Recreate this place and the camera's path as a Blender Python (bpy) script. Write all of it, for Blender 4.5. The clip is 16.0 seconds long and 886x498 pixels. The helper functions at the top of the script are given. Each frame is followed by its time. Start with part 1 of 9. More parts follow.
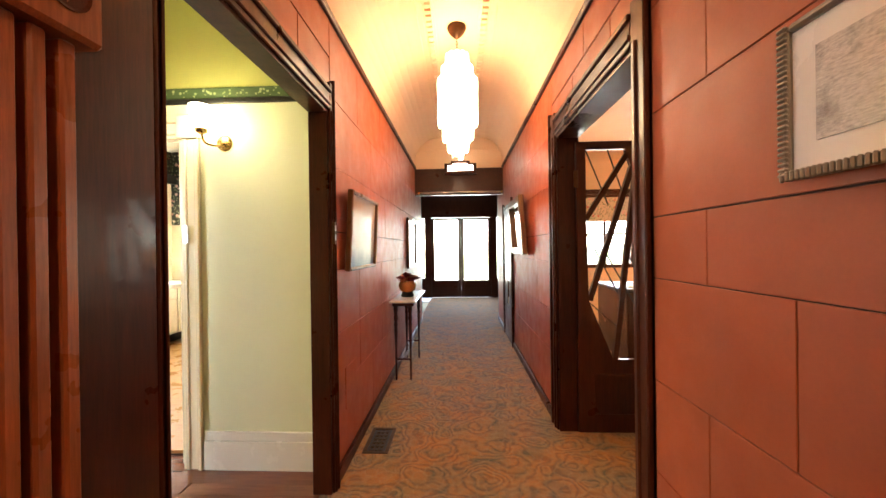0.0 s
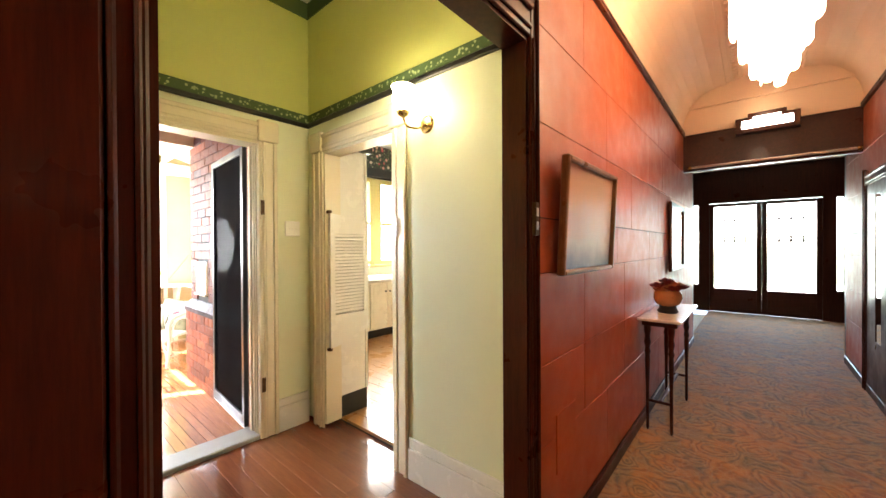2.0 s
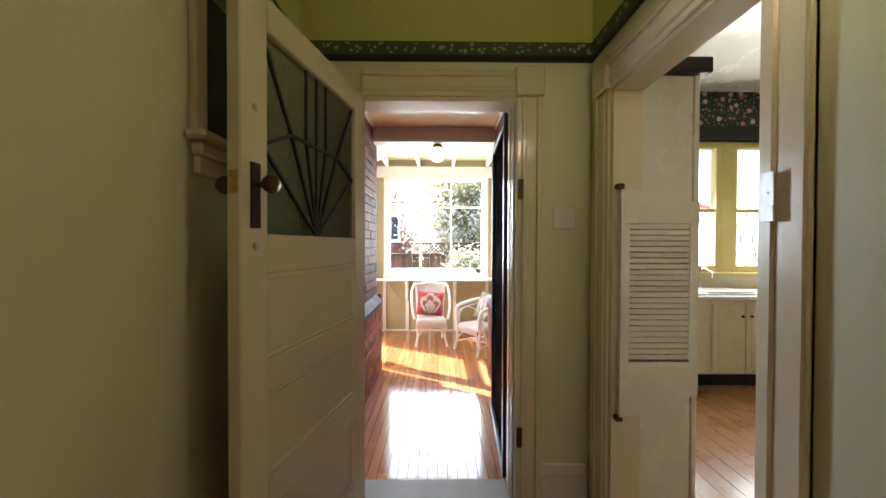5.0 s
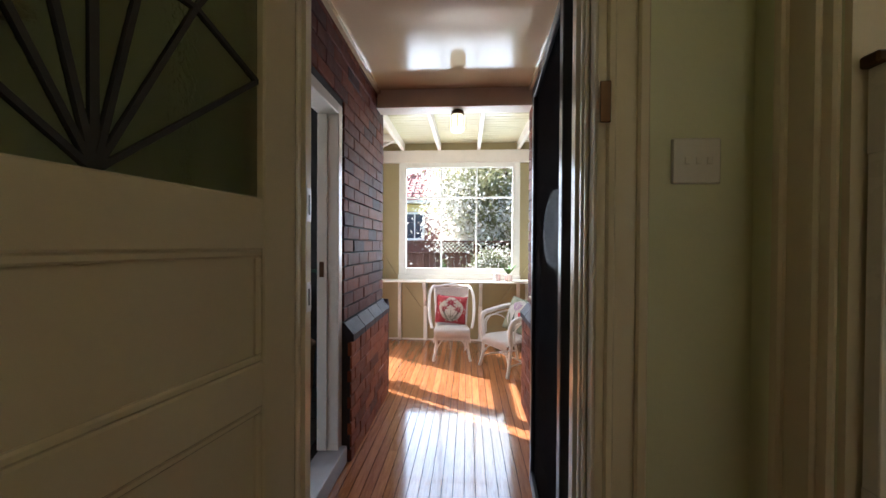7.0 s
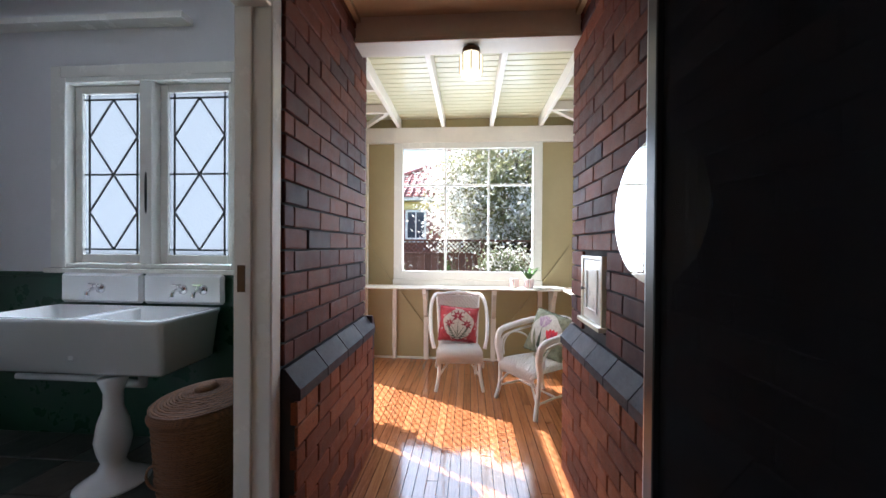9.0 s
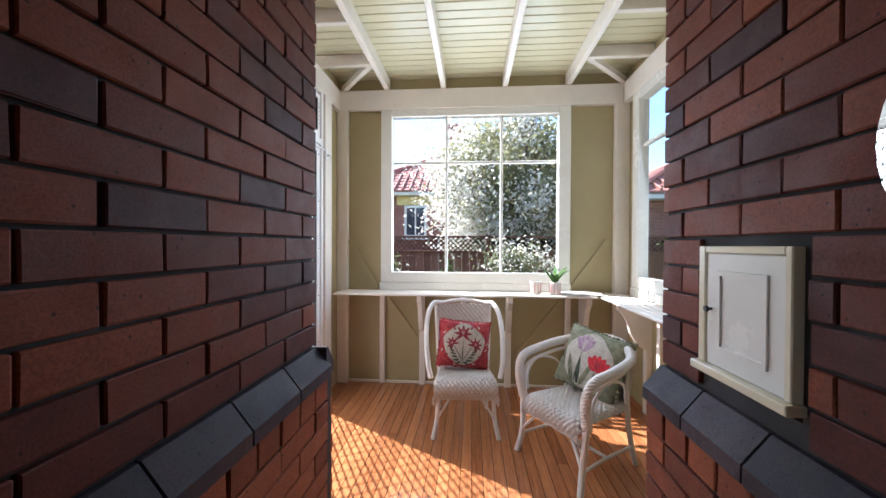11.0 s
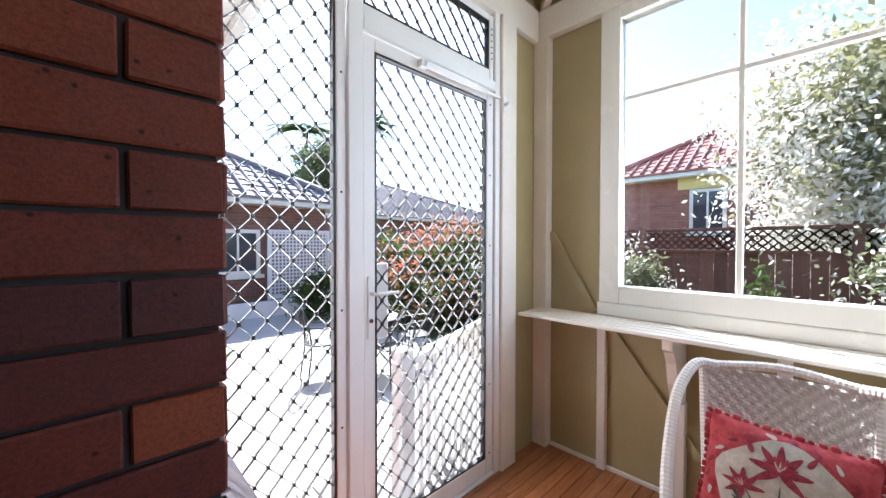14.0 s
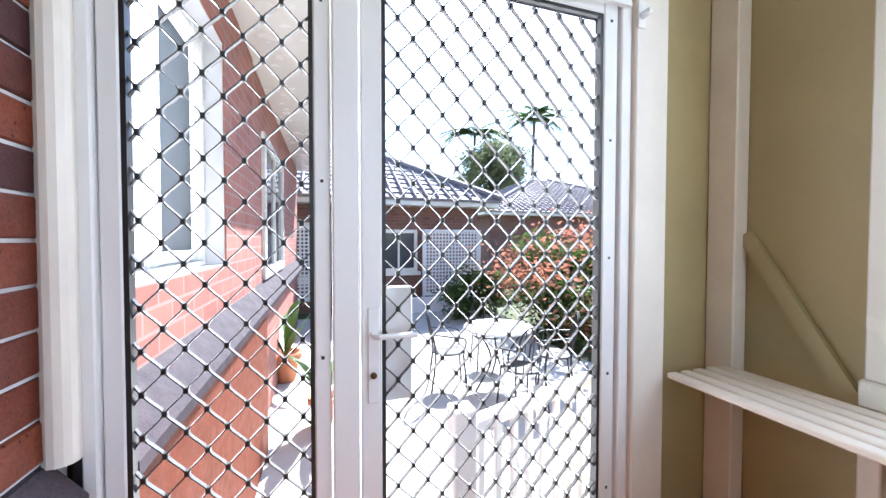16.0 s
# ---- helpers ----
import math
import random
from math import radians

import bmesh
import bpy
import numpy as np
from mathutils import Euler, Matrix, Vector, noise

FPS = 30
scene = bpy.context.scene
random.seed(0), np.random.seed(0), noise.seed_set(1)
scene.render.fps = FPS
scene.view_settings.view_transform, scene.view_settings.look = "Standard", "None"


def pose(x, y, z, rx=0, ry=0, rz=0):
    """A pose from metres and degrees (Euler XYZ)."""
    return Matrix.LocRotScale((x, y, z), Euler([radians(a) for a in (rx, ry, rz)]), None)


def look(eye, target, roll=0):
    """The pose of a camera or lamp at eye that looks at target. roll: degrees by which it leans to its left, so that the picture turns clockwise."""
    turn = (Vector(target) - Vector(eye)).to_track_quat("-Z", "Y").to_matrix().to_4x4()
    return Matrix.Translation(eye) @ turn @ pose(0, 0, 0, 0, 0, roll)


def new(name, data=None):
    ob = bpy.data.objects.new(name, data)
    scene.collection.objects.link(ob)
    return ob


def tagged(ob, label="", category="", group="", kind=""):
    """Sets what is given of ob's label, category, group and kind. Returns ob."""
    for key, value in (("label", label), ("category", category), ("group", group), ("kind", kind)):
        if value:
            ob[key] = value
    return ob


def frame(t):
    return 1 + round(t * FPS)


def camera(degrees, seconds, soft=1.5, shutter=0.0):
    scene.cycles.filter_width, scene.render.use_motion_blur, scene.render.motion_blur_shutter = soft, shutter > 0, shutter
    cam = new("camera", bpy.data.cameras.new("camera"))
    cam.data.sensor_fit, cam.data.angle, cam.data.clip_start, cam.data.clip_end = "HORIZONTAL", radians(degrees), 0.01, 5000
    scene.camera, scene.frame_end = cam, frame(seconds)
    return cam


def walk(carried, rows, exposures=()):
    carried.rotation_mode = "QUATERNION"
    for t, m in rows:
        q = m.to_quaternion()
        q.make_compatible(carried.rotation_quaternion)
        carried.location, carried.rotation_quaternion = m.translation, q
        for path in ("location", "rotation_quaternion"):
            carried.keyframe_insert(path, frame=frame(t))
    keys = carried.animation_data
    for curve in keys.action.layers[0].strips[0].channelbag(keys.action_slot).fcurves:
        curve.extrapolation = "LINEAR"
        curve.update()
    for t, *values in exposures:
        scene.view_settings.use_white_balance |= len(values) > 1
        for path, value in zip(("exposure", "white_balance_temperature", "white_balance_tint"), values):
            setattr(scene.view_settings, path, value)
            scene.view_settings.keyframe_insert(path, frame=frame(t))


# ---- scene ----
cam = camera(101.3, 16.0)
METRES, EYE, TILT, LEAN, TURN = 7.0, 1.31, 0.0, 0.0, 2.6
ROWS = [
    (0.0, 0.0, 0.0, 0.0, -0.0, -0.11, 0.75),
    (0.5, 0.0025, 0.0271, 0.0002, 3.01, -0.14, 0.85),
    (1.0, 0.0011, 0.0532, 0.0012, 10.88, -0.25, 0.85),
    (1.5, -0.0013, 0.0783, -0.0003, 23.53, -0.29, 0.59),
    (2.0, -0.0055, 0.1016, -0.0014, 37.96, -0.34, 0.32),
    (2.5, -0.0116, 0.1235, -0.0019, 51.29, -0.45, 0.1),
    (3.0, -0.0226, 0.1437, -0.0022, 63.47, -0.47, -0.06),
    (3.5, -0.0401, 0.1626, -0.0009, 73.19, -0.54, -0.24),
    (4.0, -0.0608, 0.1796, 0.0008, 79.57, -0.57, -0.3),
    (4.5, -0.0862, 0.1959, 0.0007, 83.84, -0.66, -0.23),
    (7.0, -0.2398, 0.2223, -0.0111, 91.26, -0.6, -0.34),
    (7.5, -0.2751, 0.2217, -0.0125, 91.38, -0.55, -0.36),
    (8.0, -0.3107, 0.2198, -0.0135, 91.45, -0.52, -0.38),
    (8.5, -0.3475, 0.2171, -0.0149, 91.57, -0.46, -0.42),
    (11.0, -0.5244, 0.2133, -0.023, 91.92, -0.6, -0.27),
    (11.5, -0.5581, 0.2143, -0.0256, 95.8, -0.7, -0.13),
    (12.0, -0.5907, 0.2184, -0.0269, 102.01, -0.72, -0.04),
    (12.5, -0.6247, 0.2253, -0.0254, 108.95, -0.78, -0.01),
    (13.0, -0.6573, 0.2292, -0.0244, 116.42, -0.8, -0.01),
    (13.5, -0.6897, 0.2283, -0.025, 124.68, -0.86, -0.01),
    (14.0, -0.72, 0.2231, -0.0254, 133.25, -0.99, -0.06),
    (14.5, -0.748, 0.2166, -0.0251, 141.12, -1.04, -0.18),
    (15.0, -0.7757, 0.2092, -0.0229, 148.35, -1.09, -0.2),
    (15.5, -0.8014, 0.1986, -0.021, 154.78, -1.13, -0.1),
    (16.0, -0.8257, 0.1849, -0.0189, 159.5, -1.41, -0.07),
]
EXPOSURES = [(0.0, 5.05, 6900, 10), (1.2, 5.05, 6800, 10), (2.5, 4.8, 6600, 10), (3.5, 4.35, 6450, 10), (4.5, 3.6, 6350, 10), (7.0, 2.3, 5900, 10), (8.5, 2.2, 5800, 10), (11.0, 1.8, 5700, 10), (12.5, 1.72, 5750, 10), (14.0, 1.85, 5700, 10), (15.0, 2.1, 5650, 10), (16.0, 1.9, 5650, 10)]
walk(cam, [(t, pose(0, 0, EYE, TILT, LEAN, TURN) @ pose(METRES * x, METRES * y, METRES * z, 90 + pitch, roll, yaw)) for t, x, y, z, yaw, pitch, roll in ROWS], EXPOSURES)

# ---------------------------------------------------------------- plan (metres)
HX0, HX1 = -0.70, 0.70            # hall walls
RAIL = 2.57                       # hall picture rail
LW, LN, LS = -2.68, 2.17, 0.72    # lobby walls
LE = -0.80                        # lobby side of the hall wall
FS = -0.235                       # verandah floor
BL, BR = 0.67, 2.06               # brick faces of the passage
BLX, BRX = -5.38, -5.27           # ends of the brick walls
WX = -7.45                        # verandah west lining
VS, VN = 0.03, 2.82               # verandah south screen, north wall
GZ = -0.62                        # ground outside

# ---------------------------------------------------------------- world, sun and lamps
SUN_EL, SUN_DIR = 47.0, (0.50, 0.866)
world = bpy.data.worlds.new("sky")
scene.world = world
world.use_nodes = True
wn = world.node_tree
sky = wn.nodes.new("ShaderNodeTexSky")
sky.sky_type = "NISHITA"
sky.sun_disc = False
sky.sun_elevation = radians(SUN_EL)
sky.sun_rotation = math.atan2(-SUN_DIR[0], -SUN_DIR[1])
sky.air_density, sky.dust_density, sky.ozone_density = 1.0, 0.6, 1.2
wn.nodes["Background"].inputs["Strength"].default_value = 0.125
wn.links.new(sky.outputs[0], wn.nodes["Background"].inputs["Color"])

sun = new("sun", bpy.data.lights.new("sun", "SUN"))
sun.data.energy, sun.data.angle, sun.data.color = 5.0, radians(0.53), (1.0, 0.95, 0.88)
_c = math.cos(radians(SUN_EL))
sun.matrix_world = look((0, 0, 0), (SUN_DIR[0] * _c, SUN_DIR[1] * _c, -math.sin(radians(SUN_EL))))


def point_lamp(name, place, watts, radius, colour):
    ob = new(name, bpy.data.lights.new(name, "POINT"))
    ob.location = place
    ob.data.energy, ob.data.shadow_soft_size, ob.data.color = watts, radius, colour
    return ob


def area_lamp(name, place, target, w, h, watts, colour):
    ob = new(name, bpy.data.lights.new(name, "AREA"))
    ob.data.shape, ob.data.size, ob.data.size_y = "RECTANGLE", w, h
    ob.data.energy, ob.data.color = watts, colour
    ob.matrix_world = look(place, target)
    return ob


WARM, DAY = (1.0, 0.74, 0.46), (0.86, 0.93, 1.0)
point_lamp("chandelier_bulb", (0.0, 2.98, 2.45), 0.28, 0.12, (1.0, 0.60, 0.35))
point_lamp("end_lantern_bulb", (0.02, 5.55, 2.66), 0.09, 0.06, (1.0, 0.8, 0.56))
point_lamp("sconce_bulb", (-1.485, 1.99, 2.10), 0.66, 0.05, (1.0, 0.76, 0.40))
# unseen fill added behind the camera start to brighten the hall's near walls
point_lamp("hall_rear_bulb", (0.0, -1.0, 2.5), 1.5, 0.12, (1.0, 0.68, 0.4))
point_lamp("table_lamp_bulb", (2.35, 4.4, 1.1), 1.6, 0.08, (1.0, 0.6, 0.25))
area_lamp("verandah_west_daylight", (WX - 0.03, 1.36, 1.65), (0, 1.36, 1.3), 1.6, 1.5, 9.0, DAY)
area_lamp("verandah_north_daylight", (-6.3, VN + 0.04, 1.65), (-6.3, 0, 1.2), 1.6, 1.5, 2.2, DAY)
area_lamp("verandah_south_daylight", (-6.2, VS - 0.10, 1.1), (-6.2, 2, 0.9), 1.3, 2.2, 9.0, (1.0, 0.96, 0.9))
area_lamp("bathroom_daylight", (-5.262, -0.76, 1.68), (0, -0.76, 1.68), 1.1, 1.1, 15.0, DAY)
area_lamp("kitchen_daylight", (-4.73, 4.5, 1.7), (-1, 3.8, 1.0), 1.4, 1.3, 6.5, (1.0, 0.97, 0.88))
area_lamp("living_daylight", (3.6, 6.1, 1.5), (2.6, 2, 0.8), 3.4, 1.4, 6.0, (1.0, 0.97, 0.9))
area_lamp("front_door_daylight", (0.04, 9.48, 1.25), (0.04, 0, 0.9), 1.4, 1.6, 1.1, DAY)

# ---------------------------------------------------------------- materials


def shader(name):
    m = bpy.data.materials.new(name)
    m.use_nodes = True
    return m, m.node_tree, m.node_tree.nodes["Principled BSDF"]


def coords(nt, scale=(1, 1, 1)):
    tc, mp = nt.nodes.new("ShaderNodeTexCoord"), nt.nodes.new("ShaderNodeMapping")
    mp.inputs["Scale"].default_value = scale
    geo = nt.nodes.new("ShaderNodeNewGeometry")
    nt.links.new(geo.outputs["Position"], mp.inputs["Vector"])
    return mp.outputs["Vector"]


def noise_tex(nt, vec, scale, detail=4.0, rough=0.6):
    n = nt.nodes.new("ShaderNodeTexNoise")
    n.inputs["Scale"].default_value, n.inputs["Detail"].default_value, n.inputs["Roughness"].default_value = scale, detail, rough
    nt.links.new(vec, n.inputs["Vector"])
    return n.outputs["Fac"]


def ramp(nt, fac, stops):
    r = nt.nodes.new("ShaderNodeValToRGB")
    while len(r.color_ramp.elements) < len(stops):
        r.color_ramp.elements.new(0.5)
    for e, (p, c) in zip(r.color_ramp.elements, stops):
        e.position, e.color = p, (*c, 1)
    nt.links.new(fac, r.inputs["Fac"])
    return r.outputs["Color"]


def mixc(nt, fac, a, b, kind="MIX"):
    m = nt.nodes.new("ShaderNodeMix")
    m.data_type, m.blend_type = "RGBA", kind
    for sock, v in ((m.inputs["Factor"], fac), (m.inputs[6], a), (m.inputs[7], b)):
        if isinstance(v, (int, float)):
            sock.default_value = v
        elif isinstance(v, tuple):
            sock.default_value = (*v, 1)
        else:
            nt.links.new(v, sock)
    return m.outputs[2]


def arith(nt, op, a, b=0.0):
    m = nt.nodes.new("ShaderNodeMath")
    m.operation = op
    for sock, v in ((m.inputs[0], a), (m.inputs[1], b)):
        if isinstance(v, (int, float)):
            sock.default_value = v
        else:
            nt.links.new(v, sock)
    return m.outputs[0]


def bump(nt, bsdf, height, strength, dist=0.004):
    b = nt.nodes.new("ShaderNodeBump")
    b.inputs["Strength"].default_value, b.inputs["Distance"].default_value = strength, dist
    nt.links.new(height, b.inputs["Height"])
    nt.links.new(b.outputs["Normal"], bsdf.inputs["Normal"])


def shade(c, k):
    return tuple(min(1.0, v * k) for v in c)


def painted(name, colour, rough=0.45, wear=0.10, grain=120.0, relief=0.12, large=1.3, piece=0.0, coat=0.0):
    """Paint or plaster: slow stains, fine grain, slight relief."""
    m, nt, b = shader(name)
    v = coords(nt)
    big, small = noise_tex(nt, v, large, 5, 0.65), noise_tex(nt, v, grain, 3, 0.6)
    col = ramp(nt, big, ((0.25, shade(colour, 1 - wear)), (0.75, shade(colour, 1 + 0.5 * wear))))
    col = mixc(nt, 0.25 * min(1, wear * 4), col, ramp(nt, small, ((0.3, shade(colour, 0.8)), (0.7, shade(colour, 1.1)))))
    if piece:
        oi = nt.nodes.new("ShaderNodeObjectInfo")
        col = mixc(nt, piece, col, ramp(nt, oi.outputs["Random"], ((0.0, shade(colour, 0.7)), (1.0, shade(colour, 1.25)))))
    nt.links.new(col, b.inputs["Base Color"])
    nt.links.new(ramp(nt, noise_tex(nt, v, 7, 4), ((0.3, (rough * 0.8,) * 3), (0.7, (min(1, rough * 1.2),) * 3))), b.inputs["Roughness"])
    b.inputs["Coat Weight"].default_value = coat
    b.inputs["Coat Roughness"].default_value = 0.12
    bump(nt, b, mixc(nt, 0.5, big, small), relief, 0.003)
    return m


def wood(name, dark, light, rough=0.3, along="x", coat=0.3, piece=0.5, stretch=14.0, relief=0.08):
    """Timber with grain along one axis; pieces differ by their own random value."""
    m, nt, b = shader(name)
    sc = {"x": (1.0, stretch, stretch), "y": (stretch, 1.0, stretch), "z": (stretch, stretch, 1.0)}[along]
    v = coords(nt, sc)
    oi = nt.nodes.new("ShaderNodeObjectInfo")
    add = nt.nodes.new("ShaderNodeVectorMath")
    nt.links.new(v, add.inputs[0])
    cb = nt.nodes.new("ShaderNodeCombineXYZ")
    k = arith(nt, "MULTIPLY", oi.outputs["Random"], 37.0)
    for i in range(3):
        nt.links.new(k, cb.inputs[i])
    nt.links.new(cb.outputs[0], add.inputs[1])
    g1, g2 = noise_tex(nt, add.outputs[0], 3.4, 6, 0.65), noise_tex(nt, add.outputs[0], 14, 4, 0.7)
    col = ramp(nt, g1, ((0.28, dark), (0.72, light)))
    col = mixc(nt, 0.35, col, ramp(nt, g2, ((0.35, shade(dark, 0.7)), (0.65, light))))
    if piece:
        col = mixc(nt, piece, col, ramp(nt, oi.outputs["Random"], ((0.0, shade(dark, 0.9)), (1.0, shade(light, 1.1)))))
    nt.links.new(col, b.inputs["Base Color"])
    plain = coords(nt)
    nt.links.new(ramp(nt, noise_tex(nt, plain, 5, 4), ((0.3, (rough * 0.7,) * 3), (0.75, (min(1, rough * 1.4),) * 3))), b.inputs["Roughness"])
    b.inputs["Coat Weight"].default_value, b.inputs["Coat Roughness"].default_value = coat, 0.07
    b.inputs["Specular IOR Level"].default_value = 0.35
    bump(nt, b, g2, relief, 0.002)
    return m


def metal(name, colour, rough=0.25):
    m, nt, b = shader(name)
    v = coords(nt)
    nt.links.new(ramp(nt, noise_tex(nt, v, 30, 4), ((0.3, shade(colour, 0.75)), (0.7, colour))), b.inputs["Base Color"])
    nt.links.new(ramp(nt, noise_tex(nt, v, 60, 4), ((0.3, (rough * 0.7,) * 3), (0.7, (rough * 1.4,) * 3))), b.inputs["Roughness"])
    b.inputs["Metallic"].default_value = 1.0
    return m


def glow(name, colour, strength):
    m, nt, b = shader(name)
    b.inputs["Base Color"].default_value = (*colour, 1)
    b.inputs["Emission Color"].default_value = (*colour, 1)
    b.inputs["Emission Strength"].default_value = strength
    b.inputs["Roughness"].default_value = 0.4
    return m


def glass(name, tint=(1, 1, 1), rough=0.0, relief=0.0, scale=40.0):
    """Thin pane: mostly clear, with gloss on it."""
    m = bpy.data.materials.new(name)
    m.use_nodes = True
    nt = m.node_tree
    nt.nodes.clear()
    out = nt.nodes.new("ShaderNodeOutputMaterial")
    clear, gloss, mix, fr = (nt.nodes.new("ShaderNode" + k) for k in ("BsdfTransparent", "BsdfGlossy", "MixShader", "LayerWeight"))
    clear.inputs["Color"].default_value = (*tint, 1)
    gloss.inputs["Roughness"].default_value = rough
    fr.inputs["Blend"].default_value = 0.5
    nt.links.new(arith(nt, "ADD", arith(nt, "MULTIPLY", arith(nt, "POWER", fr.outputs["Facing"], 5.0), 0.7), 0.03), mix.inputs[0])
    if relief:
        refr = nt.nodes.new("ShaderNodeBsdfRefraction")
        refr.inputs["IOR"].default_value, refr.inputs["Roughness"].default_value = 1.12, rough
        refr.inputs["Color"].default_value = (*tint, 1)
        bp = nt.nodes.new("ShaderNodeBump")
        bp.inputs["Strength"].default_value, bp.inputs["Distance"].default_value = relief, 0.01
        v = coords(nt)
        nt.links.new(noise_tex(nt, v, scale, 3), bp.inputs["Height"])
        nt.links.new(bp.outputs[0], refr.inputs["Normal"])
        nt.links.new(bp.outputs[0], gloss.inputs["Normal"])
        nt.links.new(refr.outputs[0], mix.inputs[1])
    else:
        nt.links.new(clear.outputs[0], mix.inputs[1])
    nt.links.new(gloss.outputs[0], mix.inputs[2])
    nt.links.new(mix.outputs[0], out.inputs["Surface"])
    return m


def frosted_glass():
    """Milky hammered glass: passes and scatters daylight, with a faint gloss."""
    m = bpy.data.materials.new("hammered_frosted_glass")
    m.use_nodes = True
    nt = m.node_tree
    nt.nodes.clear()
    out, mix, top, tl, rf, gl = (nt.nodes.new("ShaderNode" + k) for k in ("OutputMaterial", "MixShader", "MixShader", "BsdfTranslucent", "BsdfRefraction", "BsdfGlossy"))
    tl.inputs["Color"].default_value = (0.20, 0.205, 0.21, 1)
    rf.inputs["Color"].default_value = (0.22, 0.225, 0.23, 1)
    rf.inputs["IOR"].default_value, rf.inputs["Roughness"].default_value = 1.2, 0.35
    gl.inputs["Roughness"].default_value = 0.12
    mix.inputs[0].default_value, top.inputs[0].default_value = 0.9, 0.04
    bp = nt.nodes.new("ShaderNodeBump")
    bp.inputs["Strength"].default_value, bp.inputs["Distance"].default_value = 0.8, 0.01
    nt.links.new(noise_tex(nt, coords(nt), 55, 3), bp.inputs["Height"])
    nt.links.new(bp.outputs[0], rf.inputs["Normal"])
    nt.links.new(bp.outputs[0], gl.inputs["Normal"])
    nt.links.new(rf.outputs[0], mix.inputs[1])
    nt.links.new(tl.outputs[0], mix.inputs[2])
    nt.links.new(mix.outputs[0], top.inputs[1])
    nt.links.new(gl.outputs[0], top.inputs[2])
    nt.links.new(top.outputs[0], out.inputs["Surface"])
    return m


def brick_mat(name, stops, rough=0.75):
    """Brick face: each piece its own tone, with pores, soot and relief."""
    m, nt, b = shader(name)
    v = coords(nt)
    oi = nt.nodes.new("ShaderNodeObjectInfo")
    geo = nt.nodes.new("ShaderNodeNewGeometry")
    rnd = arith(nt, "FRACT", arith(nt, "ADD", oi.outputs["Random"], geo.outputs["Random Per Island"]))
    col = ramp(nt, rnd, stops)
    col = mixc(nt, 0.45, col, ramp(nt, noise_tex(nt, v, 9, 5, 0.7), ((0.3, (0.06, 0.03, 0.03)), (0.7, (0.40, 0.13, 0.06)))), "SOFT_LIGHT")
    fine = noise_tex(nt, v, 160, 4, 0.7)
    col = mixc(nt, 0.5, col, ramp(nt, fine, ((0.35, (0.22,) * 3), (0.6, (0.72,) * 3))), "OVERLAY")
    vor = nt.nodes.new("ShaderNodeTexVoronoi")
    vor.inputs["Scale"].default_value = 26
    nt.links.new(v, vor.inputs["Vector"])
    pits = ramp(nt, vor.outputs["Distance"], ((0.05, (0.02, 0.015, 0.015)), (0.12, (1, 1, 1))))
    col = mixc(nt, 0.8, col, pits, "MULTIPLY")
    nt.links.new(col, b.inputs["Base Color"])
    nt.links.new(ramp(nt, noise_tex(nt, v, 14, 4), ((0.3, (rough * 0.72,) * 3), (0.7, (rough,) * 3))), b.inputs["Roughness"])
    b.inputs["Specular IOR Level"].default_value = 0.25
    bump(nt, b, mixc(nt, 0.5, fine, pits), 0.35, 0.004)
    return m


M = {}
M["panel"] = painted("terracotta_panel", (0.37, 0.078, 0.024), 0.5, 0.22, 90, 0.10, 2.2, piece=0.04)
M["groove"] = painted("dark_joint", (0.05, 0.014, 0.008), 0.7, 0.2)
M["mahogany"] = wood("mahogany", (0.022, 0.0048, 0.002), (0.085, 0.019, 0.007), 0.36, "z", 0.10, 0.2)
M["mahogany_h"] = wood("mahogany_flat", (0.022, 0.0048, 0.002), (0.085, 0.019, 0.007), 0.36, "y", 0.10, 0.2)
for _k in ("mahogany", "mahogany_h"):
    for _n in M[_k].node_tree.nodes:
        if _n.type == "BSDF_PRINCIPLED":
            _n.inputs["Specular IOR Level"].default_value = 0.22
# lighter mahogany copy: lamplight on the hall stand's bars put into the colour
M["mahogany_lit"] = wood("mahogany_lamplit", (0.13, 0.036, 0.013), (0.34, 0.11, 0.042), 0.3, "z", 0.4, 0.2)
M["plaster"] = painted("ivory_plaster", (0.80, 0.57, 0.38), 0.6, 0.06, 140, 0.08)
M["white"] = painted("white_gloss_paint", (0.78, 0.76, 0.70), 0.25, 0.06, 60, 0.05, coat=0.3)
M["cream"] = painted("cream_gloss_paint", (0.76, 0.68, 0.50), 0.22, 0.07, 60, 0.05, coat=0.4)
M["green_lo"] = painted("pale_green_plaster", (0.70, 0.72, 0.50), 0.5, 0.06, 70, 0.22)
M["green_hi"] = painted("lime_green_plaster", (0.56, 0.58, 0.19), 0.5, 0.06, 70, 0.16)
M["black"] = painted("black_paint", (0.012, 0.012, 0.012), 0.4, 0.2)
M["khaki"] = painted("khaki_board", (0.40, 0.33, 0.17), 0.5, 0.10, 60, 0.10, 1.8)
M["timber_w"] = painted("white_timber_paint", (0.80, 0.74, 0.66), 0.4, 0.10, 40, 0.10, 3)
M["board_c"] = painted("ceiling_board_paint", (0.66, 0.62, 0.42), 0.35, 0.08, 40, 0.06, 2, coat=0.2)
M["gloss_c"] = painted("gloss_ceiling_paint", (0.74, 0.63, 0.43), 0.10, 0.05, 30, 0.04, 2.5, coat=0.8)
M["floor_v"] = wood("verandah_boards", (0.18, 0.05, 0.017), (0.62, 0.25, 0.10), 0.11, "x", 0.8, 0.35)
M["floor_l"] = wood("lobby_boards", (0.10, 0.026, 0.012), (0.27, 0.085, 0.036), 0.16, "x", 0.7, 0.35)
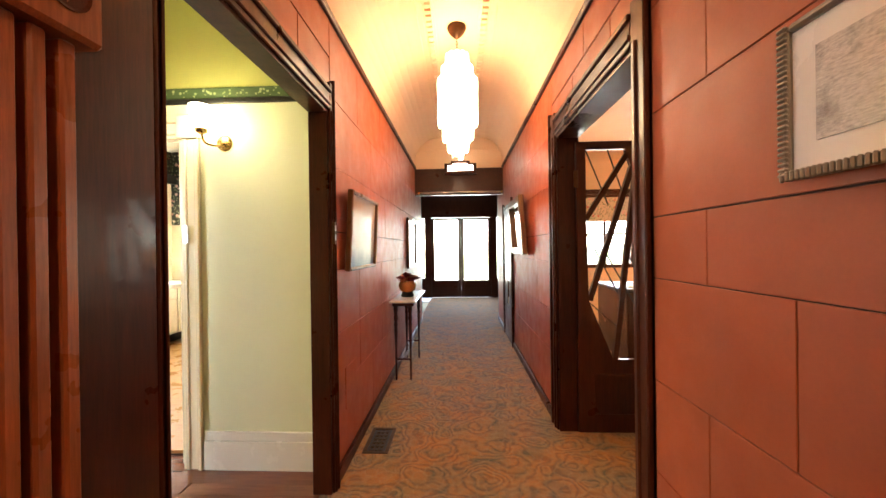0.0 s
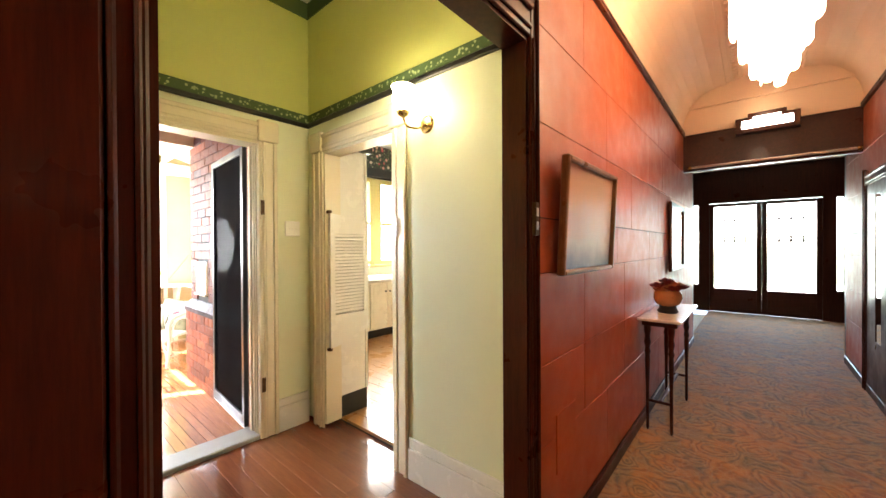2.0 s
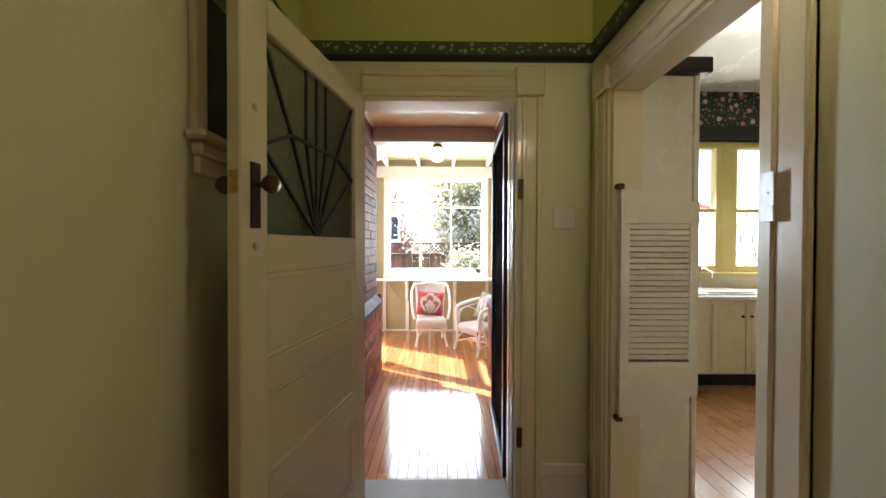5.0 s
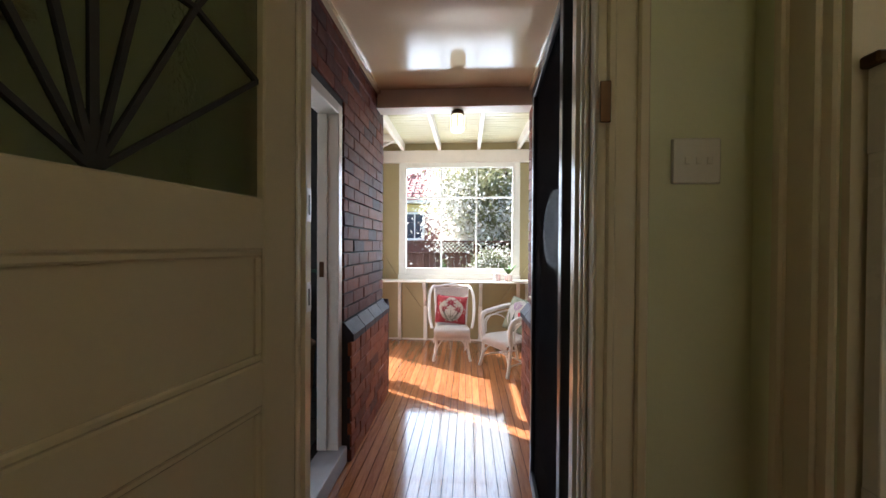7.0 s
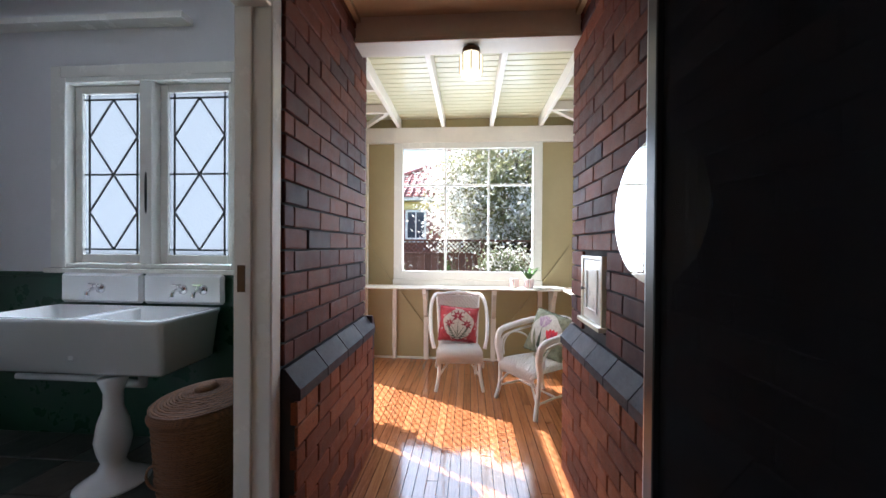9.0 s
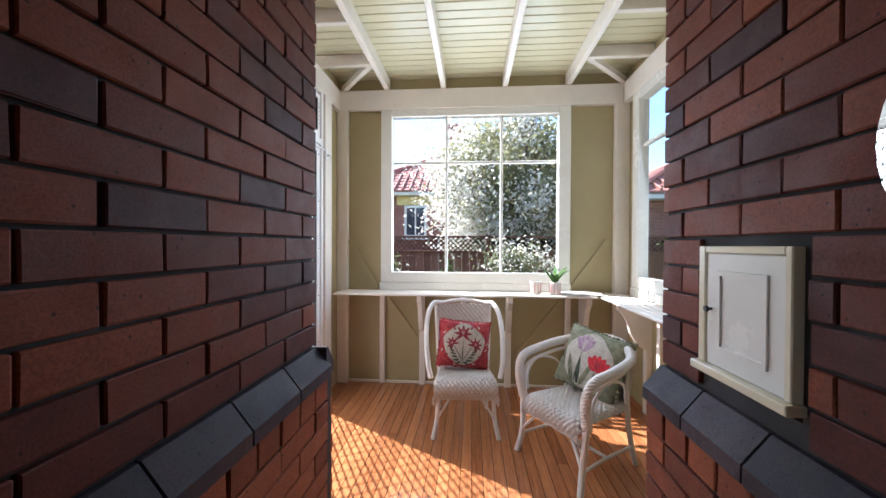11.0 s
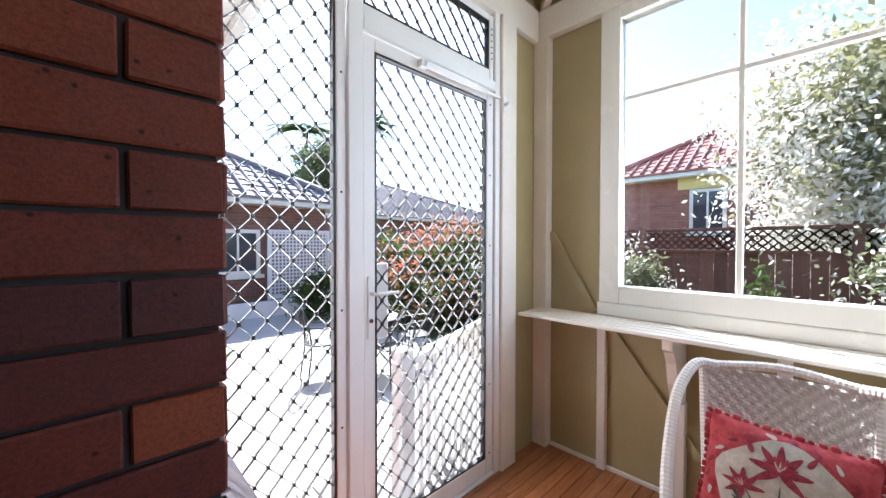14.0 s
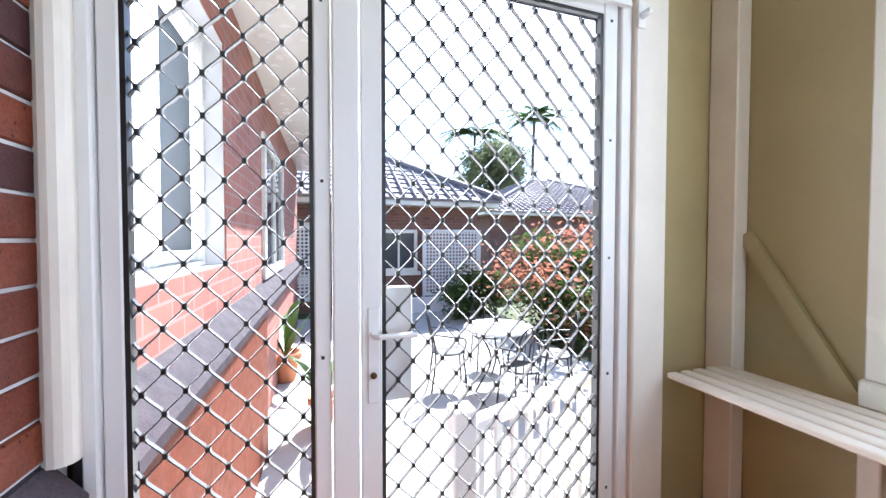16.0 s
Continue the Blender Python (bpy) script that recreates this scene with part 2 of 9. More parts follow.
M["floor_k"] = wood("kitchen_boards", (0.30, 0.13, 0.04), (0.54, 0.28, 0.10), 0.30, "x", 0.3, 0.3)
M["gap"] = painted("dark_gap", (0.012, 0.006, 0.004), 0.8, 0.2)
M["mortar"] = painted("dark_mortar", (0.030, 0.026, 0.026), 0.9, 0.35, 90, 0.5)
M["brick"] = brick_mat("face_brick", ((0.0, (0.062, 0.026, 0.030)), (0.25, (0.098, 0.028, 0.022)), (0.62, (0.148, 0.040, 0.021)), (1.0, (0.22, 0.068, 0.030))))
M["brick_lo"] = brick_mat("plinth_brick", ((0.0, (0.14, 0.042, 0.022)), (0.5, (0.24, 0.074, 0.03)), (1.0, (0.32, 0.115, 0.048))))
M["brick_sill"] = brick_mat("splay_brick", ((0.0, (0.035, 0.033, 0.045)), (1.0, (0.075, 0.065, 0.08))), 0.75)
M["steel"] = metal("aluminium", (0.75, 0.75, 0.76), 0.35)
M["chrome"] = metal("chrome", (0.85, 0.85, 0.86), 0.1)
M["brass"] = metal("brass", (0.62, 0.40, 0.14), 0.25)
M["bronze"] = metal("dark_bronze", (0.12, 0.07, 0.04), 0.4)
M["glass"] = glass("clear_glass")
M["leadlight"] = glass("rippled_glass", (0.95, 0.96, 0.96), 0.22, 0.7, 45)
M["frosted"] = frosted_glass()
M["lead"] = painted("lead_came", (0.04, 0.04, 0.045), 0.5, 0.2)
M["terrazzo"] = painted("terrazzo", (0.34, 0.33, 0.33), 0.5, 0.3, 130, 0.2)
M["screen_black"] = painted("black_screen_frame", (0.02, 0.02, 0.023), 0.35, 0.15)

# ---------------------------------------------------------------- building helpers


def box_data(bm, x0, x1, y0, y1, z0, z1, bevel=0.0):
    xs, ys, zs = sorted((x0, x1)), sorted((y0, y1)), sorted((z0, z1))
    b = min(bevel, *(0.45 * (s[1] - s[0]) for s in (xs, ys, zs))) if bevel else 0.0
    if not b:
        v = [bm.verts.new((xs[i], ys[j], zs[k])) for i in (0, 1) for j in (0, 1) for k in (0, 1)]
        for f in ((0, 1, 3, 2), (4, 6, 7, 5), (0, 4, 5, 1), (2, 3, 7, 6), (0, 2, 6, 4), (1, 5, 7, 3)):
            bm.faces.new([v[i] for i in f])
        return
    # chamfered box: 24 corners
    v = {}
    for i in (0, 1):
        for j in (0, 1):
            for k in (0, 1):
                sx, sy, sz = (1 - 2 * i) * b, (1 - 2 * j) * b, (1 - 2 * k) * b
                v[i, j, k, 0] = bm.verts.new((xs[i], ys[j] + sy, zs[k] + sz))
                v[i, j, k, 1] = bm.verts.new((xs[i] + sx, ys[j], zs[k] + sz))
                v[i, j, k, 2] = bm.verts.new((xs[i] + sx, ys[j] + sy, zs[k]))
    made = []
    for i in (0, 1):
        made.append([v[i, 0, 0, 0], v[i, 1, 0, 0], v[i, 1, 1, 0], v[i, 0, 1, 0]])
        made.append([v[0, i, 0, 1], v[1, i, 0, 1], v[1, i, 1, 1], v[0, i, 1, 1]])
        made.append([v[0, 0, i, 2], v[1, 0, i, 2], v[1, 1, i, 2], v[0, 1, i, 2]])
        for j in (0, 1):
            made.append([v[i, j, 0, 0], v[i, j, 1, 0], v[i, j, 1, 1], v[i, j, 0, 1]])
            made.append([v[i, 0, j, 0], v[i, 1, j, 0], v[i, 1, j, 2], v[i, 0, j, 2]])
            made.append([v[0, i, j, 1], v[1, i, j, 1], v[1, i, j, 2], v[0, i, j, 2]])
            for k in (0, 1):
                made.append([v[i, j, k, 0], v[i, j, k, 1], v[i, j, k, 2]])
    faces = [bm.faces.new(f) for f in made]
    bmesh.ops.recalc_face_normals(bm, faces=faces)


def boxes(*rows, bevel=0.0):
    bm = bmesh.new()
    for r in rows:
        box_data(bm, *r[:6], bevel=r[6] if len(r) > 6 else bevel)
    if not bevel:
        bmesh.ops.recalc_face_normals(bm, faces=bm.faces)
    return bm


def prism(points, y0, y1, axis="y"):
    """A closed outline (a, b) swept along an axis: y -> (a, y, b), x -> (x, a, b), z -> (a, b, z)."""
    bm = bmesh.new()
    put = {"y": lambda a, b, s: (a, s, b), "x": lambda a, b, s: (s, a, b), "z": lambda a, b, s: (a, b, s)}[axis]
    lo = [bm.verts.new(put(a, b, y0)) for a, b in points]
    hi = [bm.verts.new(put(a, b, y1)) for a, b in points]
    n = len(points)
    for i in range(n):
        bm.faces.new((lo[i], lo[(i + 1) % n], hi[(i + 1) % n], hi[i]))
    bm.faces.new(lo[::-1])
    bm.faces.new(hi)
    bmesh.ops.recalc_face_normals(bm, faces=bm.faces)
    return bm


def lathe(profile, steps=24, cx=0.0, cy=0.0):
    """Turned shape: (radius, z) rows."""
    bm = bmesh.new()
    rings = []
    for r, z in profile:
        rings.append([bm.verts.new((cx + r * math.cos(2 * math.pi * i / steps), cy + r * math.sin(2 * math.pi * i / steps), z)) for i in range(steps)])
    for a, b in zip(rings, rings[1:]):
        for i in range(steps):
            bm.faces.new((a[i], a[(i + 1) % steps], b[(i + 1) % steps], b[i]))
    bm.faces.new(rings[0][::-1])
    bm.faces.new(rings[-1])
    bmesh.ops.recalc_face_normals(bm, faces=bm.faces)
    return bm


def tube(points, radius, steps=8, bm=None, closed=False):
    """A round rod through points; radius may be one number or one a point."""
    bm = bm or bmesh.new()
    pts = [Vector(p) for p in points]
    n = len(pts)
    rad = [radius] * n if isinstance(radius, (int, float)) else list(radius)
    rings, up = [], None
    for i, p in enumerate(pts):
        if closed:
            d = (pts[(i + 1) % n] - pts[i - 1]).normalized()
        else:
            d = (pts[min(i + 1, n - 1)] - pts[max(i - 1, 0)]).normalized()
        if up is None:
            up = d.orthogonal().normalized()
        up = (up - d * up.dot(d)).normalized()
        side = d.cross(up)
        rings.append([bm.verts.new(p + rad[i] * (math.cos(2 * math.pi * k / steps) * up + math.sin(2 * math.pi * k / steps) * side)) for k in range(steps)])
    pairs = list(zip(rings, rings[1:])) + ([(rings[-1], rings[0])] if closed else [])
    fs = []
    for a, b in pairs:
        for k in range(steps):
            fs.append(bm.faces.new((a[k], a[(k + 1) % steps], b[(k + 1) % steps], b[k])))
    if not closed:
        fs.append(bm.faces.new(rings[0][::-1]))
        fs.append(bm.faces.new(rings[-1]))
    return bm


def smooth(pts, per=6):
    """Catmull-Rom points through pts."""
    p = [Vector(q) for q in pts]
    p = [2 * p[0] - p[1]] + p + [2 * p[-1] - p[-2]]
    out = []
    for i in range(1, len(p) - 2):
        for k in range(per):
            t = k / per
            out.append(0.5 * (2 * p[i] + (p[i + 1] - p[i - 1]) * t + (2 * p[i - 1] - 5 * p[i] + 4 * p[i + 1] - p[i + 2]) * t * t + (3 * p[i] - p[i - 1] - 3 * p[i + 1] + p[i + 2]) * t ** 3))
    return out + [p[-2]]


def mesh_from(name, bm, material, soft=False):
    me = bpy.data.meshes.new(name)
    bm.to_mesh(me)
    bm.free()
    me.materials.append(material)
    if soft:
        for p in me.polygons:
            p.use_smooth = True
    return me


def part(name, bm, material, parent=None, label="", soft=False):
    ob = new(name, mesh_from(name, bm, material, soft))
    if parent is not None:
        ob.parent = parent
    if label:
        ob["label"] = label
    return ob


def thing(name, label, category, group="", kind=""):
    return tagged(new(name), label, category, group, kind)


def struct(name, bm, material, label, category, soft=False):
    return tagged(part(name, bm, material, None, "", soft), label, category, "", "structure")


def wall(name, axis, at, thick, a0, a1, z0, z1, holes, material, label, category="wall"):
    """A wall in the plane axis=at (thick may be negative), from a0 to a1, with rectangular holes (b0, b1, h0, h1)."""
    cuts_a = sorted({a0, a1, *(v for h in holes for v in h[:2])})
    cuts_z = sorted({z0, z1, *(v for h in holes for v in h[2:])})
    bm = bmesh.new()
    for p, q in zip(cuts_a, cuts_a[1:]):
        # merge free runs up the height
        run = None
        for r, s in zip(cuts_z, cuts_z[1:]):
            inside = any(h[0] <= (p + q) / 2 <= h[1] and h[2] <= (r + s) / 2 <= h[3] for h in holes)
            if not inside:
                run = (run[0], s) if run else (r, s)
            if run and (inside or s == cuts_z[-1]):
                lo, hi = run
                if axis == "x":
                    box_data(bm, at, at + thick, p, q, lo, hi)
                else:
                    box_data(bm, p, q, at, at + thick, lo, hi)
                run = None
    bmesh.ops.remove_doubles(bm, verts=bm.verts, dist=1e-5)
    bmesh.ops.recalc_face_normals(bm, faces=bm.faces)
    return struct(name, bm, material, label, category)

# ---------------------------------------------------------------- structure: hall
AY0, AY1, AZ = 0.825, 1.92, 2.06        # arch from hall to lobby
RY0, RY1, RZ = 1.47, 2.63, 2.10        # opening from hall to living room
HEND, VEST, FRONT = 5.80, 6.75, 9.60


def carpet_mat():
    m, nt, b = shader("patterned_carpet")
    v = coords(nt)
    warp = nt.nodes.new("ShaderNodeTexNoise")
    warp.inputs["Scale"].default_value = 6.0
    nt.links.new(v, warp.inputs["Vector"])
    bent = mixc(nt, 0.14, v, warp.outputs["Color"], "ADD")
    vor = nt.nodes.new("ShaderNodeTexVoronoi")
    vor.feature, vor.inputs["Scale"].default_value = "SMOOTH_F1", 5.2
    nt.links.new(bent, vor.inputs["Vector"])
    rings = arith(nt, "ABSOLUTE", arith(nt, "SINE", arith(nt, "MULTIPLY", vor.outputs["Distance"], 26.0)))
    fine = nt.nodes.new("ShaderNodeTexVoronoi")
    fine.feature, fine.inputs["Scale"].default_value = "DISTANCE_TO_EDGE", 17.0
    nt.links.new(bent, fine.inputs["Vector"])
    lines = ramp(nt, fine.outputs["Distance"], ((0.03, (1, 1, 1)), (0.10, (0, 0, 0))))
    base = ramp(nt, rings, ((0.15, (0.07, 0.065, 0.045)), (0.55, (0.28, 0.155, 0.045)), (0.95, (0.42, 0.25, 0.085))))
    rust = ramp(nt, noise_tex(nt, v, 5.5, 4), ((0.40, (0.15, 0.14, 0.095)), (0.62, (0.44, 0.17, 0.03))))
    col = mixc(nt, 0.55, base, rust)
    col = mixc(nt, 0.12, col, (0.035, 0.030, 0.020))
    col = mixc(nt, arith(nt, "MULTIPLY", lines, 0.3), col, (0.36, 0.29, 0.17))
    pile = noise_tex(nt, v, 420, 2)
    col = mixc(nt, 0.5, col, ramp(nt, pile, ((0.3, (0.2,) * 3), (0.7, (0.8,) * 3))), "OVERLAY")
    nt.links.new(col, b.inputs["Base Color"])
    b.inputs["Roughness"].default_value = 0.95
    b.inputs["Sheen Weight"].default_value = 0.15
    bump(nt, b, mixc(nt, 0.4, pile, rings), 0.5, 0.006)
    return m


M["carpet"] = carpet_mat()
struct("floor_hall", boxes((HX0 - 0.06, 5.0, -2.4, FRONT + 0.2, -0.08, 0.0)), M["carpet"], "old gold and teal patterned wool carpet in the hall", "carpet")
wall("wall_hall_west", "x", HX0 - 0.006, -0.074, -2.4, VEST, 0, 3.3, [(AY0, AY1, 0, AZ)], M["groove"], "hall wall behind terracotta panels")
wall("wall_hall_east", "x", HX1 + 0.006, 0.134, -2.4, VEST, 0, 3.3, [(RY0, RY1, 0, RZ)], M["groove"], "hall wall behind terracotta panels")
wall("wall_hall_rear", "y", -2.4, -0.1, -0.9, 5.0, 0, 3.3, [], M["panel"], "terracotta wall closing the rear of the hall")
# cross wall with lintel and the entrance lobby beyond it
wall("wall_hall_lintel", "y", HEND, 0.10, HX0, HX1, 2.16, 3.3, [], M["mahogany_h"], "dark timber lintel across the hall")
struct("wall_entry_west", boxes((-1.22, -1.12, VEST, FRONT, 0, 3.0), (-1.22, HX0 - 0.005, VEST - 0.12, VEST, 0, 3.0)), M["mahogany"], "dark panelled side wall of the entrance", "wall")
struct("wall_entry_east", boxes((1.18, 1.28, VEST, FRONT, 0, 3.0), (HX1 + 0.005, 1.28, VEST - 0.12, VEST, 0, 3.0)), M["mahogany"], "dark panelled side wall of the entrance", "wall")
wall("wall_front", "y", FRONT, 0.12, -1.22, 1.28, 0, 3.0, [(-0.74, 0.82, 0, 2.12), (-1.02, -0.90, 0.5, 2.12), (0.965, 1.085, 0.5, 2.12)], M["mahogany"], "dark timber front wall with doors and sidelights")
struct("ceiling_entry", boxes((-1.22, 1.28, HEND + 0.1, FRONT + 0.1, 2.75, 2.85)), M["plaster"], "cream plaster entrance ceiling", "ceiling")


def hall_ceiling():
    """Coved plaster ceiling with beads along it, one mesh."""
    prof = [(HX0, 2.60)]
    for k in range(9):
        a = math.pi / 2 * k / 8
        prof.append((HX0 + 0.36 * (1 - math.cos(a)), 2.64 + 0.42 * math.sin(a)))
    steps = [(-0.30, 3.06), (-0.30, 3.085), (-0.26, 3.085), (-0.26, 3.10), (-0.17, 3.10), (-0.17, 3.12), (0.17, 3.12), (0.17, 3.10), (0.26, 3.10), (0.26, 3.085), (0.30, 3.085), (0.30, 3.06)]
    prof += steps
    for k in range(9):
        a = math.pi / 2 * (8 - k) / 8
        prof.append((HX1 - 0.36 * (1 - math.cos(a)), 2.64 + 0.42 * math.sin(a)))
    prof += [(HX1, 2.60), (HX1, 3.3), (HX0, 3.3)]
    bm = prism(prof, -2.4, HEND - 0.021)
    box_data(bm, HX0, HX1, HEND - 0.02, HEND - 0.002, 2.58, 3.2)
    box_data(bm, HX0, HX1, HEND - 0.05, HEND - 0.02, 2.86, 2.90)
    for x in (-0.215, 0.215):
        for i in range(110):
            y = -2.0 + i * 0.07
            box_data(bm, x - 0.022, x + 0.022, y, y + 0.04, 3.07, 3.10)
    return bm


struct("ceiling_hall", hall_ceiling(), M["plaster"], "cream coved plaster ceiling with beaded strips", "ceiling")
for nm, x0, x1 in (("west", HX0, HX0 + 0.022), ("east", HX1 - 0.022, HX1)):
    struct("trim_rail_" + nm, boxes((x0, x1, -2.4, HEND, RAIL, RAIL + 0.02, 0.004), (min(x0, x1), max(x0, x1) if nm == "west" else x1, -2.4, HEND, RAIL + 0.02, RAIL + 0.045, 0.006)), M["mahogany_h"], "dark timber picture rail", "picture rail")
struct("baseboard_hall_west", boxes((HX0, HX0 + 0.016, AY1 + 0.047, VEST - 0.12, 0, 0.075, 0.004), (HX0, HX0 + 0.016, -2.4, AY0 - 0.047, 0, 0.075, 0.004)), M["mahogany_h"], "dark timber skirting", "skirting")
struct("baseboard_hall_east", boxes((HX1 - 0.016, HX1, RY1 + 0.11, VEST - 0.12, 0, 0.075, 0.004), (HX1 - 0.016, HX1, -2.4, RY0 - 0.16, 0, 0.075, 0.004)), M["mahogany_h"], "dark timber skirting", "skirting")


def architrave(name, axis, face, out, a0, a1, top, w, material, depth=0.03, horn=True, z0=0.0, hw=0.0, label="dark timber architrave round the opening"):
    """Moulded frame round an opening on one wall face. out: +1 or -1, the way it stands proud."""
    th = thing(name, label, "architrave", "", "structure")

    def put(p, q, lo, hi, d):
        a = (face, face + out * d)
        return (min(a), max(a), p, q, lo, hi) if axis == "x" else (p, q, min(a), max(a), lo, hi)

    for side, p, q in (("jamb", a0 - w, a0), ("jamb", a1, a1 + w)):
        s = 1 if p < a0 else -1
        edge = p if s > 0 else q
        up = (hw or w) + 0.04
        rows = [put(p, q, z0, top + (up if horn else 0), depth * 0.55)]
        rows.append(put(*sorted((edge, edge + s * w * 0.22)), z0, top + (up + 0.02 if horn else 0), depth))
        rows.append(put(*sorted((edge + s * w * 0.62, edge + s * w * 0.80)), z0, top, depth * 0.85))
        part(side, boxes(*rows, bevel=0.005), material, th)
    w = hw or w
    rows = [put(a0, a1, top, top + w, depth * 0.55), put(a0, a1, top + w * 0.78, top + w, depth), put(a0, a1, top + w * 0.2, top + w * 0.38, depth * 0.85)]
    part("head", boxes(*rows, bevel=0.005), material, th)
    return th


architrave("architrave_lobby_arch", "x", HX0, 1, AY0, AY1, AZ, 0.045, M["mahogany"], hw=0.115)
architrave("architrave_living", "x", HX1, -1, RY0, RY1, RZ, 0.13, M["mahogany"])
struct("trim_arch_lining", boxes((LE + 0.001, HX0 + 0.002, AY0, AY0 + 0.012, 0, AZ), (LE + 0.001, HX0 + 0.002, AY1 - 0.012, AY1, 0, AZ), (LE + 0.001, HX0 + 0.002, AY0 + 0.012, AY1 - 0.012, AZ - 0.012, AZ)), M["mahogany"], "dark timber lining of the arch", "door lining")
struct("trim_living_lining", boxes((HX1 - 0.002, HX1 + 0.15, RY0, RY0 + 0.02, 0, RZ), (HX1 - 0.002, HX1 + 0.15, RY1 - 0.02, RY1, 0, RZ), (HX1 - 0.002, HX1 + 0.15, RY0 + 0.02, RY1 - 0.02, RZ - 0.02, RZ)), M["mahogany"], "dark timber lining of the opening", "door lining")

# ---------------------------------------------------------------- structure: lobby
DY0, DY1, DZ = 1.02, 1.79, 2.04        # back door
LF = -0.03                             # lobby floor
KX0, KX1, KZ = -2.47, -1.71, 2.00      # kitchen opening
wall("wall_lobby_east", "x", LE + 0.018, -0.018, LS - 0.1, LN + 0.1, 0, 3.3, [(AY0, AY1, 0, AZ)], M["green_lo"], "pale green plaster on the hall side of the lobby")
wall("wall_lobby_west", "x", LW, -0.06, LS - 0.1, LN + 0.1, 0, 2.225, [(DY0 - 0.03, DY1 + 0.03, 0, DZ + 0.03)], M["green_lo"], "pale green plaster wall round the back door")
wall("wall_lobby_north", "y", LN, 0.13, LW - 0.06, LE, 0, 2.225, [(KX0, KX1, 0, KZ)], M["green_lo"], "pale green plaster wall with the kitchen opening")
wall("wall_lobby_south", "y", LS, -0.10, LW - 0.06, LE, 0, 2.225, [(-2.22, -1.92, 1.62, 2.15)], M["green_lo"], "pale green plaster wall with a small hatch")
wall("wall_lobby_west_upper", "x", LW, -0.06, LS - 0.1, LN + 0.1, 2.225, 3.3, [], M["green_hi"], "lime green plaster above the rail")
wall("wall_lobby_north_upper", "y", LN, 0.13, LW - 0.06, LE, 2.225, 3.3, [], M["green_hi"], "lime green plaster above the rail")
wall("wall_lobby_south_upper", "y", LS, -0.10, LW - 0.06, LE, 2.225, 3.3, [], M["green_hi"], "lime green plaster above the rail")
struct("ceiling_lobby", boxes((LW - 0.06, LE, LS - 0.1, LN + 0.13, 3.17, 3.25)), M["white"], "white plaster lobby ceiling", "ceiling")


def border_mat():
    """Green wallpaper border with a running pale leaf pattern."""
    m, nt, b = shader("leaf_border_paper")
    v = coords(nt)
    vor = nt.nodes.new("ShaderNodeTexVoronoi")
    vor.inputs["Scale"].default_value = 42
    nt.links.new(v, vor.inputs["Vector"])
    spots = ramp(nt, vor.outputs["Distance"], ((0.30, (1, 1, 1)), (0.42, (0, 0, 0))))
    sep = nt.nodes.new("ShaderNodeSeparateXYZ")
    nt.links.new(v, sep.inputs[0])
    wave = arith(nt, "MULTIPLY", arith(nt, "SINE", arith(nt, "MULTIPLY", arith(nt, "ADD", sep.outputs[0], sep.outputs[1]), 70.0)), 0.010)
    band = arith(nt, "LESS_THAN", arith(nt, "ABSOLUTE", arith(nt, "SUBTRACT", arith(nt, "ADD", sep.outputs[2], wave), 2.280)), 0.018)
    col = mixc(nt, arith(nt, "MULTIPLY", spots, band), (0.055, 0.095, 0.03), (0.34, 0.40, 0.20))
    nt.links.new(col, b.inputs["Base Color"])
    b.inputs["Roughness"].default_value = 0.7
    return m


M["border"] = border_mat()
B0, B1 = 2.244, 2.312
struct("trim_border_west", boxes((LW, LW + 0.008, LS, LN, B0, B1)), M["border"], "dark green leaf-patterned wallpaper border", "border")
struct("trim_border_north", boxes((LW + 0.008, LE, LN - 0.008, LN, B0, B1)), M["border"], "dark green leaf-patterned wallpaper border", "border")
struct("trim_border_south", boxes((LW + 0.008, LE, LS, LS + 0.008, B0, B1)), M["border"], "dark green leaf-patterned wallpaper border", "border")
struct("trim_cornice_west", boxes((LW, LW + 0.008, LS, LN, 3.05, 3.17)), M["border"], "dark green wallpaper border under the ceiling", "border")
struct("trim_cornice_north", boxes((LW + 0.008, LE, LN - 0.008, LN, 3.05, 3.17)), M["border"], "dark green wallpaper border under the ceiling", "border")
struct("trim_rail_lobby_west", boxes((LW, LW + 0.022, LS, LN, B0 - 0.032, B0, 0.005)), M["black"], "black picture rail", "picture rail")
struct("trim_rail_lobby_north", boxes((LW + 0.022, LE, LN - 0.022, LN, B0 - 0.032, B0, 0.005)), M["black"], "black picture rail", "picture rail")
struct("trim_rail_lobby_south", boxes((LW + 0.022, LE, LS, LS + 0.022, B0 - 0.032, B0, 0.005)), M["black"], "black picture rail", "picture rail")
SK = 0.205
struct("baseboard_lobby_north", boxes((KX1 + 0.13, LE - 0.004, LN - 0.02, LN, LF, SK * 0.72, 0.003), (KX1 + 0.13, LE - 0.004, LN - 0.014, LN, SK * 0.72, SK, 0.004)), M["white"], "tall white gloss skirting", "skirting")
struct("baseboard_lobby_west", boxes((LW, LW + 0.02, DY1 + 0.125, LN - 0.02, LF, SK * 0.72, 0.003), (LW, LW + 0.014, DY1 + 0.125, LN - 0.02, SK * 0.72, SK, 0.004)), M["white"], "tall white gloss skirting", "skirting")
struct("baseboard_lobby_south", boxes((LW + 0.02, LE - 0.004, LS, LS + 0.02, LF, SK, 0.003)), M["white"], "tall white gloss skirting", "skirting")
architrave("architrave_back_door", "x", LW, 1, DY0, DY1, DZ, 0.125, M["cream"], 0.028, False, LF, label="cream painted architrave round the back door")
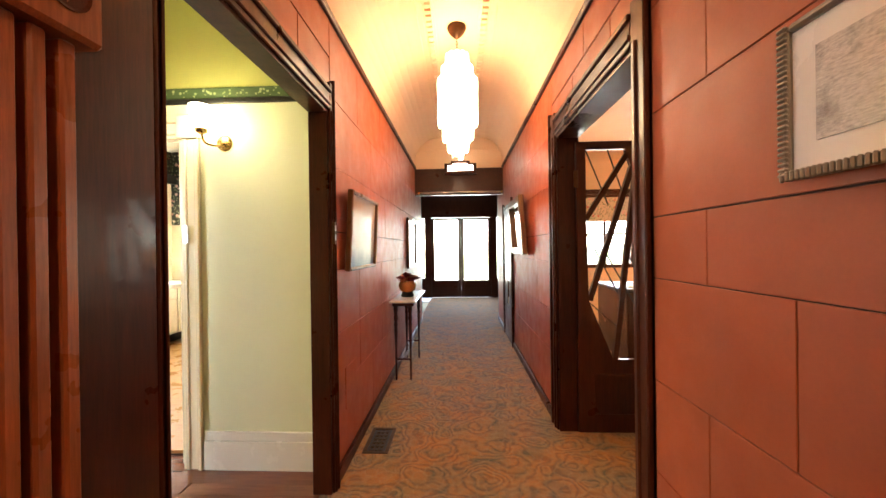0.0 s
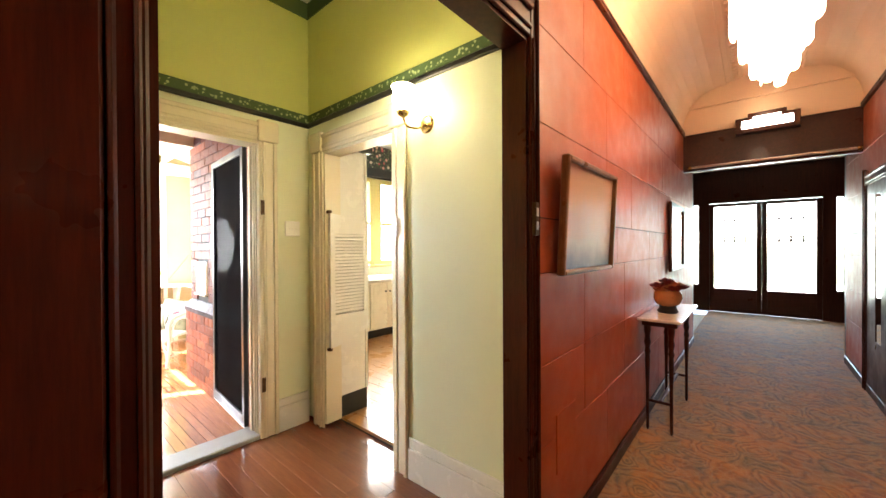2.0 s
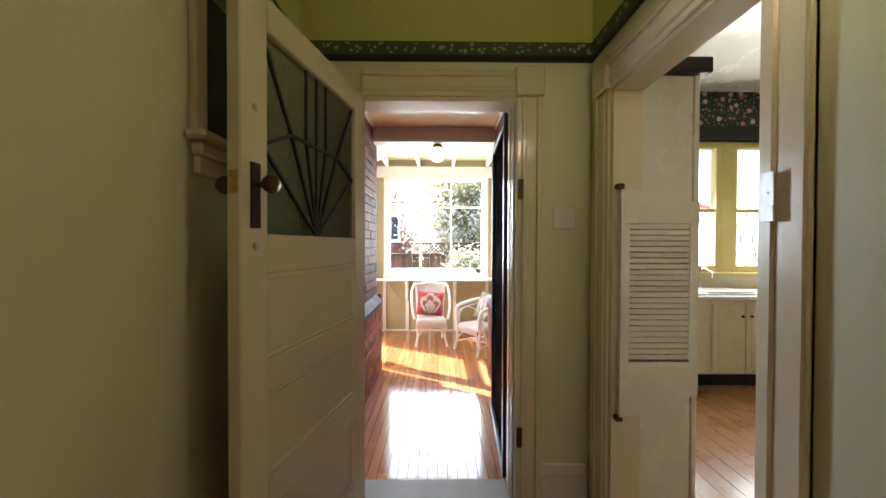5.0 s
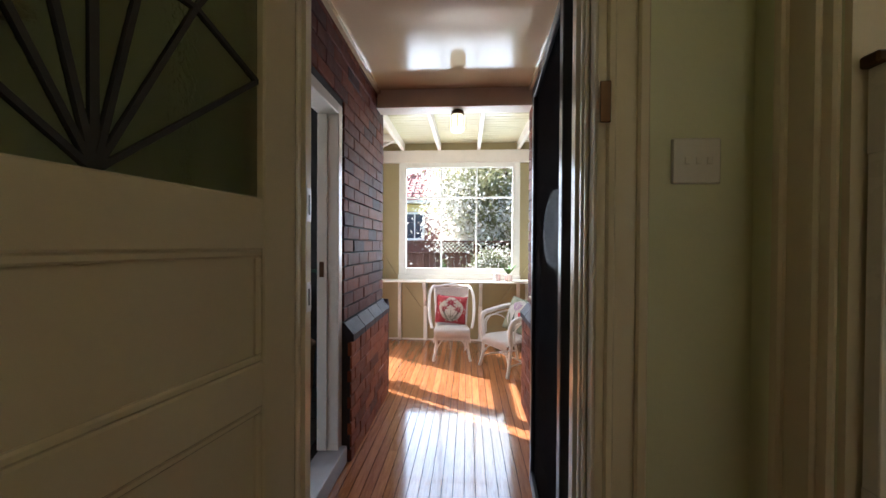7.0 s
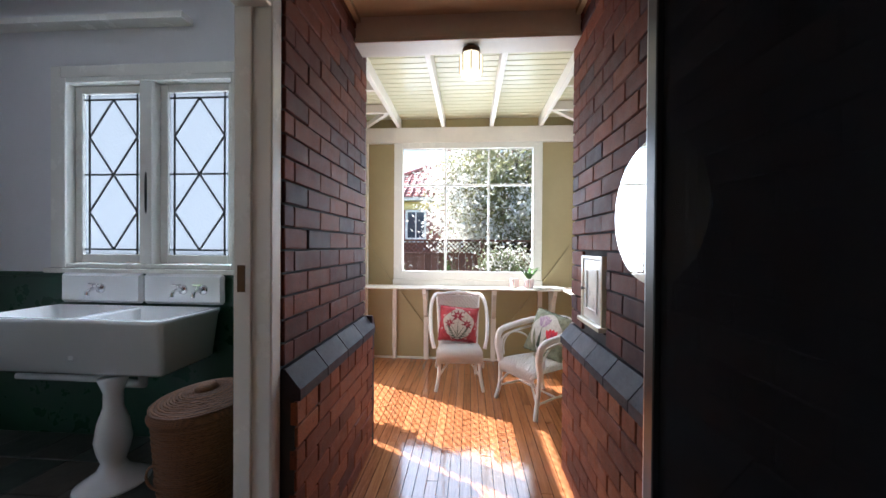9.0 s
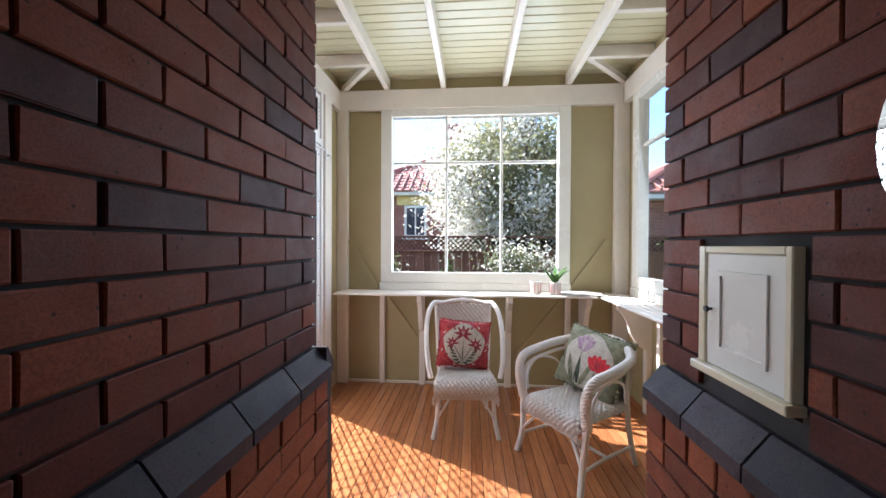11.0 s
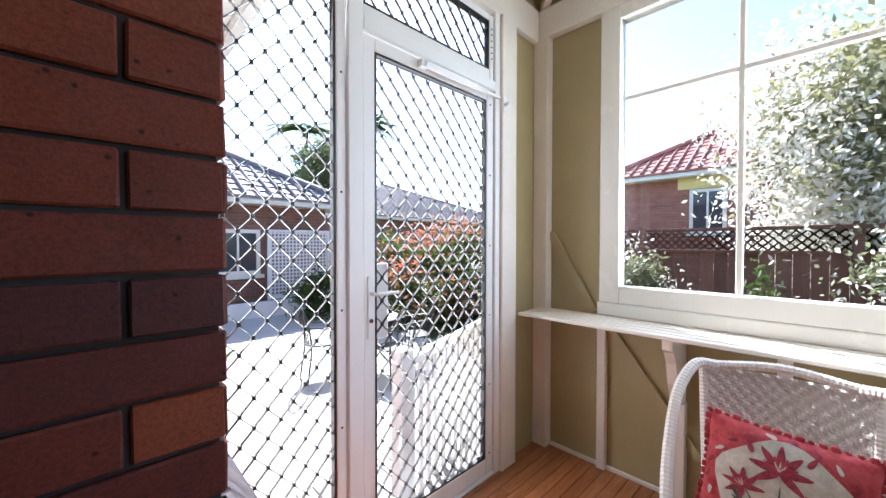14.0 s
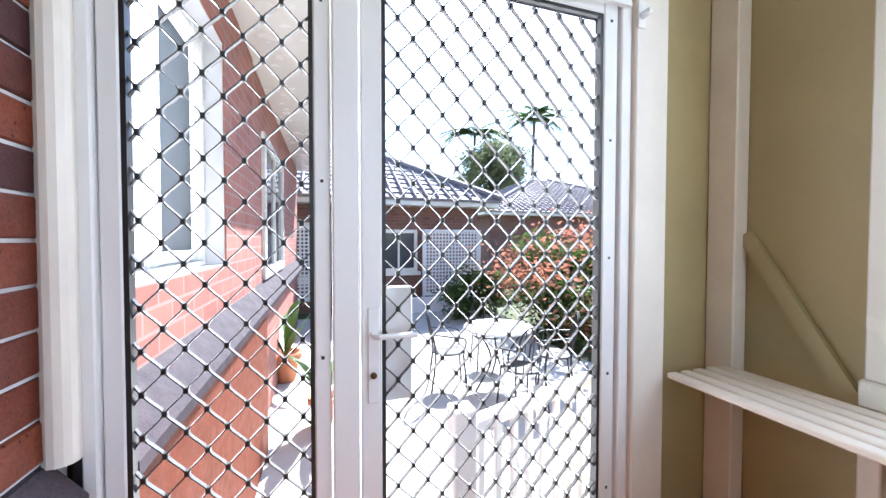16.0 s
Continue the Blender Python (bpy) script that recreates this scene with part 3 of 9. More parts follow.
architrave("architrave_kitchen", "y", LN, -1, KX0, KX1, KZ, 0.125, M["cream"], 0.028, False, LF, label="cream painted architrave round the kitchen opening")
for nm, ax, fc, o, a, z, w in (("back_door", "x", LW, 1, DY1, DZ, 0.125), ("kitchen_l", "y", LN, -1, KX0 - 0.125, KZ, 0.125), ("kitchen_r", "y", LN, -1, KX1, KZ, 0.125)):
    rows = ((fc, fc + 0.036, a - 0.008, a + w + 0.008, z, z + w + 0.02) if ax == "x" else (a - 0.008, a + w + 0.008, fc - 0.036, fc, z, z + w + 0.02))
    struct("trim_block_" + nm, boxes(rows, bevel=0.006), M["cream"], "cream corner block of the architrave", "corner block")
struct("trim_kitchen_lining", boxes((KX0, KX0 + 0.014, LN, LN + 0.13, 0, KZ), (KX1 - 0.014, KX1, LN, LN + 0.13, 0, KZ), (KX0 + 0.014, KX1 - 0.014, LN, LN + 0.13, KZ - 0.014, KZ)), M["cream"], "cream lining of the kitchen opening", "door lining")
struct("trim_back_door_lining", boxes((LW - 0.145, LW + 0.002, DY0 - 0.085, DY0 - 0.03, 0, DZ), (LW - 0.14, LW - 0.105, DY0 - 0.03, DY0 - 0.016, 0, DZ), (LW - 0.145, LW + 0.002, DY1 - 0.0, DY1 + 0.066, 0, DZ), (LW - 0.14, LW - 0.105, DY1 - 0.014, DY1, 0, DZ), (LW - 0.145, LW + 0.002, DY0 - 0.03, DY1 - 0.0, DZ - 0.02, DZ + 0.05)), M["cream"], "cream door frame of the back door", "door frame")
for nm, y0, y1 in (("south", DY0 - 0.03, DY0 - 0.020), ("north", DY1 - 0.010, DY1)):
    struct("trim_door_bead_" + nm, boxes((LW - 0.040, LW - 0.026, y0, y1, 0, DZ - 0.02), (LW - 0.080, LW - 0.060, y0, y1, 0, DZ - 0.02), bevel=0.004), M["cream"], "cream moulded bead on the door frame", "door frame")
for z0, z1 in ((1.03, 1.12), (1.30, 1.40)):
    kp = thing("lock_keep", "worn metal lock keep let into the door frame", "strike plate")
    part("plate", boxes((LW - 0.138, LW - 0.108, DY0 - 0.0159, DY0 - 0.0135, z0, z1), bevel=0.001), M["steel"], kp)
    part("slot", boxes((LW - 0.128, LW - 0.118, DY0 - 0.0134, DY0 - 0.0125, z0 + 0.02, z1 - 0.02)), M["black"], kp)
struct("floor_lobby_base", boxes((LW, HX0 - 0.062, LS - 0.1, LN + 0.14, -0.11, LF - 0.022)), M["gap"], "dark subfloor under the lobby boards", "floor")
struct("trim_threshold", boxes((LW - 0.20, LW - 0.004, DY0 - 0.088, DY1 + 0.068, -0.12, -0.004, 0.008)), M["terrazzo"], "grey speckled terrazzo doorstep", "doorstep")

# ---------------------------------------------------------------- structure: brick passage and verandah
BX0 = LW - 0.06
struct("wall_house_outer", boxes((LW - 0.19, BX0 - 0.002, -0.4, DY0 - 0.09, FS - 0.3, 3.0), (LW - 0.19, BX0 - 0.002, DY1 + 0.07, LN + 0.128, FS - 0.3, 3.0), (LW - 0.19, BX0 - 0.002, DY0 - 0.09, DY1 + 0.07, DZ + 0.05, 3.0)), M["brick"], "outer brick leaf of the house wall", "wall")
QX0, QX1, QZ = -4.24, -3.31, 2.15      # bathroom doorway in the brick
wall("wall_passage_south", "y", BL - 0.014, -0.12, BLX + 0.012, LW - 0.302, FS - 0.2, 2.9, [(QX0, QX1, FS - 0.2, QZ)], M["mortar"], "dark mortared brick wall of the passage")
wall("wall_passage_north", "y", BR + 0.014, 0.22, BRX + 0.012, LW - 0.302, FS - 0.2, 2.9, [(-4.97, -4.70, 0.76, 1.145)], M["mortar"], "dark mortared brick wall of the passage")
wall("wall_pier_south", "x", BLX + 0.013, 0.20, 0.03, BL - 0.14, FS - 0.2, 2.9, [], M["mortar"], "mortared brick end wall beside the screen door")
wall("wall_pier_north", "x", BRX + 0.013, 0.2, BR + 0.24, VN + 0.1, FS - 0.2, 2.9, [], M["khaki"], "khaki boarded end wall of the verandah")
struct("ceiling_passage", boxes((-5.13, LW - 0.302, BL - 0.02, BR + 0.02, 2.64, 2.72), (-5.13, LW - 0.302, BL - 0.001, BL + 0.03, 2.605, 2.64), (-5.13, LW - 0.302, BR - 0.03, BR + 0.001, 2.605, 2.64)), M["gloss_c"], "glossy cream painted passage ceiling", "ceiling")
struct("trim_beam", boxes((-5.28, -5.13, BL - 0.02, BR + 0.02, 2.50, 2.74, 0.006), (-5.29, -5.11, BL - 0.02, BR + 0.02, 2.47, 2.50, 0.004)), M["timber_w"], "painted timber beam across the end of the passage", "beam")
struct("floor_verandah_base", boxes((WX - 0.1, LW - 0.302, -0.02, VN + 0.1, FS - 0.12, FS - 0.024)), M["gap"], "dark joists under the verandah boards", "floor")
struct("trim_floor_edge_south", boxes((BLX, LW - 0.302, BL - 0.001, BL + 0.022, FS, FS + 0.03, 0.006)), M["timber_w"], "painted quadrant along the brick", "skirting")
struct("trim_floor_edge_north", boxes((BRX, LW - 0.302, BR - 0.022, BR + 0.001, FS, FS + 0.03, 0.006)), M["timber_w"], "painted quadrant along the brick", "skirting")
# west and north walls with windows
WY0, WY1, WZ0, WZ1 = 0.49, 2.235, 0.80, 2.48
NX0, NX1 = -7.18, -5.55
wall("wall_verandah_west", "x", WX, -0.02, -0.08, VN + 0.1, FS - 0.1, 2.80, [(WY0, WY1, WZ0, WZ1)], M["khaki"], "khaki painted board lining of the verandah")
wall("wall_verandah_north", "y", VN, 0.02, WX, BRX + 0.02, FS - 0.1, 2.80, [(NX0, NX1, WZ0, WZ1)], M["khaki"], "khaki painted board lining of the verandah")
wall("wall_verandah_south", "y", VS - 0.03, -0.02, WX, -7.08, FS - 0.1, 2.80, [], M["khaki"], "khaki painted board lining beside the screen door")

# ---------------------------------------------------------------- verandah: ceiling, timbers, windows, shelf
RB, RT = 2.68, 2.80                    # rafter underside, board underside


def verandah_ceiling():
    bm = bmesh.new()
    n, x0, x1 = 24, WX - 0.1, -5.28
    w = (x1 - x0) / n
    for i in range(n):
        box_data(bm, x0 + i * w + 0.004, x0 + (i + 1) * w - 0.004, -0.45, VN + 0.3, RT, RT + 0.02, 0.004)
    box_data(bm, x0, x1, -0.45, VN + 0.3, RT + 0.012, RT + 0.06)
    return bm


struct("ceiling_verandah", verandah_ceiling(), M["board_c"], "cream grooved boards above white rafters", "ceiling")
for i, y in enumerate((0.50, 1.06, 1.66, 2.26)):
    struct("trim_rafter_%d" % i, boxes((WX, -5.28, y - 0.024, y + 0.024, RB, RT, 0.004)), M["timber_w"], "white painted verandah rafter", "rafter")
for i, (x, s) in enumerate(((-6.95, 0), (-6.35, 0), (-5.8, 0))):
    struct("trim_joist_south_%d" % i, boxes((x - 0.022, x + 0.022, VS - 0.05, 0.476, RB + 0.02, RT - 0.004, 0.004)), M["timber_w"], "white painted short joist", "rafter")
    struct("trim_joist_north_%d" % i, boxes((x - 0.022, x + 0.022, 2.284, VN, RB + 0.02, RT - 0.004, 0.004)), M["timber_w"], "white painted short joist", "rafter")


def strut(name, a, b, w, d, material, label, category, parent=None):
    """A square timber from a to b; w across in the wall's plane, d deep."""
    a, b = Vector(a), Vector(b)
    t = (b - a).normalized()
    nrm = Vector((0, 0, 1)).cross(t)
    nrm = nrm.normalized() if nrm.length > 1e-3 else Vector((1, 0, 0))
    up = t.cross(nrm)
    bm = bmesh.new()
    v = []
    for p in (a, b):
        for i, j in ((-1, -1), (1, -1), (1, 1), (-1, 1)):
            v.append(bm.verts.new(p + nrm * (i * d / 2) + up * (j * w / 2)))
    for f in ((0, 1, 2, 3), (4, 5, 6, 7), (0, 1, 5, 4), (1, 2, 6, 5), (2, 3, 7, 6), (3, 0, 4, 7)):
        bm.faces.new([v[k] for k in f])
    bmesh.ops.recalc_face_normals(bm, faces=bm.faces)
    if parent is not None:
        return part(name, bm, material, parent)
    return struct(name, bm, material, label, category)


strut("trim_hip_south", (-6.95, 0.478, 2.735), (WX + 0.02, VS + 0.02, 2.705), 0.05, 0.045, M["timber_w"], "white hip timber in the verandah corner", "rafter")
strut("trim_hip_north", (-6.95, 2.282, 2.735), (WX + 0.02, VN - 0.02, 2.705), 0.05, 0.045, M["timber_w"], "white hip timber in the verandah corner", "rafter")

# plates, posts, studs and braces on the lining
TW = M["timber_w"]
D = 0.045
for nm, row in (("plate_west", (WX, WX + 0.06, VS, VN - 0.06, 2.49, RB, 0.004)), ("plate_north", (WX + 0.06, BRX, VN - 0.06, VN, 2.49, RB, 0.004)), ("plate_south", (WX + 0.06, BLX - 0.005, VS - 0.07, VS + 0.005, 2.47, RB, 0.004)),
                ("post_corner_sw", (WX + 0.002, WX + 0.07, VS - 0.028, VS + 0.075, FS, 2.49, 0.004)), ("post_corner_nw", (WX + 0.002, WX + 0.07, VN - 0.13, VN - 0.002, FS, 2.49, 0.004)),
                ("post_stud_sw", (-7.10, -6.955, VS - 0.06, VS + 0.03, FS, 2.47, 0.005))):
    struct("trim_" + nm, boxes(row), TW, "white painted verandah framing timber", "framing")
for i, y in enumerate((0.455, 1.26, 2.27)):
    struct("trim_stud_west_%d" % i, boxes((WX + 0.001, WX + D, y - 0.025, y + 0.025, FS + 0.002, 0.66, 0.004)), TW, "white painted wall stud", "stud")
for i, x in enumerate((-6.75, -5.9)):
    struct("trim_stud_north_%d" % i, boxes((x - 0.025, x + 0.025, VN - D, VN - 0.001, FS + 0.002, 0.66, 0.004)), TW, "white painted wall stud", "stud")
for i, (a, b) in enumerate((((0.105, 1.20), (0.40, 0.72)), ((0.50, 0.62), (0.95, 0.02)), ((2.64, 1.20), (2.30, 0.72)), ((2.22, 0.62), (1.72, -0.02)))):
    strut("trim_brace_%d" % i, (WX + 0.014, a[0], a[1]), (WX + 0.014, b[0], b[1]), 0.045, 0.024, M["khaki"], "khaki diagonal wall brace", "brace")
struct("baseboard_verandah_west", boxes((WX + 0.002, WX + 0.02, 0.11, 2.70, FS, FS + 0.025, 0.004)), TW, "small painted quadrant at the floor", "skirting")


def sash_window(name, axis, face, a0, a1, z0, z1, cols, rows_z, label):
    """Fixed window in a wall: outer frame, glazing bars, one pane a light. rows_z: heights of cross bars."""
    th = thing(name, label, "window", "", "structure")

    def put(p, q, lo, hi, d0, d1):
        lo_d, hi_d = sorted((face + d0, face + d1))
        return (lo_d, hi_d, p, q, lo, hi) if axis == "x" else (p, q, lo_d, hi_d, lo, hi)

    s = 1 if axis == "x" else -1
    fr = 0.062
    part("window_frame", boxes(put(a0 - 0.05, a0 + fr, z0 - 0.02, z1 + 0.02, -0.05 * s, 0.045 * s), put(a1 - fr, a1 + 0.05, z0 - 0.02, z1 + 0.02, -0.05 * s, 0.045 * s),
                               put(a0 + fr, a1 - fr, z1 - fr, z1 + 0.02, -0.05 * s, 0.045 * s), put(a0 + fr, a1 - fr, z0 - 0.02, z0 + 0.08, -0.05 * s, 0.045 * s), bevel=0.005), M["white"], th)
    part("window_sill", boxes(put(a0 - 0.06, a1 + 0.06, z0 - 0.10, z0 - 0.021, -0.05 * s, 0.05 * s), bevel=0.006), M["white"], th)
    in0, in1, iz0, iz1 = a0 + fr, a1 - fr, z0 + 0.08, z1 - fr
    xs = [in0 + (in1 - in0) * i / cols for i in range(cols + 1)]
    zs = [iz0, *rows_z, iz1]
    for x in xs[1:-1]:
        part("glazing_bar", boxes(put(x - 0.013, x + 0.013, iz0, iz1, -0.03 * s, 0.012 * s), bevel=0.004), M["white"], th)
    for z in rows_z:
        for p, q in zip(xs, xs[1:]):
            part("glazing_bar", boxes(put(p + 0.013, q - 0.013, z - 0.013, z + 0.013, -0.03 * s, 0.010 * s), bevel=0.004), M["white"], th)
    for p, q in zip(xs, xs[1:]):
        for lo, hi in zip(zs, zs[1:]):
            g = part("pane", boxes(put(p, q, lo, hi, -0.014 * s, -0.011 * s)), M["glass"], th)
            g.visible_shadow = False
    return th


sash_window("window_west", "x", WX, WY0, WY1, WZ0, WZ1, 3, [1.965], "white timber six-pane window with clear glass")
sash_window("window_north", "y", VN, NX0, NX1, WZ0, WZ1, 3, [2.02], "white timber six-pane window with clear glass")


def slatted_shelf(name, x0, x1, y0, y1, along, z=0.685):
    th = thing(name, "weathered white slatted timber shelf on shaped brackets", "shelf")
    n = 5
    for i in range(n):
        if along == "y":
            w = (x1 - x0) / n
            part("slat", boxes((x0 + i * w + 0.009, x0 + (i + 1) * w - 0.012, y0, y1, z, z + 0.02), bevel=0.004), TW, th)
        else:
            w = (y1 - y0) / n
            part("slat", boxes((x0, x1, y0 + i * w + 0.012, y0 + (i + 1) * w - 0.012, z, z + 0.02), bevel=0.004), TW, th)
    return th


sh_w = slatted_shelf("shelf", WX + 0.052, WX + 0.36, VS + 0.04, VN - 0.37, "y")
sh_n = slatted_shelf("shelf", WX + 0.052, BRX - 0.02, VN - 0.36, VN - 0.05, "x")


def bracket(th, x, y, turn):
    """Sawn bracket under a shelf, standing on its leg against the wall."""
    prof = [(0, 0.684), (0.27, 0.684), (0.27, 0.62), (0.245, 0.605), (0.20, 0.54), (0.17, 0.43), (0.12, 0.34), (0.06, 0.30), (0.0, 0.30)]
    bm = prism(prof, -0.022, 0.022)
    box_data(bm, 0.0, 0.05, -0.03, 0.03, FS + 0.001, 0.30, 0.005)
    bmesh.ops.transform(bm, matrix=pose(x, y, 0, 0, 0, turn), verts=bm.verts)
    part("bracket", bm, TW, th)


for y in (0.86, 1.70):
    bracket(sh_w, WX + 0.001, y, 0)
bracket(sh_w, WX + 0.001, 2.40, 0)
for x in (-6.95, -5.75):
    bracket(sh_n, x, VN - 0.001, -90)

# ---------------------------------------------------------------- verandah: screen door, sidelight and transom
M["alu_w"] = painted("white_powder_coat", (0.80, 0.79, 0.78), 0.35, 0.05, 50, 0.04)
M["mesh"] = painted("diamond_grille", (0.065, 0.063, 0.063), 0.26, 0.2, 60, 0.05, coat=0.5)


def diamond_grille(x0, x1, z0, z1, y, cw=0.090, ch=0.104, wire=0.0042):
    """Expanded diamond grille: wavy strands that touch at the knots; the crimped knots come as a mesh of their own."""
    bm, knots = bmesh.new(), bmesh.new()
    ncol = int((x1 - x0) / (cw / 2)) + 2
    for c in range(ncol):
        sx = x0 + c * cw / 2
        pts = []
        k = 0
        z = z0
        while z <= z1 + 1e-6:
            ph = ((z - z0) / ch * 2 * math.pi)
            off = cw / 4 * max(-1.0, min(1.0, 1.16 * 2 / math.pi * math.asin(math.cos(ph))))
            x = sx + (off if c % 2 == 0 else -off)
            pts.append((min(max(x, x0), x1), y, z))
            z += ch / 8
        ok = [p for p in pts if x0 < p[0] < x1]
        if len(ok) < 4:
            continue
        # flat-sided strand, deeper than wide
        rows = []
        for i, p in enumerate(pts):
            rows.append([bm.verts.new((p[0] - wire / 2, p[1] - 0.006, p[2])), bm.verts.new((p[0] + wire / 2, p[1] - 0.006, p[2])), bm.verts.new((p[0] + wire / 2, p[1] + 0.006, p[2])), bm.verts.new((p[0] - wire / 2, p[1] + 0.006, p[2]))])
        for a, b in zip(rows, rows[1:]):
            for k in range(4):
                bm.faces.new((a[k], a[(k + 1) % 4], b[(k + 1) % 4], b[k]))
        # knots where two strands meet
        if c % 2 == 0:
            n = int((z1 - z0) / ch)
            for i in range(n + 1):
                for half in (0, 0.5):
                    zz = z0 + (i + half) * ch
                    xx = sx + (cw / 4 if half == 0 else -cw / 4)
                    if x0 < xx < x1 and z0 < zz < z1:
                        box_data(knots, xx - 0.006, xx + 0.006, y - 0.0075, y + 0.0075, zz - 0.008, zz + 0.008, 0.002)
    bmesh.ops.recalc_face_normals(bm, faces=bm.faces)
    return bm, knots


def grille_panel(name, x0, x1, z0, z1, y, label, fr=0.042, category="screen", black=True, ztop=None):
    th = thing(name, label, category)
    part("frame", boxes((x0, x0 + fr, y - 0.02, y + 0.02, z0, z1), (x1 - fr, x1, y - 0.02, y + 0.02, z0, z1), (x0 + fr, x1 - fr, y - 0.02, y + 0.02, z1 - fr, z1), (x0 + fr, x1 - fr, y - 0.02, y + 0.02, z0, z0 + fr * 1.6), bevel=0.004), M["alu_w"], th)
    i0, i1, j0, j1 = x0 + fr, x1 - fr, z0 + fr * 1.6, z1 - fr
    part("seal", boxes((i0, i0 + 0.011, y - 0.012, y + 0.016, j0, j1), (i1 - 0.011, i1, y - 0.012, y + 0.016, j0, j1), (i0 + 0.011, i1 - 0.011, y - 0.012, y + 0.016, j1 - 0.011, j1), (i0 + 0.011, i1 - 0.011, y - 0.012, y + 0.016, j0, j0 + 0.011)), M["black"], th)
    strands, knots = diamond_grille(i0 + 0.008, i1 - 0.008, j0 + 0.008, j1 - 0.008, y)
    gr = part("grille", strands, M["mesh"], th, "dark diamond security grille")
    tagged(part("knotwork", knots, M["black"], gr), kind="stuff")
    for k in range(6):
        z = z0 + 0.12 + (z1 - z0 - 0.2) * k / 5
        for x in (x0 + fr * 0.5,):
            part("rivet", boxes((x - 0.004, x + 0.004, y + 0.018, y + 0.0225, z - 0.004, z + 0.004)), M["black"], th)
    return th


SY = VS - 0.02
grille_panel("side_screen", -5.955, -5.455, FS + 0.03, 2.36, SY, "white aluminium side screen with diamond security grille")
sd = grille_panel("screen_door", -6.905, -6.035, FS + 0.02, 2.005, SY, "closed white aluminium screen door with diamond security grille", 0.058, "door")
grille_panel("transom_screen", -6.905, -6.005, 2.07, 2.44, SY, "white transom screen with diamond security grille", 0.035)
struct("trim_screen_frame", boxes((-6.03, -5.96, VS - 0.07, VS + 0.012, FS, 2.47), (-6.955, -6.91, VS - 0.07, VS + 0.012, FS, 2.47), (-6.91, -6.03, VS - 0.07, VS + 0.016, 2.01, 2.065), (-6.91, -5.955, VS - 0.07, VS + 0.012, FS, FS + 0.018), (-5.45, -5.42, VS - 0.07, VS + 0.012, FS, 2.47), (-5.955, -5.45, VS - 0.07, VS + 0.012, 2.365, 2.47), bevel=0.004), M["alu_w"], "white frame round the screen door", "door frame")
part("lock_plate", boxes((-6.085, -6.052, SY + 0.02, SY + 0.026, 0.72, 0.99), bevel=0.003), M["alu_w"], sd)
part("handle", tube([(-6.068, SY + 0.026, 0.915), (-6.068, SY + 0.055, 0.915), (-6.08, SY + 0.062, 0.915), (-6.185, SY + 0.062, 0.915)], 0.008), M["alu_w"], sd, "white lever handle")
part("keyhole", lathe([(0.009, 0), (0.009, 0.006), (0.004, 0.008)], 12), M["bronze"], sd).matrix_basis = pose(-6.068, SY + 0.026, 0.80, -90)
part("lock_box", boxes((-6.19, -6.094, SY - 0.045, SY - 0.022, 0.70, 1.04), bevel=0.004), M["alu_w"], sd, "white lock cover panel")
part("closer", tube([(-6.35, SY + 0.05, 1.972), (-6.72, SY + 0.05, 1.972)], 0.017, 10), M["alu_w"], sd, "white door closer tube")
part("closer_arm", boxes((-6.72, -6.93, SY + 0.04, SY + 0.055, 1.966, 1.978), (-6.37, -6.33, SY + 0.018, SY + 0.055, 1.955, 1.99)), M["alu_w"], sd)
cb = thing("cable_clip", "small white closer bracket screwed to the post", "bracket")
part("plate", boxes((-6.99, -6.955, VS + 0.03, VS + 0.036, 1.90, 1.99), bevel=0.002), M["alu_w"], cb)
part("knuckle", lathe([(0.012, 0), (0.012, 0.03), (0.006, 0.035)], 12), M["steel"], cb).matrix_basis = pose(-6.972, VS + 0.036, 1.94, -90)
# rounded downpipe-like cover post at the brick pier
struct("trim_post_pier", tube([(-5.40, VS + 0.035, 0.70), (-5.40, VS + 0.035, 2.47)], 0.032, 14), TW, "white rounded cover post beside the brick pier", "post")

# ---------------------------------------------------------------- hall things
def sconce():
    th = thing("wall_sconce", "brass wall sconce with a glowing white tulip glass shade", "wall lamp")
    x, y, z = -1.43, LN, 1.97
    rose = lathe([(0.001, 0.012), (0.03, 0.014), (0.042, 0.010), (0.05, 0.004), (0.048, 0.0)], 20)
    o = part("backplate", rose, M["brass"], th, "", True)
    o.matrix_basis = pose(x, y, z, 90)
    part("arm", tube(smooth([(x, y - 0.012, z), (x - 0.02, y - 0.06, z - 0.03), (x - 0.05, y - 0.11, z - 0.02), (x - 0.055, y - 0.13, z + 0.03)]), 0.006), M["brass"], th, "", True)
    part("cup", lathe([(0.012, 0), (0.03, 0.012), (0.034, 0.03), (0.028, 0.034)], 16, x - 0.055, y - 0.13), M["brass"], th, "", True).location = (0, 0, z + 0.02)
    prof = [(0.028, 0.0), (0.045, 0.02), (0.056, 0.05), (0.052, 0.085), (0.05, 0.10), (0.062, 0.125), (0.060, 0.126), (0.046, 0.10)]
    part("shade", lathe(prof, 24, x - 0.055, y - 0.13), M["shade"], th, "frosted glass tulip shade", True).location = (0, 0, z + 0.055)
    return th


M["shade"] = glow("lit_opal_glass", (1.0, 0.86, 0.58), 1.4)
M["crystal"] = glow("lit_frosted_glass", (1.0, 0.80, 0.56), 0.55)
M["lantern"] = glow("lit_lantern_glass", (1.0, 0.92, 0.80), 0.7)
sconce()


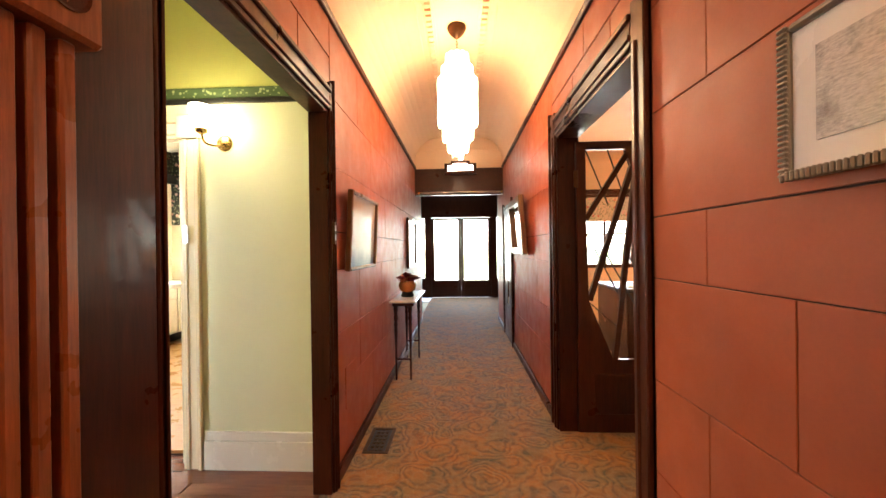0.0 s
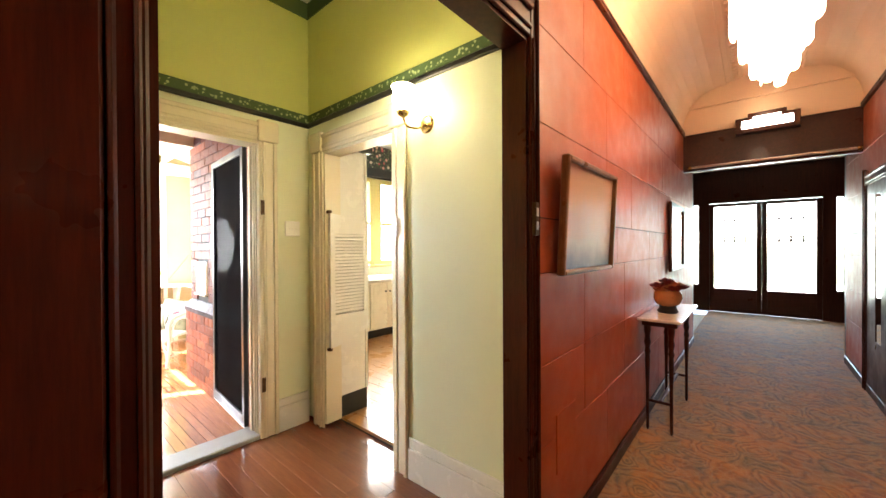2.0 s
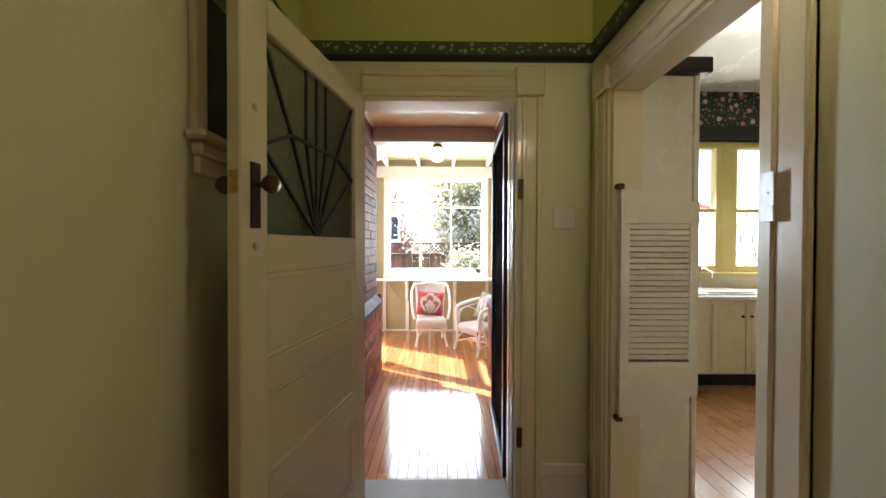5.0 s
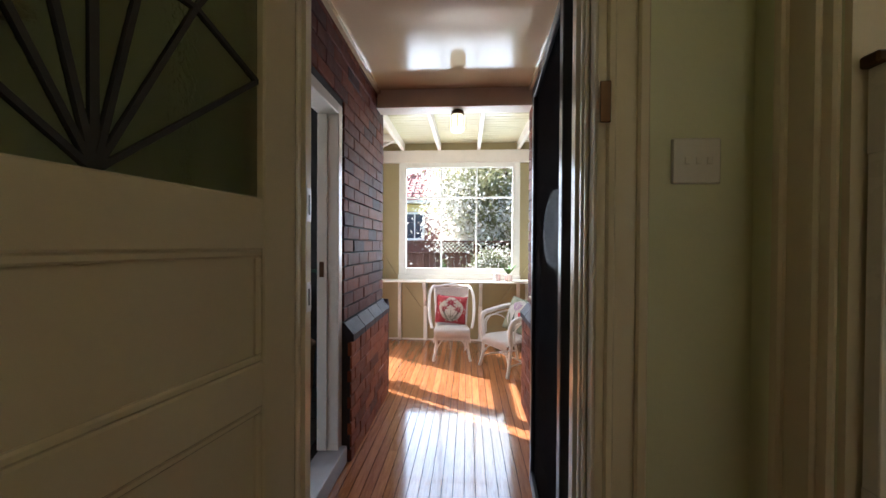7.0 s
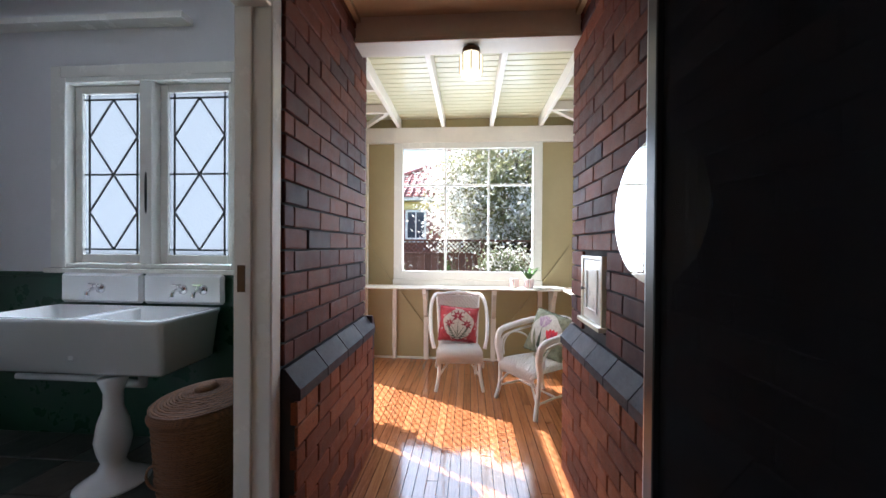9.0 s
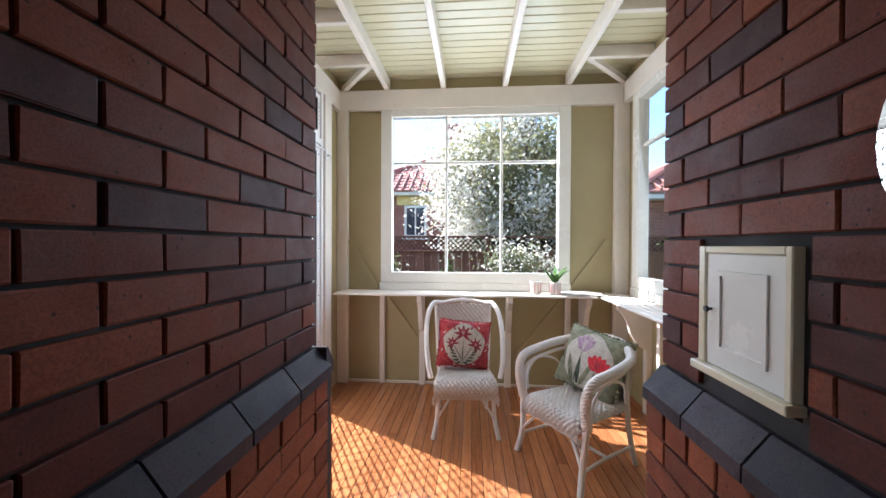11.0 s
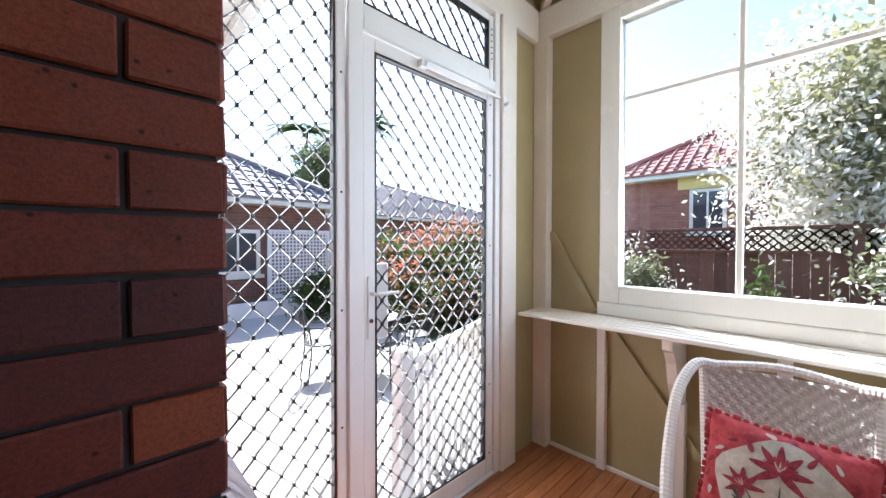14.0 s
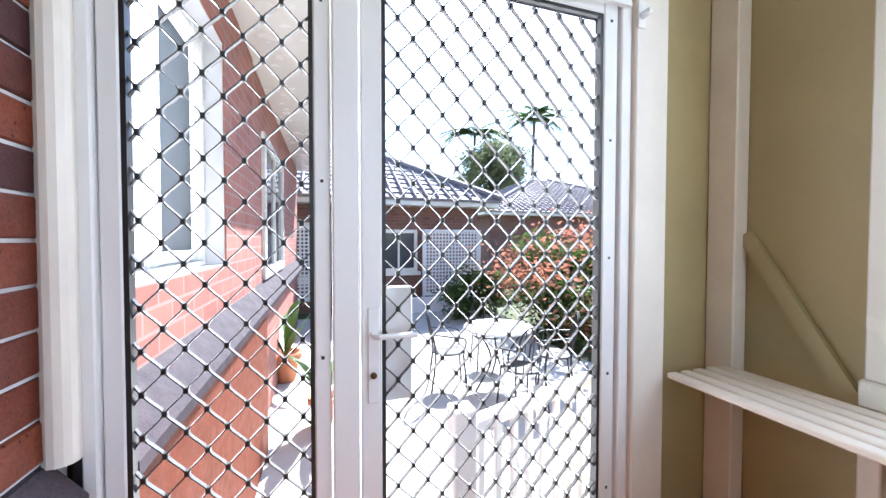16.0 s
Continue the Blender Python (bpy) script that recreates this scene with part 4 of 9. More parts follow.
def chandelier():
    """Tiered art deco pendant: rings of frosted glass slips below a chain and a ceiling rose."""
    th = thing("chandelier", "lit tiered art deco chandelier of frosted glass slips", "chandelier")
    x, y, top = 0.0, 2.98, 3.12
    part("ceiling_rose", lathe([(0.075, 0), (0.078, -0.02), (0.055, -0.06), (0.02, -0.09), (0.008, -0.10)], 24, x, y), M["bronze"], th, "", True).location = (0, 0, top)
    ch = bmesh.new()
    for i in range(7):
        zc = top - 0.11 - i * 0.024
        ax = (1, 0) if i % 2 else (0, 1)
        tube([(x + ax[0] * 0.008 * math.cos(a), y + ax[1] * 0.008 * math.cos(a), zc + 0.017 * math.sin(a)) for a in [k * math.pi / 4 for k in range(8)]], 0.0025, 5, ch, True)
    part("chain", ch, M["bronze"], th, "", True)
    z0 = top - 0.25
    rs = random.Random(9)
    for r, hi, lo, n in ((0.092, 0.0, -0.30, 12), (0.128, -0.10, -0.36, 16), (0.160, -0.20, -0.56, 20), (0.125, -0.44, -0.68, 16), (0.085, -0.58, -0.77, 12), (0.045, -0.70, -0.83, 6)):
        for i in range(n):
            a = 2 * math.pi * i / n
            w = math.pi * r / n * 0.94
            l = lo - hi + rs.choice((0.0, 0.012, 0.03))
            bm = prism([(-w, 0.0), (-w * 0.45, 0.014), (w * 0.45, 0.014), (w, 0.0), (w, l + 0.008), (w * 0.5, l), (-w * 0.5, l), (-w, l + 0.008)], -0.003, 0.003)
            o = part("glass_slip", bm, M["crystal"], th)
            o.matrix_basis = pose(x + r * math.cos(a), y + r * math.sin(a), z0 + hi, 0, 0, math.degrees(a) + 90)
    for r, z in ((0.090, -0.02), (0.157, -0.22), (0.122, -0.46)):
        part("hoop", tube([(x + r * math.cos(k * math.pi / 12), y + r * math.sin(k * math.pi / 12), z0 + z) for k in range(24)], 0.004, 6, None, True), M["brass"], th)


chandelier()
el = thing("lantern", "lit stepped art deco lantern with dark frame on the lintel", "wall lamp")
LX, LZ, LY = 0.03, 2.58, HEND - 0.003
part("frame", boxes((LX - 0.25, LX + 0.25, LY - 0.10, LY - 0.002, LZ - 0.10, LZ - 0.055), (LX - 0.25, LX - 0.20, LY - 0.10, LY - 0.002, LZ - 0.055, LZ + 0.06), (LX + 0.20, LX + 0.25, LY - 0.10, LY - 0.002, LZ - 0.055, LZ + 0.06), (LX - 0.20, LX - 0.11, LY - 0.10, LY - 0.002, LZ + 0.03, LZ + 0.06), (LX + 0.11, LX + 0.20, LY - 0.10, LY - 0.002, LZ + 0.03, LZ + 0.06), (LX - 0.15, LX + 0.15, LY - 0.10, LY - 0.002, LZ + 0.06, LZ + 0.10), bevel=0.004), M["mahogany"], el)
part("diffuser", boxes((LX - 0.198, LX + 0.198, LY - 0.09, LY - 0.01, LZ - 0.053, LZ + 0.029), (LX - 0.108, LX + 0.108, LY - 0.088, LY - 0.012, LZ + 0.029, LZ + 0.058)), M["lantern"], el)
rod = thing("curtain_rod", "slim pale rod with ball ends across the lintel", "curtain rod")
part("rod", tube([(-0.62, HEND - 0.05, 2.19), (0.66, HEND - 0.05, 2.19)], 0.014, 10), M["white"], rod, "", True)
for x in (-0.63, 0.67):
    part("finial", lathe([(0.002, -0.02), (0.018, -0.012), (0.022, 0), (0.018, 0.012), (0.002, 0.02)], 12, x, HEND - 0.05), M["brass"], rod, "", True).location = (0, 0, 2.19)
    part("bracket", boxes((x - 0.012, x + 0.012, HEND - 0.05, HEND - 0.002, 2.194, 2.206)), M["brass"], rod)


def framed(name, axis, face, out, a0, a1, z0, z1, fr, frame_mat, inner_mat, label, lean=0.0, mat_w=0.0, inner2=None, category="picture", depth=0.03):
    th = thing(name, label, category)

    def put(p, q, lo, hi, d0, d1):
        a = sorted((face + out * d0, face + out * d1))
        return (a[0], a[1], p, q, lo, hi) if axis == "x" else (p, q, a[0], a[1], lo, hi)

    d = 0.012
    part("frame", boxes(put(a0, a0 + fr, z0, z1, d, d + depth), put(a1 - fr, a1, z0, z1, d, d + depth), put(a0 + fr, a1 - fr, z1 - fr, z1, d, d + depth), put(a0 + fr, a1 - fr, z0, z0 + fr, d, d + depth), bevel=0.006), frame_mat, th)
    if mat_w:
        part("mount", boxes(put(a0 + fr, a1 - fr, z0 + fr, z1 - fr, d, d + 0.010)), M["white"], th)
        part("print", boxes(put(a0 + fr + mat_w, a1 - fr - mat_w, z0 + fr + mat_w, z1 - fr - mat_w, d + 0.0102, d + 0.013)), inner_mat, th)
    else:
        part("canvas", boxes(put(a0 + fr, a1 - fr, z0 + fr, z1 - fr, d, d + 0.014)), inner_mat, th)
    if lean:
        base = th
        mid = (face, 0, z0) if axis == "x" else (0, face, z0)
        base.matrix_basis = Matrix.Translation(mid) @ pose(0, 0, 0, 0, lean * out if axis == "x" else 0, 0) @ Matrix.Translation([-v for v in mid])
    return th


def seascape_mat():
    m, nt, b = shader("seascape_print_with_reflection")
    v = coords(nt)
    sep = nt.nodes.new("ShaderNodeSeparateXYZ")
    nt.links.new(v, sep.inputs[0])
    h = arith(nt, "ADD", arith(nt, "MULTIPLY", arith(nt, "SUBTRACT", sep.outputs[2], 1.2), 2.2), arith(nt, "MULTIPLY", noise_tex(nt, v, 7, 5), 0.35))
    # pale blue tones carry the window's reflection, painted into the print
    nt.links.new(ramp(nt, h, ((0.15, (0.20, 0.28, 0.44)), (0.42, (0.44, 0.50, 0.62)), (0.6, (0.50, 0.46, 0.52)), (0.95, (0.56, 0.42, 0.34)))), b.inputs["Base Color"])
    b.inputs["Roughness"].default_value = 0.18
    return m


def sketch_mat():
    m, nt, b = shader("pencil_sketch_print")
    v = coords(nt, (1, 1, 1))
    big = noise_tex(nt, v, 9, 6, 0.7)
    hatch = noise_tex(nt, coords(nt, (6, 20, 90)), 3, 5, 0.7)
    col = mixc(nt, 0.6, ramp(nt, big, ((0.34, (0.36, 0.34, 0.32)), (0.5, (0.74, 0.71, 0.66)))), ramp(nt, hatch, ((0.35, (0.3,) * 3), (0.6, (0.8,) * 3))), "MULTIPLY")
    nt.links.new(col, b.inputs["Base Color"])
    b.inputs["Roughness"].default_value = 0.25
    return m


M["sea"], M["sketch"] = seascape_mat(), sketch_mat()
M["rope"] = metal("tarnished_silver_frame", (0.33, 0.30, 0.26), 0.45)
M["mirror"] = metal("mirror_glass", (0.9, 0.9, 0.9), 0.02)
M["frame_b"] = wood("brown_gilt_frame", (0.12, 0.05, 0.02), (0.30, 0.16, 0.07), 0.35, "z", 0.3, 0)
framed("picture", "x", HX0, 1, 2.14, 2.82, 1.18, 1.675, 0.022, M["frame_b"], M["sea"], "framed seascape tilted off the wall, pale blue window reflection painted in", 3.0, depth=0.035)
nearpic = framed("picture", "x", HX1, -1, 0.20, 0.785, 1.437, 1.752, 0.018, M["rope"], M["sketch"], "pencil landscape sketch in a rope-edged silver frame", 0, 0.05, depth=0.022)
knobs = bmesh.new()
for i in range(28):
    z = 1.445 + i * 0.011
    box_data(knobs, HX1 - 0.040, HX1 - 0.030, 0.765, 0.787, z, z + 0.008, 0.003)
for i in range(51):
    y = 0.21 + i * 0.0113
    box_data(knobs, HX1 - 0.040, HX1 - 0.030, y, y + 0.008, 1.435, 1.457, 0.003)
part("rope_edge", knobs, M["rope"], nearpic, "knotted silver rope edge")
framed("mirror", "x", HX1, -1, 3.70, 4.50, 1.24, 1.85, 0.075, M["frame_b"], M["mirror"], "wall mirror in a broad brown gilt frame", 4, category="mirror", depth=0.05)
framed("mirror", "x", HX0, 1, 4.72, 5.55, 1.05, 1.72, 0.045, M["mahogany"], M["mirror"], "tall hall mirror in a dark timber frame", 0, category="mirror")

# side door with architrave near the front of the hall
dsx = architrave("architrave_side_door", "x", HX1, -1, 4.86, 5.58, 1.82, 0.09, M["mahogany"], 0.03)
sdoor = thing("side_door", "closed dark timber side door with a narrow glass light", "door")
part("leaf", boxes((HX1 - 0.014, HX1 - 0.002, 4.862, 5.10, 0.012, 1.818), (HX1 - 0.014, HX1 - 0.002, 5.28, 5.578, 0.012, 1.818), (HX1 - 0.014, HX1 - 0.002, 5.10, 5.28, 0.012, 0.5), (HX1 - 0.014, HX1 - 0.002, 5.10, 5.28, 1.72, 1.818)), M["mahogany"], sdoor)
part("light", boxes((HX1 - 0.010, HX1 - 0.004, 5.102, 5.278, 0.502, 1.718)), M["mirror"], sdoor)

# hall table, vase
def hall_table():
    th = thing("hall_table", "slim hall table with a white marble top on dark turned legs", "table")
    x0, x1, y0, y1, h = -0.695, -0.43, 3.52, 4.42, 0.80
    part("marble_top", boxes((x0, x1, y0, y1, h - 0.022, h), bevel=0.006), M["marble"], th, "white marble top")
    part("apron", boxes((x0 + 0.02, x1 - 0.03, y0 + 0.05, y1 - 0.05, h - 0.06, h - 0.022), bevel=0.004), M["mahogany_h"], th)
    prof = [(0.006, 0), (0.010, 0.02), (0.011, 0.30), (0.017, 0.50), (0.014, 0.53), (0.021, 0.555), (0.014, 0.58), (0.022, 0.62), (0.016, 0.66), (0.022, 0.70), (0.022, 0.74)]
    for x in (x0 + 0.05, x1 - 0.07):
        for y in (y0 + 0.085, y1 - 0.085):
            part("leg", lathe(prof, 14, x, y), M["mahogany"], th, "", True)
    part("stretcher", boxes((x0 + 0.12, x0 + 0.14, y0 + 0.08, y1 - 0.08, 0.20, 0.222), bevel=0.004), M["mahogany_h"], th)
    for y in (y0 + 0.085, y1 - 0.085):
        part("stretcher", boxes((x0 + 0.05, x1 - 0.07, y - 0.008, y + 0.008, 0.20, 0.218), bevel=0.003), M["mahogany_h"], th)


def marble_mat():
    m, nt, b = shader("white_marble")
    v = coords(nt)
    vein = ramp(nt, noise_tex(nt, v, 5, 9, 0.75), ((0.44, (0.80, 0.77, 0.72)), (0.5, (0.45, 0.42, 0.40)), (0.56, (0.80, 0.77, 0.72))))
    nt.links.new(mixc(nt, 0.4, (0.82, 0.79, 0.74), vein), b.inputs["Base Color"])
    b.inputs["Roughness"].default_value = 0.12
    return m


M["marble"] = marble_mat()
M["vase"] = painted("amber_glaze", (0.42, 0.17, 0.06), 0.2, 0.3, 40, 0.05, 12, coat=0.5)
M["petal_r"] = painted("dusky_red_petals", (0.38, 0.06, 0.05), 0.6, 0.3, 60, 0.1, 20)
M["petal_o"] = painted("peach_petals", (0.72, 0.28, 0.14), 0.6, 0.25, 60, 0.1, 20)
hall_table()
vz = thing("vase", "round amber vase on a dark foot on the hall table", "vase")
part("foot", lathe([(0.06, 0), (0.07, 0.012), (0.055, 0.04), (0.06, 0.05)], 20, -0.56, 3.86), M["black"], vz, "black wooden foot", True).location = (0, 0, 0.80)
part("bowl", lathe([(0.05, 0.05), (0.08, 0.07), (0.095, 0.11), (0.09, 0.145), (0.07, 0.165), (0.075, 0.172), (0.065, 0.168)], 24, -0.56, 3.86), M["vase"], vz, "", True).location = (0, 0, 0.80)
fl = thing("flowers", "dusky red and peach artificial roses in the vase", "flowers")
rng = random.Random(4)
for i in range(16):
    a, r = rng.uniform(0, 6.28), rng.uniform(0.0, 0.115)
    cx, cy, cz = -0.56 + r * math.cos(a), 3.86 + r * math.sin(a), 0.995 + rng.uniform(0, 0.06) - r * 0.35
    bm = bmesh.new()
    for ring, (rr, n, tilt) in enumerate(((0.014, 3, 0.2), (0.030, 5, 0.5), (0.044, 7, 0.9))):
        for k in range(n):
            t = 2 * math.pi * k / n + ring
            p = Vector((cx + rr * math.cos(t), cy + rr * math.sin(t), cz - ring * 0.006))
            o_ = Vector((math.cos(t), math.sin(t), 0))
            s_ = Vector((-math.sin(t), math.cos(t), 0))
            w = 0.015 + 0.009 * ring
            v0 = [bm.verts.new(q) for q in (p - o_ * 0.008 - Vector((0, 0, 0.012)), p - s_ * w + Vector((0, 0, 0.006)), p + o_ * tilt * 0.018 + Vector((0, 0, 0.016 - 0.008 * tilt)), p + s_ * w + Vector((0, 0, 0.006)))]
            bm.faces.new(v0)
    bmesh.ops.solidify(bm, geom=bm.faces[:], thickness=0.002)
    part("rose", bm, M["petal_o"] if i % 3 == 0 else M["petal_r"], fl)
part("stems", boxes(*[(-0.56 + dx - 0.003, -0.56 + dx + 0.003, 3.86 + dy - 0.003, 3.86 + dy + 0.003, 0.90, 1.05) for dx, dy in ((-0.03, 0), (0.03, 0.02), (0, -0.03), (0.02, -0.02))]), M["black"], fl)

# wall vent, floor register, door stop, strike plates
vent = thing("wall_vent", "terracotta painted vent cover low on the wall", "vent")
part("cover", boxes((HX0 + 0.001, HX0 + 0.007, 2.16, 2.37, 0.345, 0.595), bevel=0.002), M["panel"], vent)
reg = thing("floor_register", "brown cast metal floor heating register with scrollwork", "floor vent")
part("frame", boxes((-0.645, -0.475, 2.30, 2.325, 0.0, 0.006), (-0.645, -0.475, 2.605, 2.63, 0.0, 0.006), (-0.645, -0.62, 2.325, 2.605, 0.0, 0.006), (-0.50, -0.475, 2.325, 2.605, 0.0, 0.006), bevel=0.002), M["bronze"], reg)
part("backing", boxes((-0.62, -0.50, 2.325, 2.605, 0.0005, 0.0015)), M["black"], reg)
for i in range(6):
    y = 2.35 + i * 0.046
    for x in (-0.59, -0.56, -0.53):
        part("scroll", tube([(x + 0.013 * math.cos(k * math.pi / 5), y + 0.02 * math.sin(k * math.pi / 5), 0.004) for k in range(10)], 0.003, 5, None, True), M["bronze"], reg)
strike = thing("strike_plate", "dark metal lock keep on the arch jamb", "strike plate")
part("plate", boxes((HX0 + 0.016, HX0 + 0.032, AY1 + 0.003, AY1 + 0.03, 1.34, 1.46), bevel=0.002), M["bronze"], strike)
part("hole", boxes((HX0 + 0.031, HX0 + 0.0335, AY1 + 0.008, AY1 + 0.024, 1.36, 1.39), (HX0 + 0.031, HX0 + 0.0335, AY1 + 0.008, AY1 + 0.024, 1.41, 1.44)), M["steel"], strike)

# carved hall stand beside the arch
hs = thing("hall_stand", "carved timber wall stand with a star rosette over square bars", "hall stand")
part("back", boxes((HX0 + 0.001, HX0 + 0.03, -0.70, 0.777, 0.02, 2.25), bevel=0.004), M["mahogany"], hs)
part("block", boxes((HX0 + 0.03, HX0 + 0.105, 0.20, 0.592, 1.648, 1.80), bevel=0.008), M["mahogany_lit"], hs, "orange-brown carved block")
star = bmesh.new()
c0 = star.verts.new((HX0 + 0.111, 0.53, 1.72))
ring = [star.verts.new((HX0 + 0.106, 0.53 + (0.026 if k % 2 == 0 else 0.009) * math.cos(k * math.pi / 4), 1.72 + (0.026 if k % 2 == 0 else 0.009) * math.sin(k * math.pi / 4))) for k in range(8)]
for k in range(8):
    star.faces.new((c0, ring[k], ring[(k + 1) % 8]))
part("star", star, M["mahogany_lit"], hs)
o = part("rosette", lathe([(0.036, 0), (0.036, 0.003), (0.031, 0.0005)], 24), M["mahogany"], hs)
o.matrix_basis = pose(HX0 + 0.1055, 0.53, 1.72, 0, 90)
for y in (0.39, 0.43, 0.47, 0.508, 0.55):
    part("bar", boxes((HX0 + 0.03, HX0 + 0.085, y - 0.012, y + 0.012, 0.25, 1.647), bevel=0.004), M["mahogany_lit"], hs)
part("foot_shelf", boxes((HX0 + 0.03, HX0 + 0.14, 0.12, 0.64, 0.02, 0.25), bevel=0.01), M["mahogany"], hs)

# living room leaf with fan glazing
def poly_frame(outer, inner, y0, y1):
    """A slab with one polygon hole, both in (x, z), from y0 to y1. Inner and outer carry the same count."""
    bm = bmesh.new()
    n = len(outer)
    rings = [[bm.verts.new((p[0], y, p[1])) for p in pts] for pts, y in ((outer, y0), (inner, y0), (inner, y1), (outer, y1))]
    for a, b in ((0, 1), (1, 2), (2, 3), (3, 0)):
        for i in range(n):
            bm.faces.new((rings[a][i], rings[a][(i + 1) % n], rings[b][(i + 1) % n], rings[b][i]))
    bmesh.ops.recalc_face_normals(bm, faces=bm.faces)
    return bm


lf = thing("living_room_door", "open dark timber door leaf with fan-shaped leaded glazing", "door")
LY0, LY1 = 2.575, 2.61
inner = [(1.06, 0.52), (1.27, 0.52), (1.27, 1.84), (1.195, 1.86), (1.155, 1.985), (0.885, 1.985), (0.885, 1.5), (0.897, 0.93)]
outer = [(1.06, 0.012), (1.335, 0.012), (1.335, 1.84), (1.335, 2.04), (1.155, 2.04), (0.82, 2.04), (0.82, 1.5), (0.82, 0.012)]
part("leaf", poly_frame(outer, inner, LY0, LY1), M["mahogany"], lf)
part("bottom_panel", boxes((0.93, 1.25, LY0 - 0.004, LY0 + 0.003, 0.14, 0.42), bevel=0.003), M["mahogany"], lf)
pane = part("pane", prism(inner, LY0 + 0.014, LY0 + 0.018), M["glass"], lf)
pane.visible_shadow = False
for a, b, w in (((0.885, 1.50), (1.17, 1.95), 0.034), ((0.905, 0.93), (1.205, 1.86), 0.036), ((1.075, 0.52), (1.235, 1.85), 0.034)):
    strut("fan_bar", (a[0], (LY0 + LY1) / 2, a[1]), (b[0], (LY0 + LY1) / 2, b[1]), w, 0.034, M["mahogany"], "", "", lf)
for a, b in (((0.89, 1.98), (1.04, 1.60)), ((1.04, 1.98), (1.15, 1.65)), ((0.89, 1.40), (1.10, 0.98)), ((1.0, 1.30), (1.27, 0.80)), ((1.14, 1.32), (1.27, 1.05)), ((0.90, 0.92), (1.12, 0.72))):
    strut("lead_came", (a[0], LY0 + 0.012, a[1]), (b[0], LY0 + 0.012, b[1]), 0.008, 0.006, M["lead"], "", "", lf)
part("hinge", boxes((0.80, 0.83, LY0 - 0.012, LY0 + 0.0, 1.72, 1.84), bevel=0.003), M["bronze"], lf, "dark metal hinge")
part("lock_plate", boxes((1.32, 1.345, LY0 - 0.006, LY0 - 0.0, 1.08, 1.28), bevel=0.003), M["bronze"], lf)

# front doors
fd = thing("front_door", "pair of dark timber front doors with bright leaded glass", "door")
for x0, x1 in ((-0.745, 0.0396), (0.0404, 0.825)):
    part("leaf", boxes((x0, x0 + 0.075, FRONT + 0.03, FRONT + 0.075, 0.012, 2.11), (x1 - 0.075, x1, FRONT + 0.03, FRONT + 0.075, 0.012, 2.11), (x0 + 0.075, x1 - 0.075, FRONT + 0.03, FRONT + 0.075, 0.012, 0.46), (x0 + 0.075, x1 - 0.075, FRONT + 0.03, FRONT + 0.075, 2.05, 2.11), bevel=0.004), M["mahogany"], fd)
    g = part("pane", boxes((x0 + 0.075, x1 - 0.075, FRONT + 0.05, FRONT + 0.054, 0.46, 2.05)), M["leadlight"], fd)
    g.visible_shadow = False
    for k in range(1, 4):
        x = x0 + 0.075 + (x1 - x0 - 0.15) * k / 4
        part("lead_came", boxes((x - 0.005, x + 0.005, FRONT + 0.044, FRONT + 0.05, 0.46, 2.05)), M["lead"], fd)
        for z in (1.35, 1.42, 1.75):
            part("lead_leaf", boxes((x - 0.022, x + 0.022, FRONT + 0.043, FRONT + 0.049, z, z + 0.05), bevel=0.01), M["lead"], fd)
    part("lead_came", boxes((x0 + 0.075, x1 - 0.075, FRONT + 0.044, FRONT + 0.05, 1.40, 1.41)), M["lead"], fd)
for x0, x1 in ((-1.02, -0.90), (0.965, 1.085)):
    sl = thing("window_sidelight", "narrow bright sidelight beside the front doors", "window", "", "structure")
    g = part("pane", boxes((x0 + 0.02, x1 - 0.02, FRONT + 0.05, FRONT + 0.054, 0.52, 2.10)), M["leadlight"], sl)
    g.visible_shadow = False
    part("window_frame", boxes((x0, x0 + 0.02, FRONT + 0.03, FRONT + 0.075, 0.5, 2.12), (x1 - 0.02, x1, FRONT + 0.03, FRONT + 0.075, 0.5, 2.12), (x0 + 0.02, x1 - 0.02, FRONT + 0.03, FRONT + 0.075, 2.10, 2.12), (x0 + 0.02, x1 - 0.02, FRONT + 0.03, FRONT + 0.075, 0.5, 0.52)), M["mahogany"], sl)

